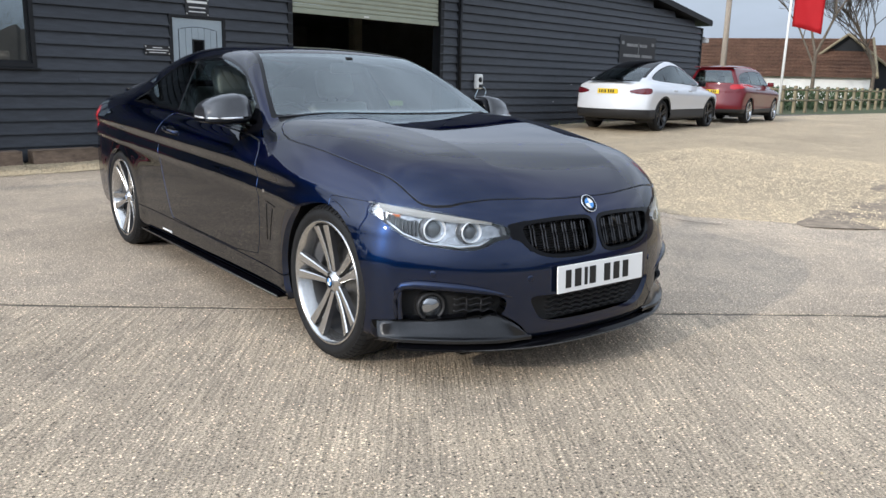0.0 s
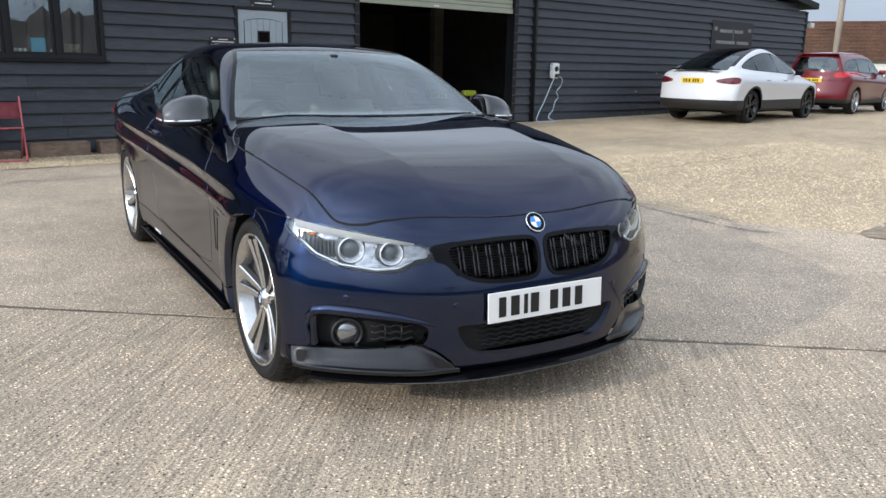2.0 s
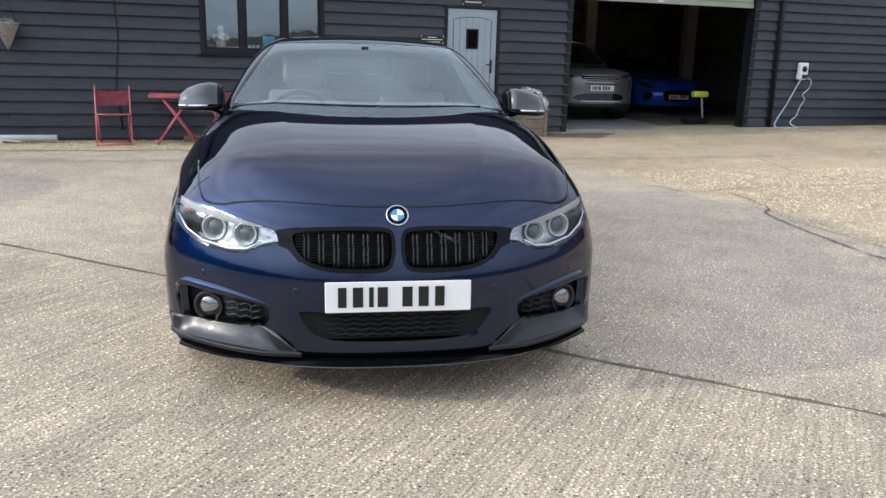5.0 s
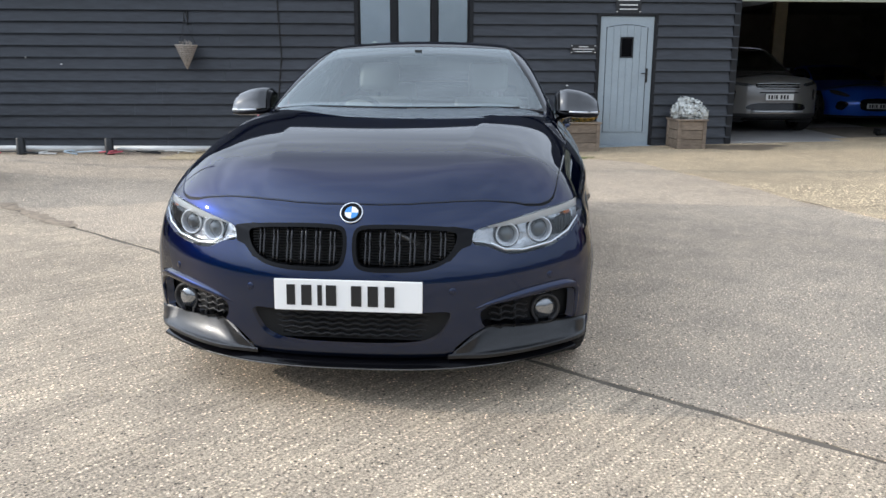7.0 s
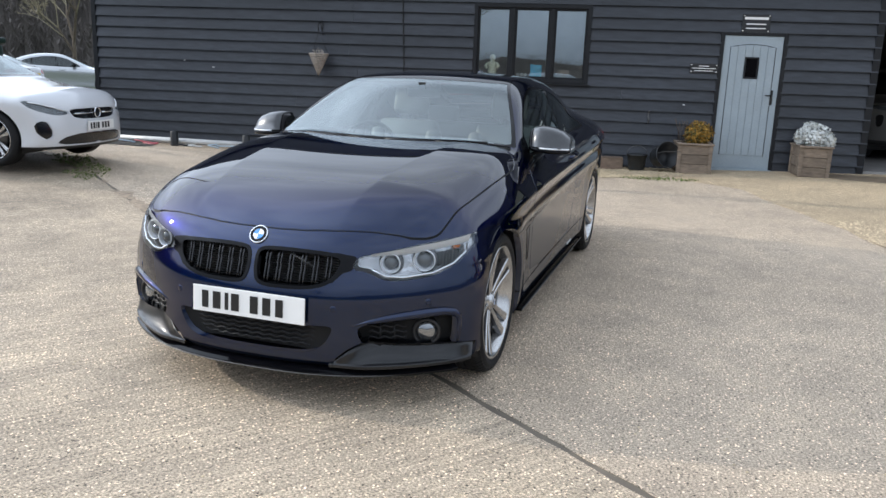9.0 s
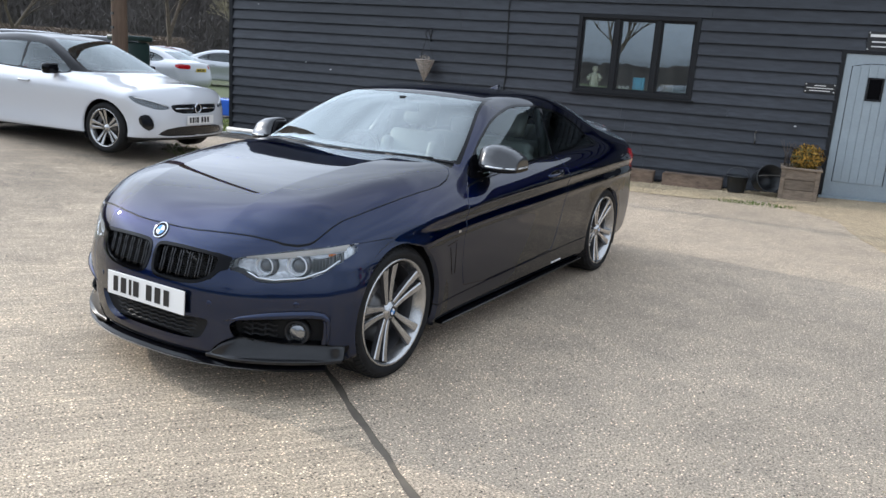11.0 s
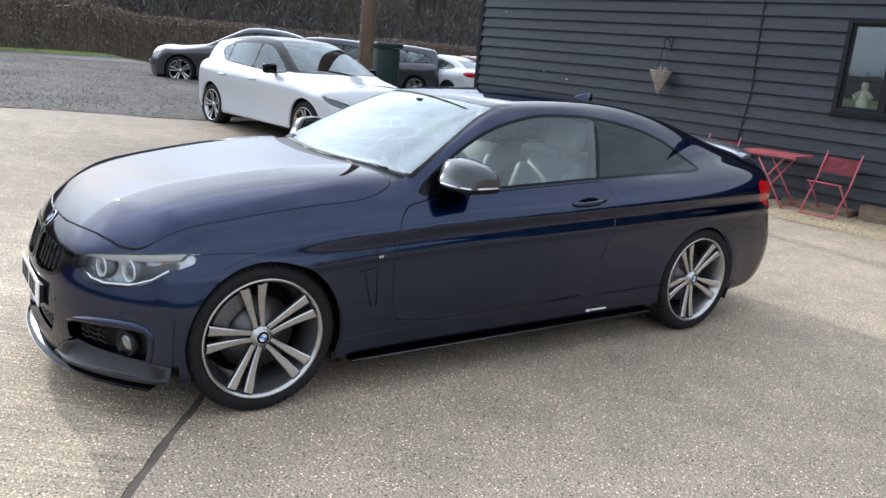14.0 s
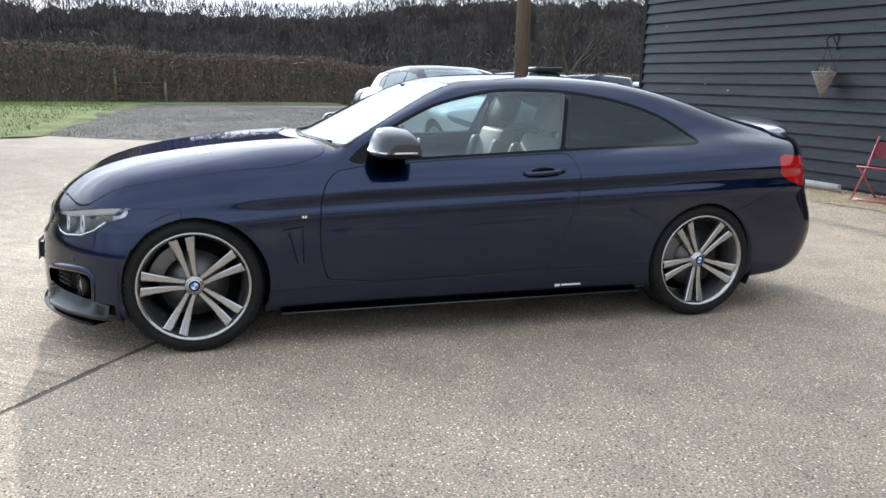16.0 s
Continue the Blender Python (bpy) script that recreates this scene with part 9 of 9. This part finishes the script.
def far_house(x, y, turn, length, depth, wall_h, roof_h, wall_mat, label, lights=0):
    g = thing("farm_building", label, "building", "farm buildings beyond the fence")
    m = pose(x, y, 0, 0, 0, turn)
    hl, hp = length / 2, depth / 2
    bm = boxes((-hl, hl, -hp, hp, -0.5, wall_h))
    bmesh.ops.transform(bm, matrix=m, verts=bm.verts)
    part("wall", bm, wall_mat, g)
    for s in (-1, 1):
        bm = bmesh.new()
        v = [bm.verts.new(p) for p in ((-hl, s * hp, wall_h), (-hl, -s * hp, wall_h), (-hl, 0, wall_h + roof_h))] if s > 0 else [bm.verts.new(p) for p in ((hl, hp, wall_h), (hl, -hp, wall_h), (hl, 0, wall_h + roof_h))]
        bm.faces.new(v)
        bmesh.ops.transform(bm, matrix=m, verts=bm.verts)
        part("gable", bm, wall_mat, g)
    for s in (-1, 1):
        bm = bmesh.new()
        o = 0.35
        v = [bm.verts.new(p) for p in ((-hl - o, s * (hp + o), wall_h - o * roof_h / hp), (hl + o, s * (hp + o), wall_h - o * roof_h / hp), (hl + o, 0, wall_h + roof_h + 0.02), (-hl - o, 0, wall_h + roof_h + 0.02))]
        bm.faces.new(v)
        bmesh.ops.solidify(bm, geom=bm.faces[:], thickness=0.14)
        bmesh.ops.recalc_face_normals(bm, faces=bm.faces)
        bmesh.ops.transform(bm, matrix=m, verts=bm.verts)
        part("roof_slope", bm, "roof_tile", g)
        for k in range(11):
            u = (k + 0.5) / 11
            bm = boxes((-hl - o, hl + o, -0.03, 0.03, 0, 0.035))
            bmesh.ops.transform(bm, matrix=m @ Matrix.Translation((0, s * (hp + o) * (1 - u), wall_h - o * roof_h / hp + u * (roof_h + o * roof_h / hp) + 0.05)), verts=bm.verts)
            part("tile_course", bm, "roof_tile", g)
    for k in range(lights):
        bm = boxes((-0.4, 0.4, -0.5, 0.5, 0, 0.06), bevel=0.01)
        tilt = math.atan2(roof_h, hp)
        bmesh.ops.transform(bm, matrix=m @ Matrix.Translation((-hl * 0.55 + 3.2 * k, -hp * 0.5, wall_h + roof_h * 0.5 + 0.06)) @ Euler((tilt, 0, 0)).to_matrix().to_4x4(), verts=bm.verts)
        part("rooflight", bm, "barn_white", g)
    for s in (-hl - 0.36, hl + 0.30):
        for sy in (-1, 1):
            bm = bmesh.new()
            tube(bm, [(s, sy * (hp + 0.35), wall_h - 0.2), (s, 0, wall_h + roof_h + 0.05)], 0.10, 6)
            bmesh.ops.transform(bm, matrix=m, verts=bm.verts)
            part("barge_board", bm, "fence_wood", g)


def flag_pole():
    g = thing("flagpole", "white flagpole with red banner at yard's edge", "flagpole")
    x, y = 26.9, 12.25
    z = float(ground_z(x, y))
    bm = bmesh.new()
    tube(bm, [(x, y, z), (x + 0.07, y, z + 3.0), (x + 0.15, y, z + 7.5)], 0.055, 12, True, 0.04)
    part("pole", bm, "plastic_white", g)
    bm = bmesh.new()
    rows = []
    n, k = 10, 14
    a = Vector((0.47, -0.88, 0)).normalized()
    for i in range(n + 1):
        u = i / n
        row = []
        for j in range(k + 1):
            w = j / k
            p = Vector((x + 0.13, y, z + 3.12 + 3.0 * w)) + a * (0.10 + 1.05 * u) + Vector((a.y, -a.x, 0)) * 0.05 * math.sin(u * 7 + w * 4)
            p.z -= 0.10 * u * u - 0.20 * (1 - u)
            row.append(bm.verts.new(p))
        rows.append(row)
    for p, q in zip(rows, rows[1:]):
        for j in range(k):
            bm.faces.new((p[j], q[j], q[j + 1], p[j + 1])).smooth = True
    bmesh.ops.solidify(bm, geom=bm.faces[:], thickness=0.006)
    flag = part("banner", bm, "flag_red", g, "red cloth banner")
    for j, (w0, w1) in enumerate(((0.30, 0.62),)):
        bm = bmesh.new()
        vs = []
        for i in range(5):
            w = w0 + (w1 - w0) * i / 4
            for u in (0.38, 0.55):
                p = Vector((x + 0.13, y, z + 4.15 + 3.0 * w)) + a * (0.10 + 1.05 * u) + Vector((a.y, -a.x, 0)) * (0.05 * math.sin(u * 7 + w * 4) + 0.012)
                p.z -= 0.10 * u * u - 0.20 * (1 - u)
                vs.append(bm.verts.new(p))
        for i in range(4):
            bm.faces.new((vs[2 * i], vs[2 * i + 1], vs[2 * i + 3], vs[2 * i + 2]))
        bmesh.ops.solidify(bm, geom=bm.faces[:], thickness=0.004)
        part("text_bar", bm, "sign_white", flag)


hedge()
woodland()
south_wood()
bare_tree((-4.6, -62.0), 13.0, 27, "tall bare tree standing across the yard", 6, 0.24, 0.6)
pole(-8.62, 4.20, 8.0, 0.13, "brown wooden utility pole standing beside parked cars")
ang = radians(33.06)
pole(-2.44 + 40 * math.cos(ang), -4.23 + 40 * math.sin(ang), 9.0, 0.14, "pale wooden utility pole beyond the parked cars")
ang = radians(27.4)
bare_tree((-2.44 + 52 * math.cos(ang), -4.23 + 52 * math.sin(ang)), 11.5, 5, "bare pale-barked tree beyond the paddock fence", 7, 0.13, 0.60)
ang = radians(24.0)
bare_tree((-2.44 + 58 * math.cos(ang), -4.23 + 58 * math.sin(ang)), 9.5, 9, "bare tree beyond the farm lane", 7, 0.14, 0.6)
bare_tree((-34.0, 17.5), 6.5, 12, "small bare tree growing behind the hedge", 6, 0.12, 0.6)
bare_tree((-28.0, 21.5), 7.5, 15, "bare tree standing behind the car park", 6, 0.15, 0.65)
bare_tree((-30.5, 29.5), 8.0, 33, "pale-twigged bare tree growing beyond the hedge", 7, 0.12, 0.75, "pale_twig")
fence()
flag_pole()
for az, dist, turn, ln, dp, wh, rh, mat, lab, lt in ((30.6, 66, 122, 14, 7.5, 2.3, 2.6, "barn_white", "long farm building with clay tiled roof", 3), (26.0, 70, 30, 10, 7.0, 2.2, 2.9, "black_wood", "dark boarded farm building with tiled roof", 1), (23.0, 78, 118, 16, 7.5, 2.4, 2.6, "black_wood", "low farm building with brown tiled roof", 2)):
    a = radians(az)
    far_house(-2.44 + dist * math.cos(a), -4.23 + dist * math.sin(a), turn, ln, dp, wh, rh, mat, lab, lt)
rng_h = np.random.default_rng(5)
n = 5000
u = rng_h.uniform(0, 1, n)
p = np.stack([29.5 + 36 * u, 15.0 + 7.0 * u + rng_h.normal(0, 0.35, n), 0.2 + rng_h.uniform(0, 1.05, n)], 1)
vv, ff = sprays(rng_h, p, rng_h.uniform(0.10, 0.22, n), 0.5)
quads("evergreen_hedge", [tuple(x) for x in vv], ff, "evergreen", "low evergreen hedge growing behind the fence", "hedge")
# odds and ends on the chippings
g = thing("storage_tank", "dark green plastic tank standing beside utility pole", "tank")
part("body", boxes((-9.64, -9.14, 4.74, 5.24, 0.20, 1.52), bevel=0.06), "tank_green", g, "", True)
part("lid", boxes((-9.67, -9.11, 4.71, 5.27, 1.525, 1.62), bevel=0.03), "tank_green", g, "", True)
g = thing("crate", "bright blue plastic crate standing on the grass", "crate")
part("body", boxes((-11.2, -10.6, 8.6, 9.2, 0.0, 0.38), bevel=0.03), "blue", g)
g = thing("field_gate", "small grey metal gate standing before the hedge", "gate")
for y0 in (-4.35, -2.55):
    bm = bmesh.new()
    tube(bm, [(-28.2, y0, 0.2), (-28.2, y0, 1.55 if y0 < -3 else 1.05)], 0.05, 8)
    part("post", bm, "fence_wood", g)
for h in (0.35, 0.60, 0.85, 1.02):
    bm = bmesh.new()
    tube(bm, [(-28.2, -4.3, h), (-28.2, -2.6, h)], 0.02, 6)
    part("rail", bm, "disc", g)
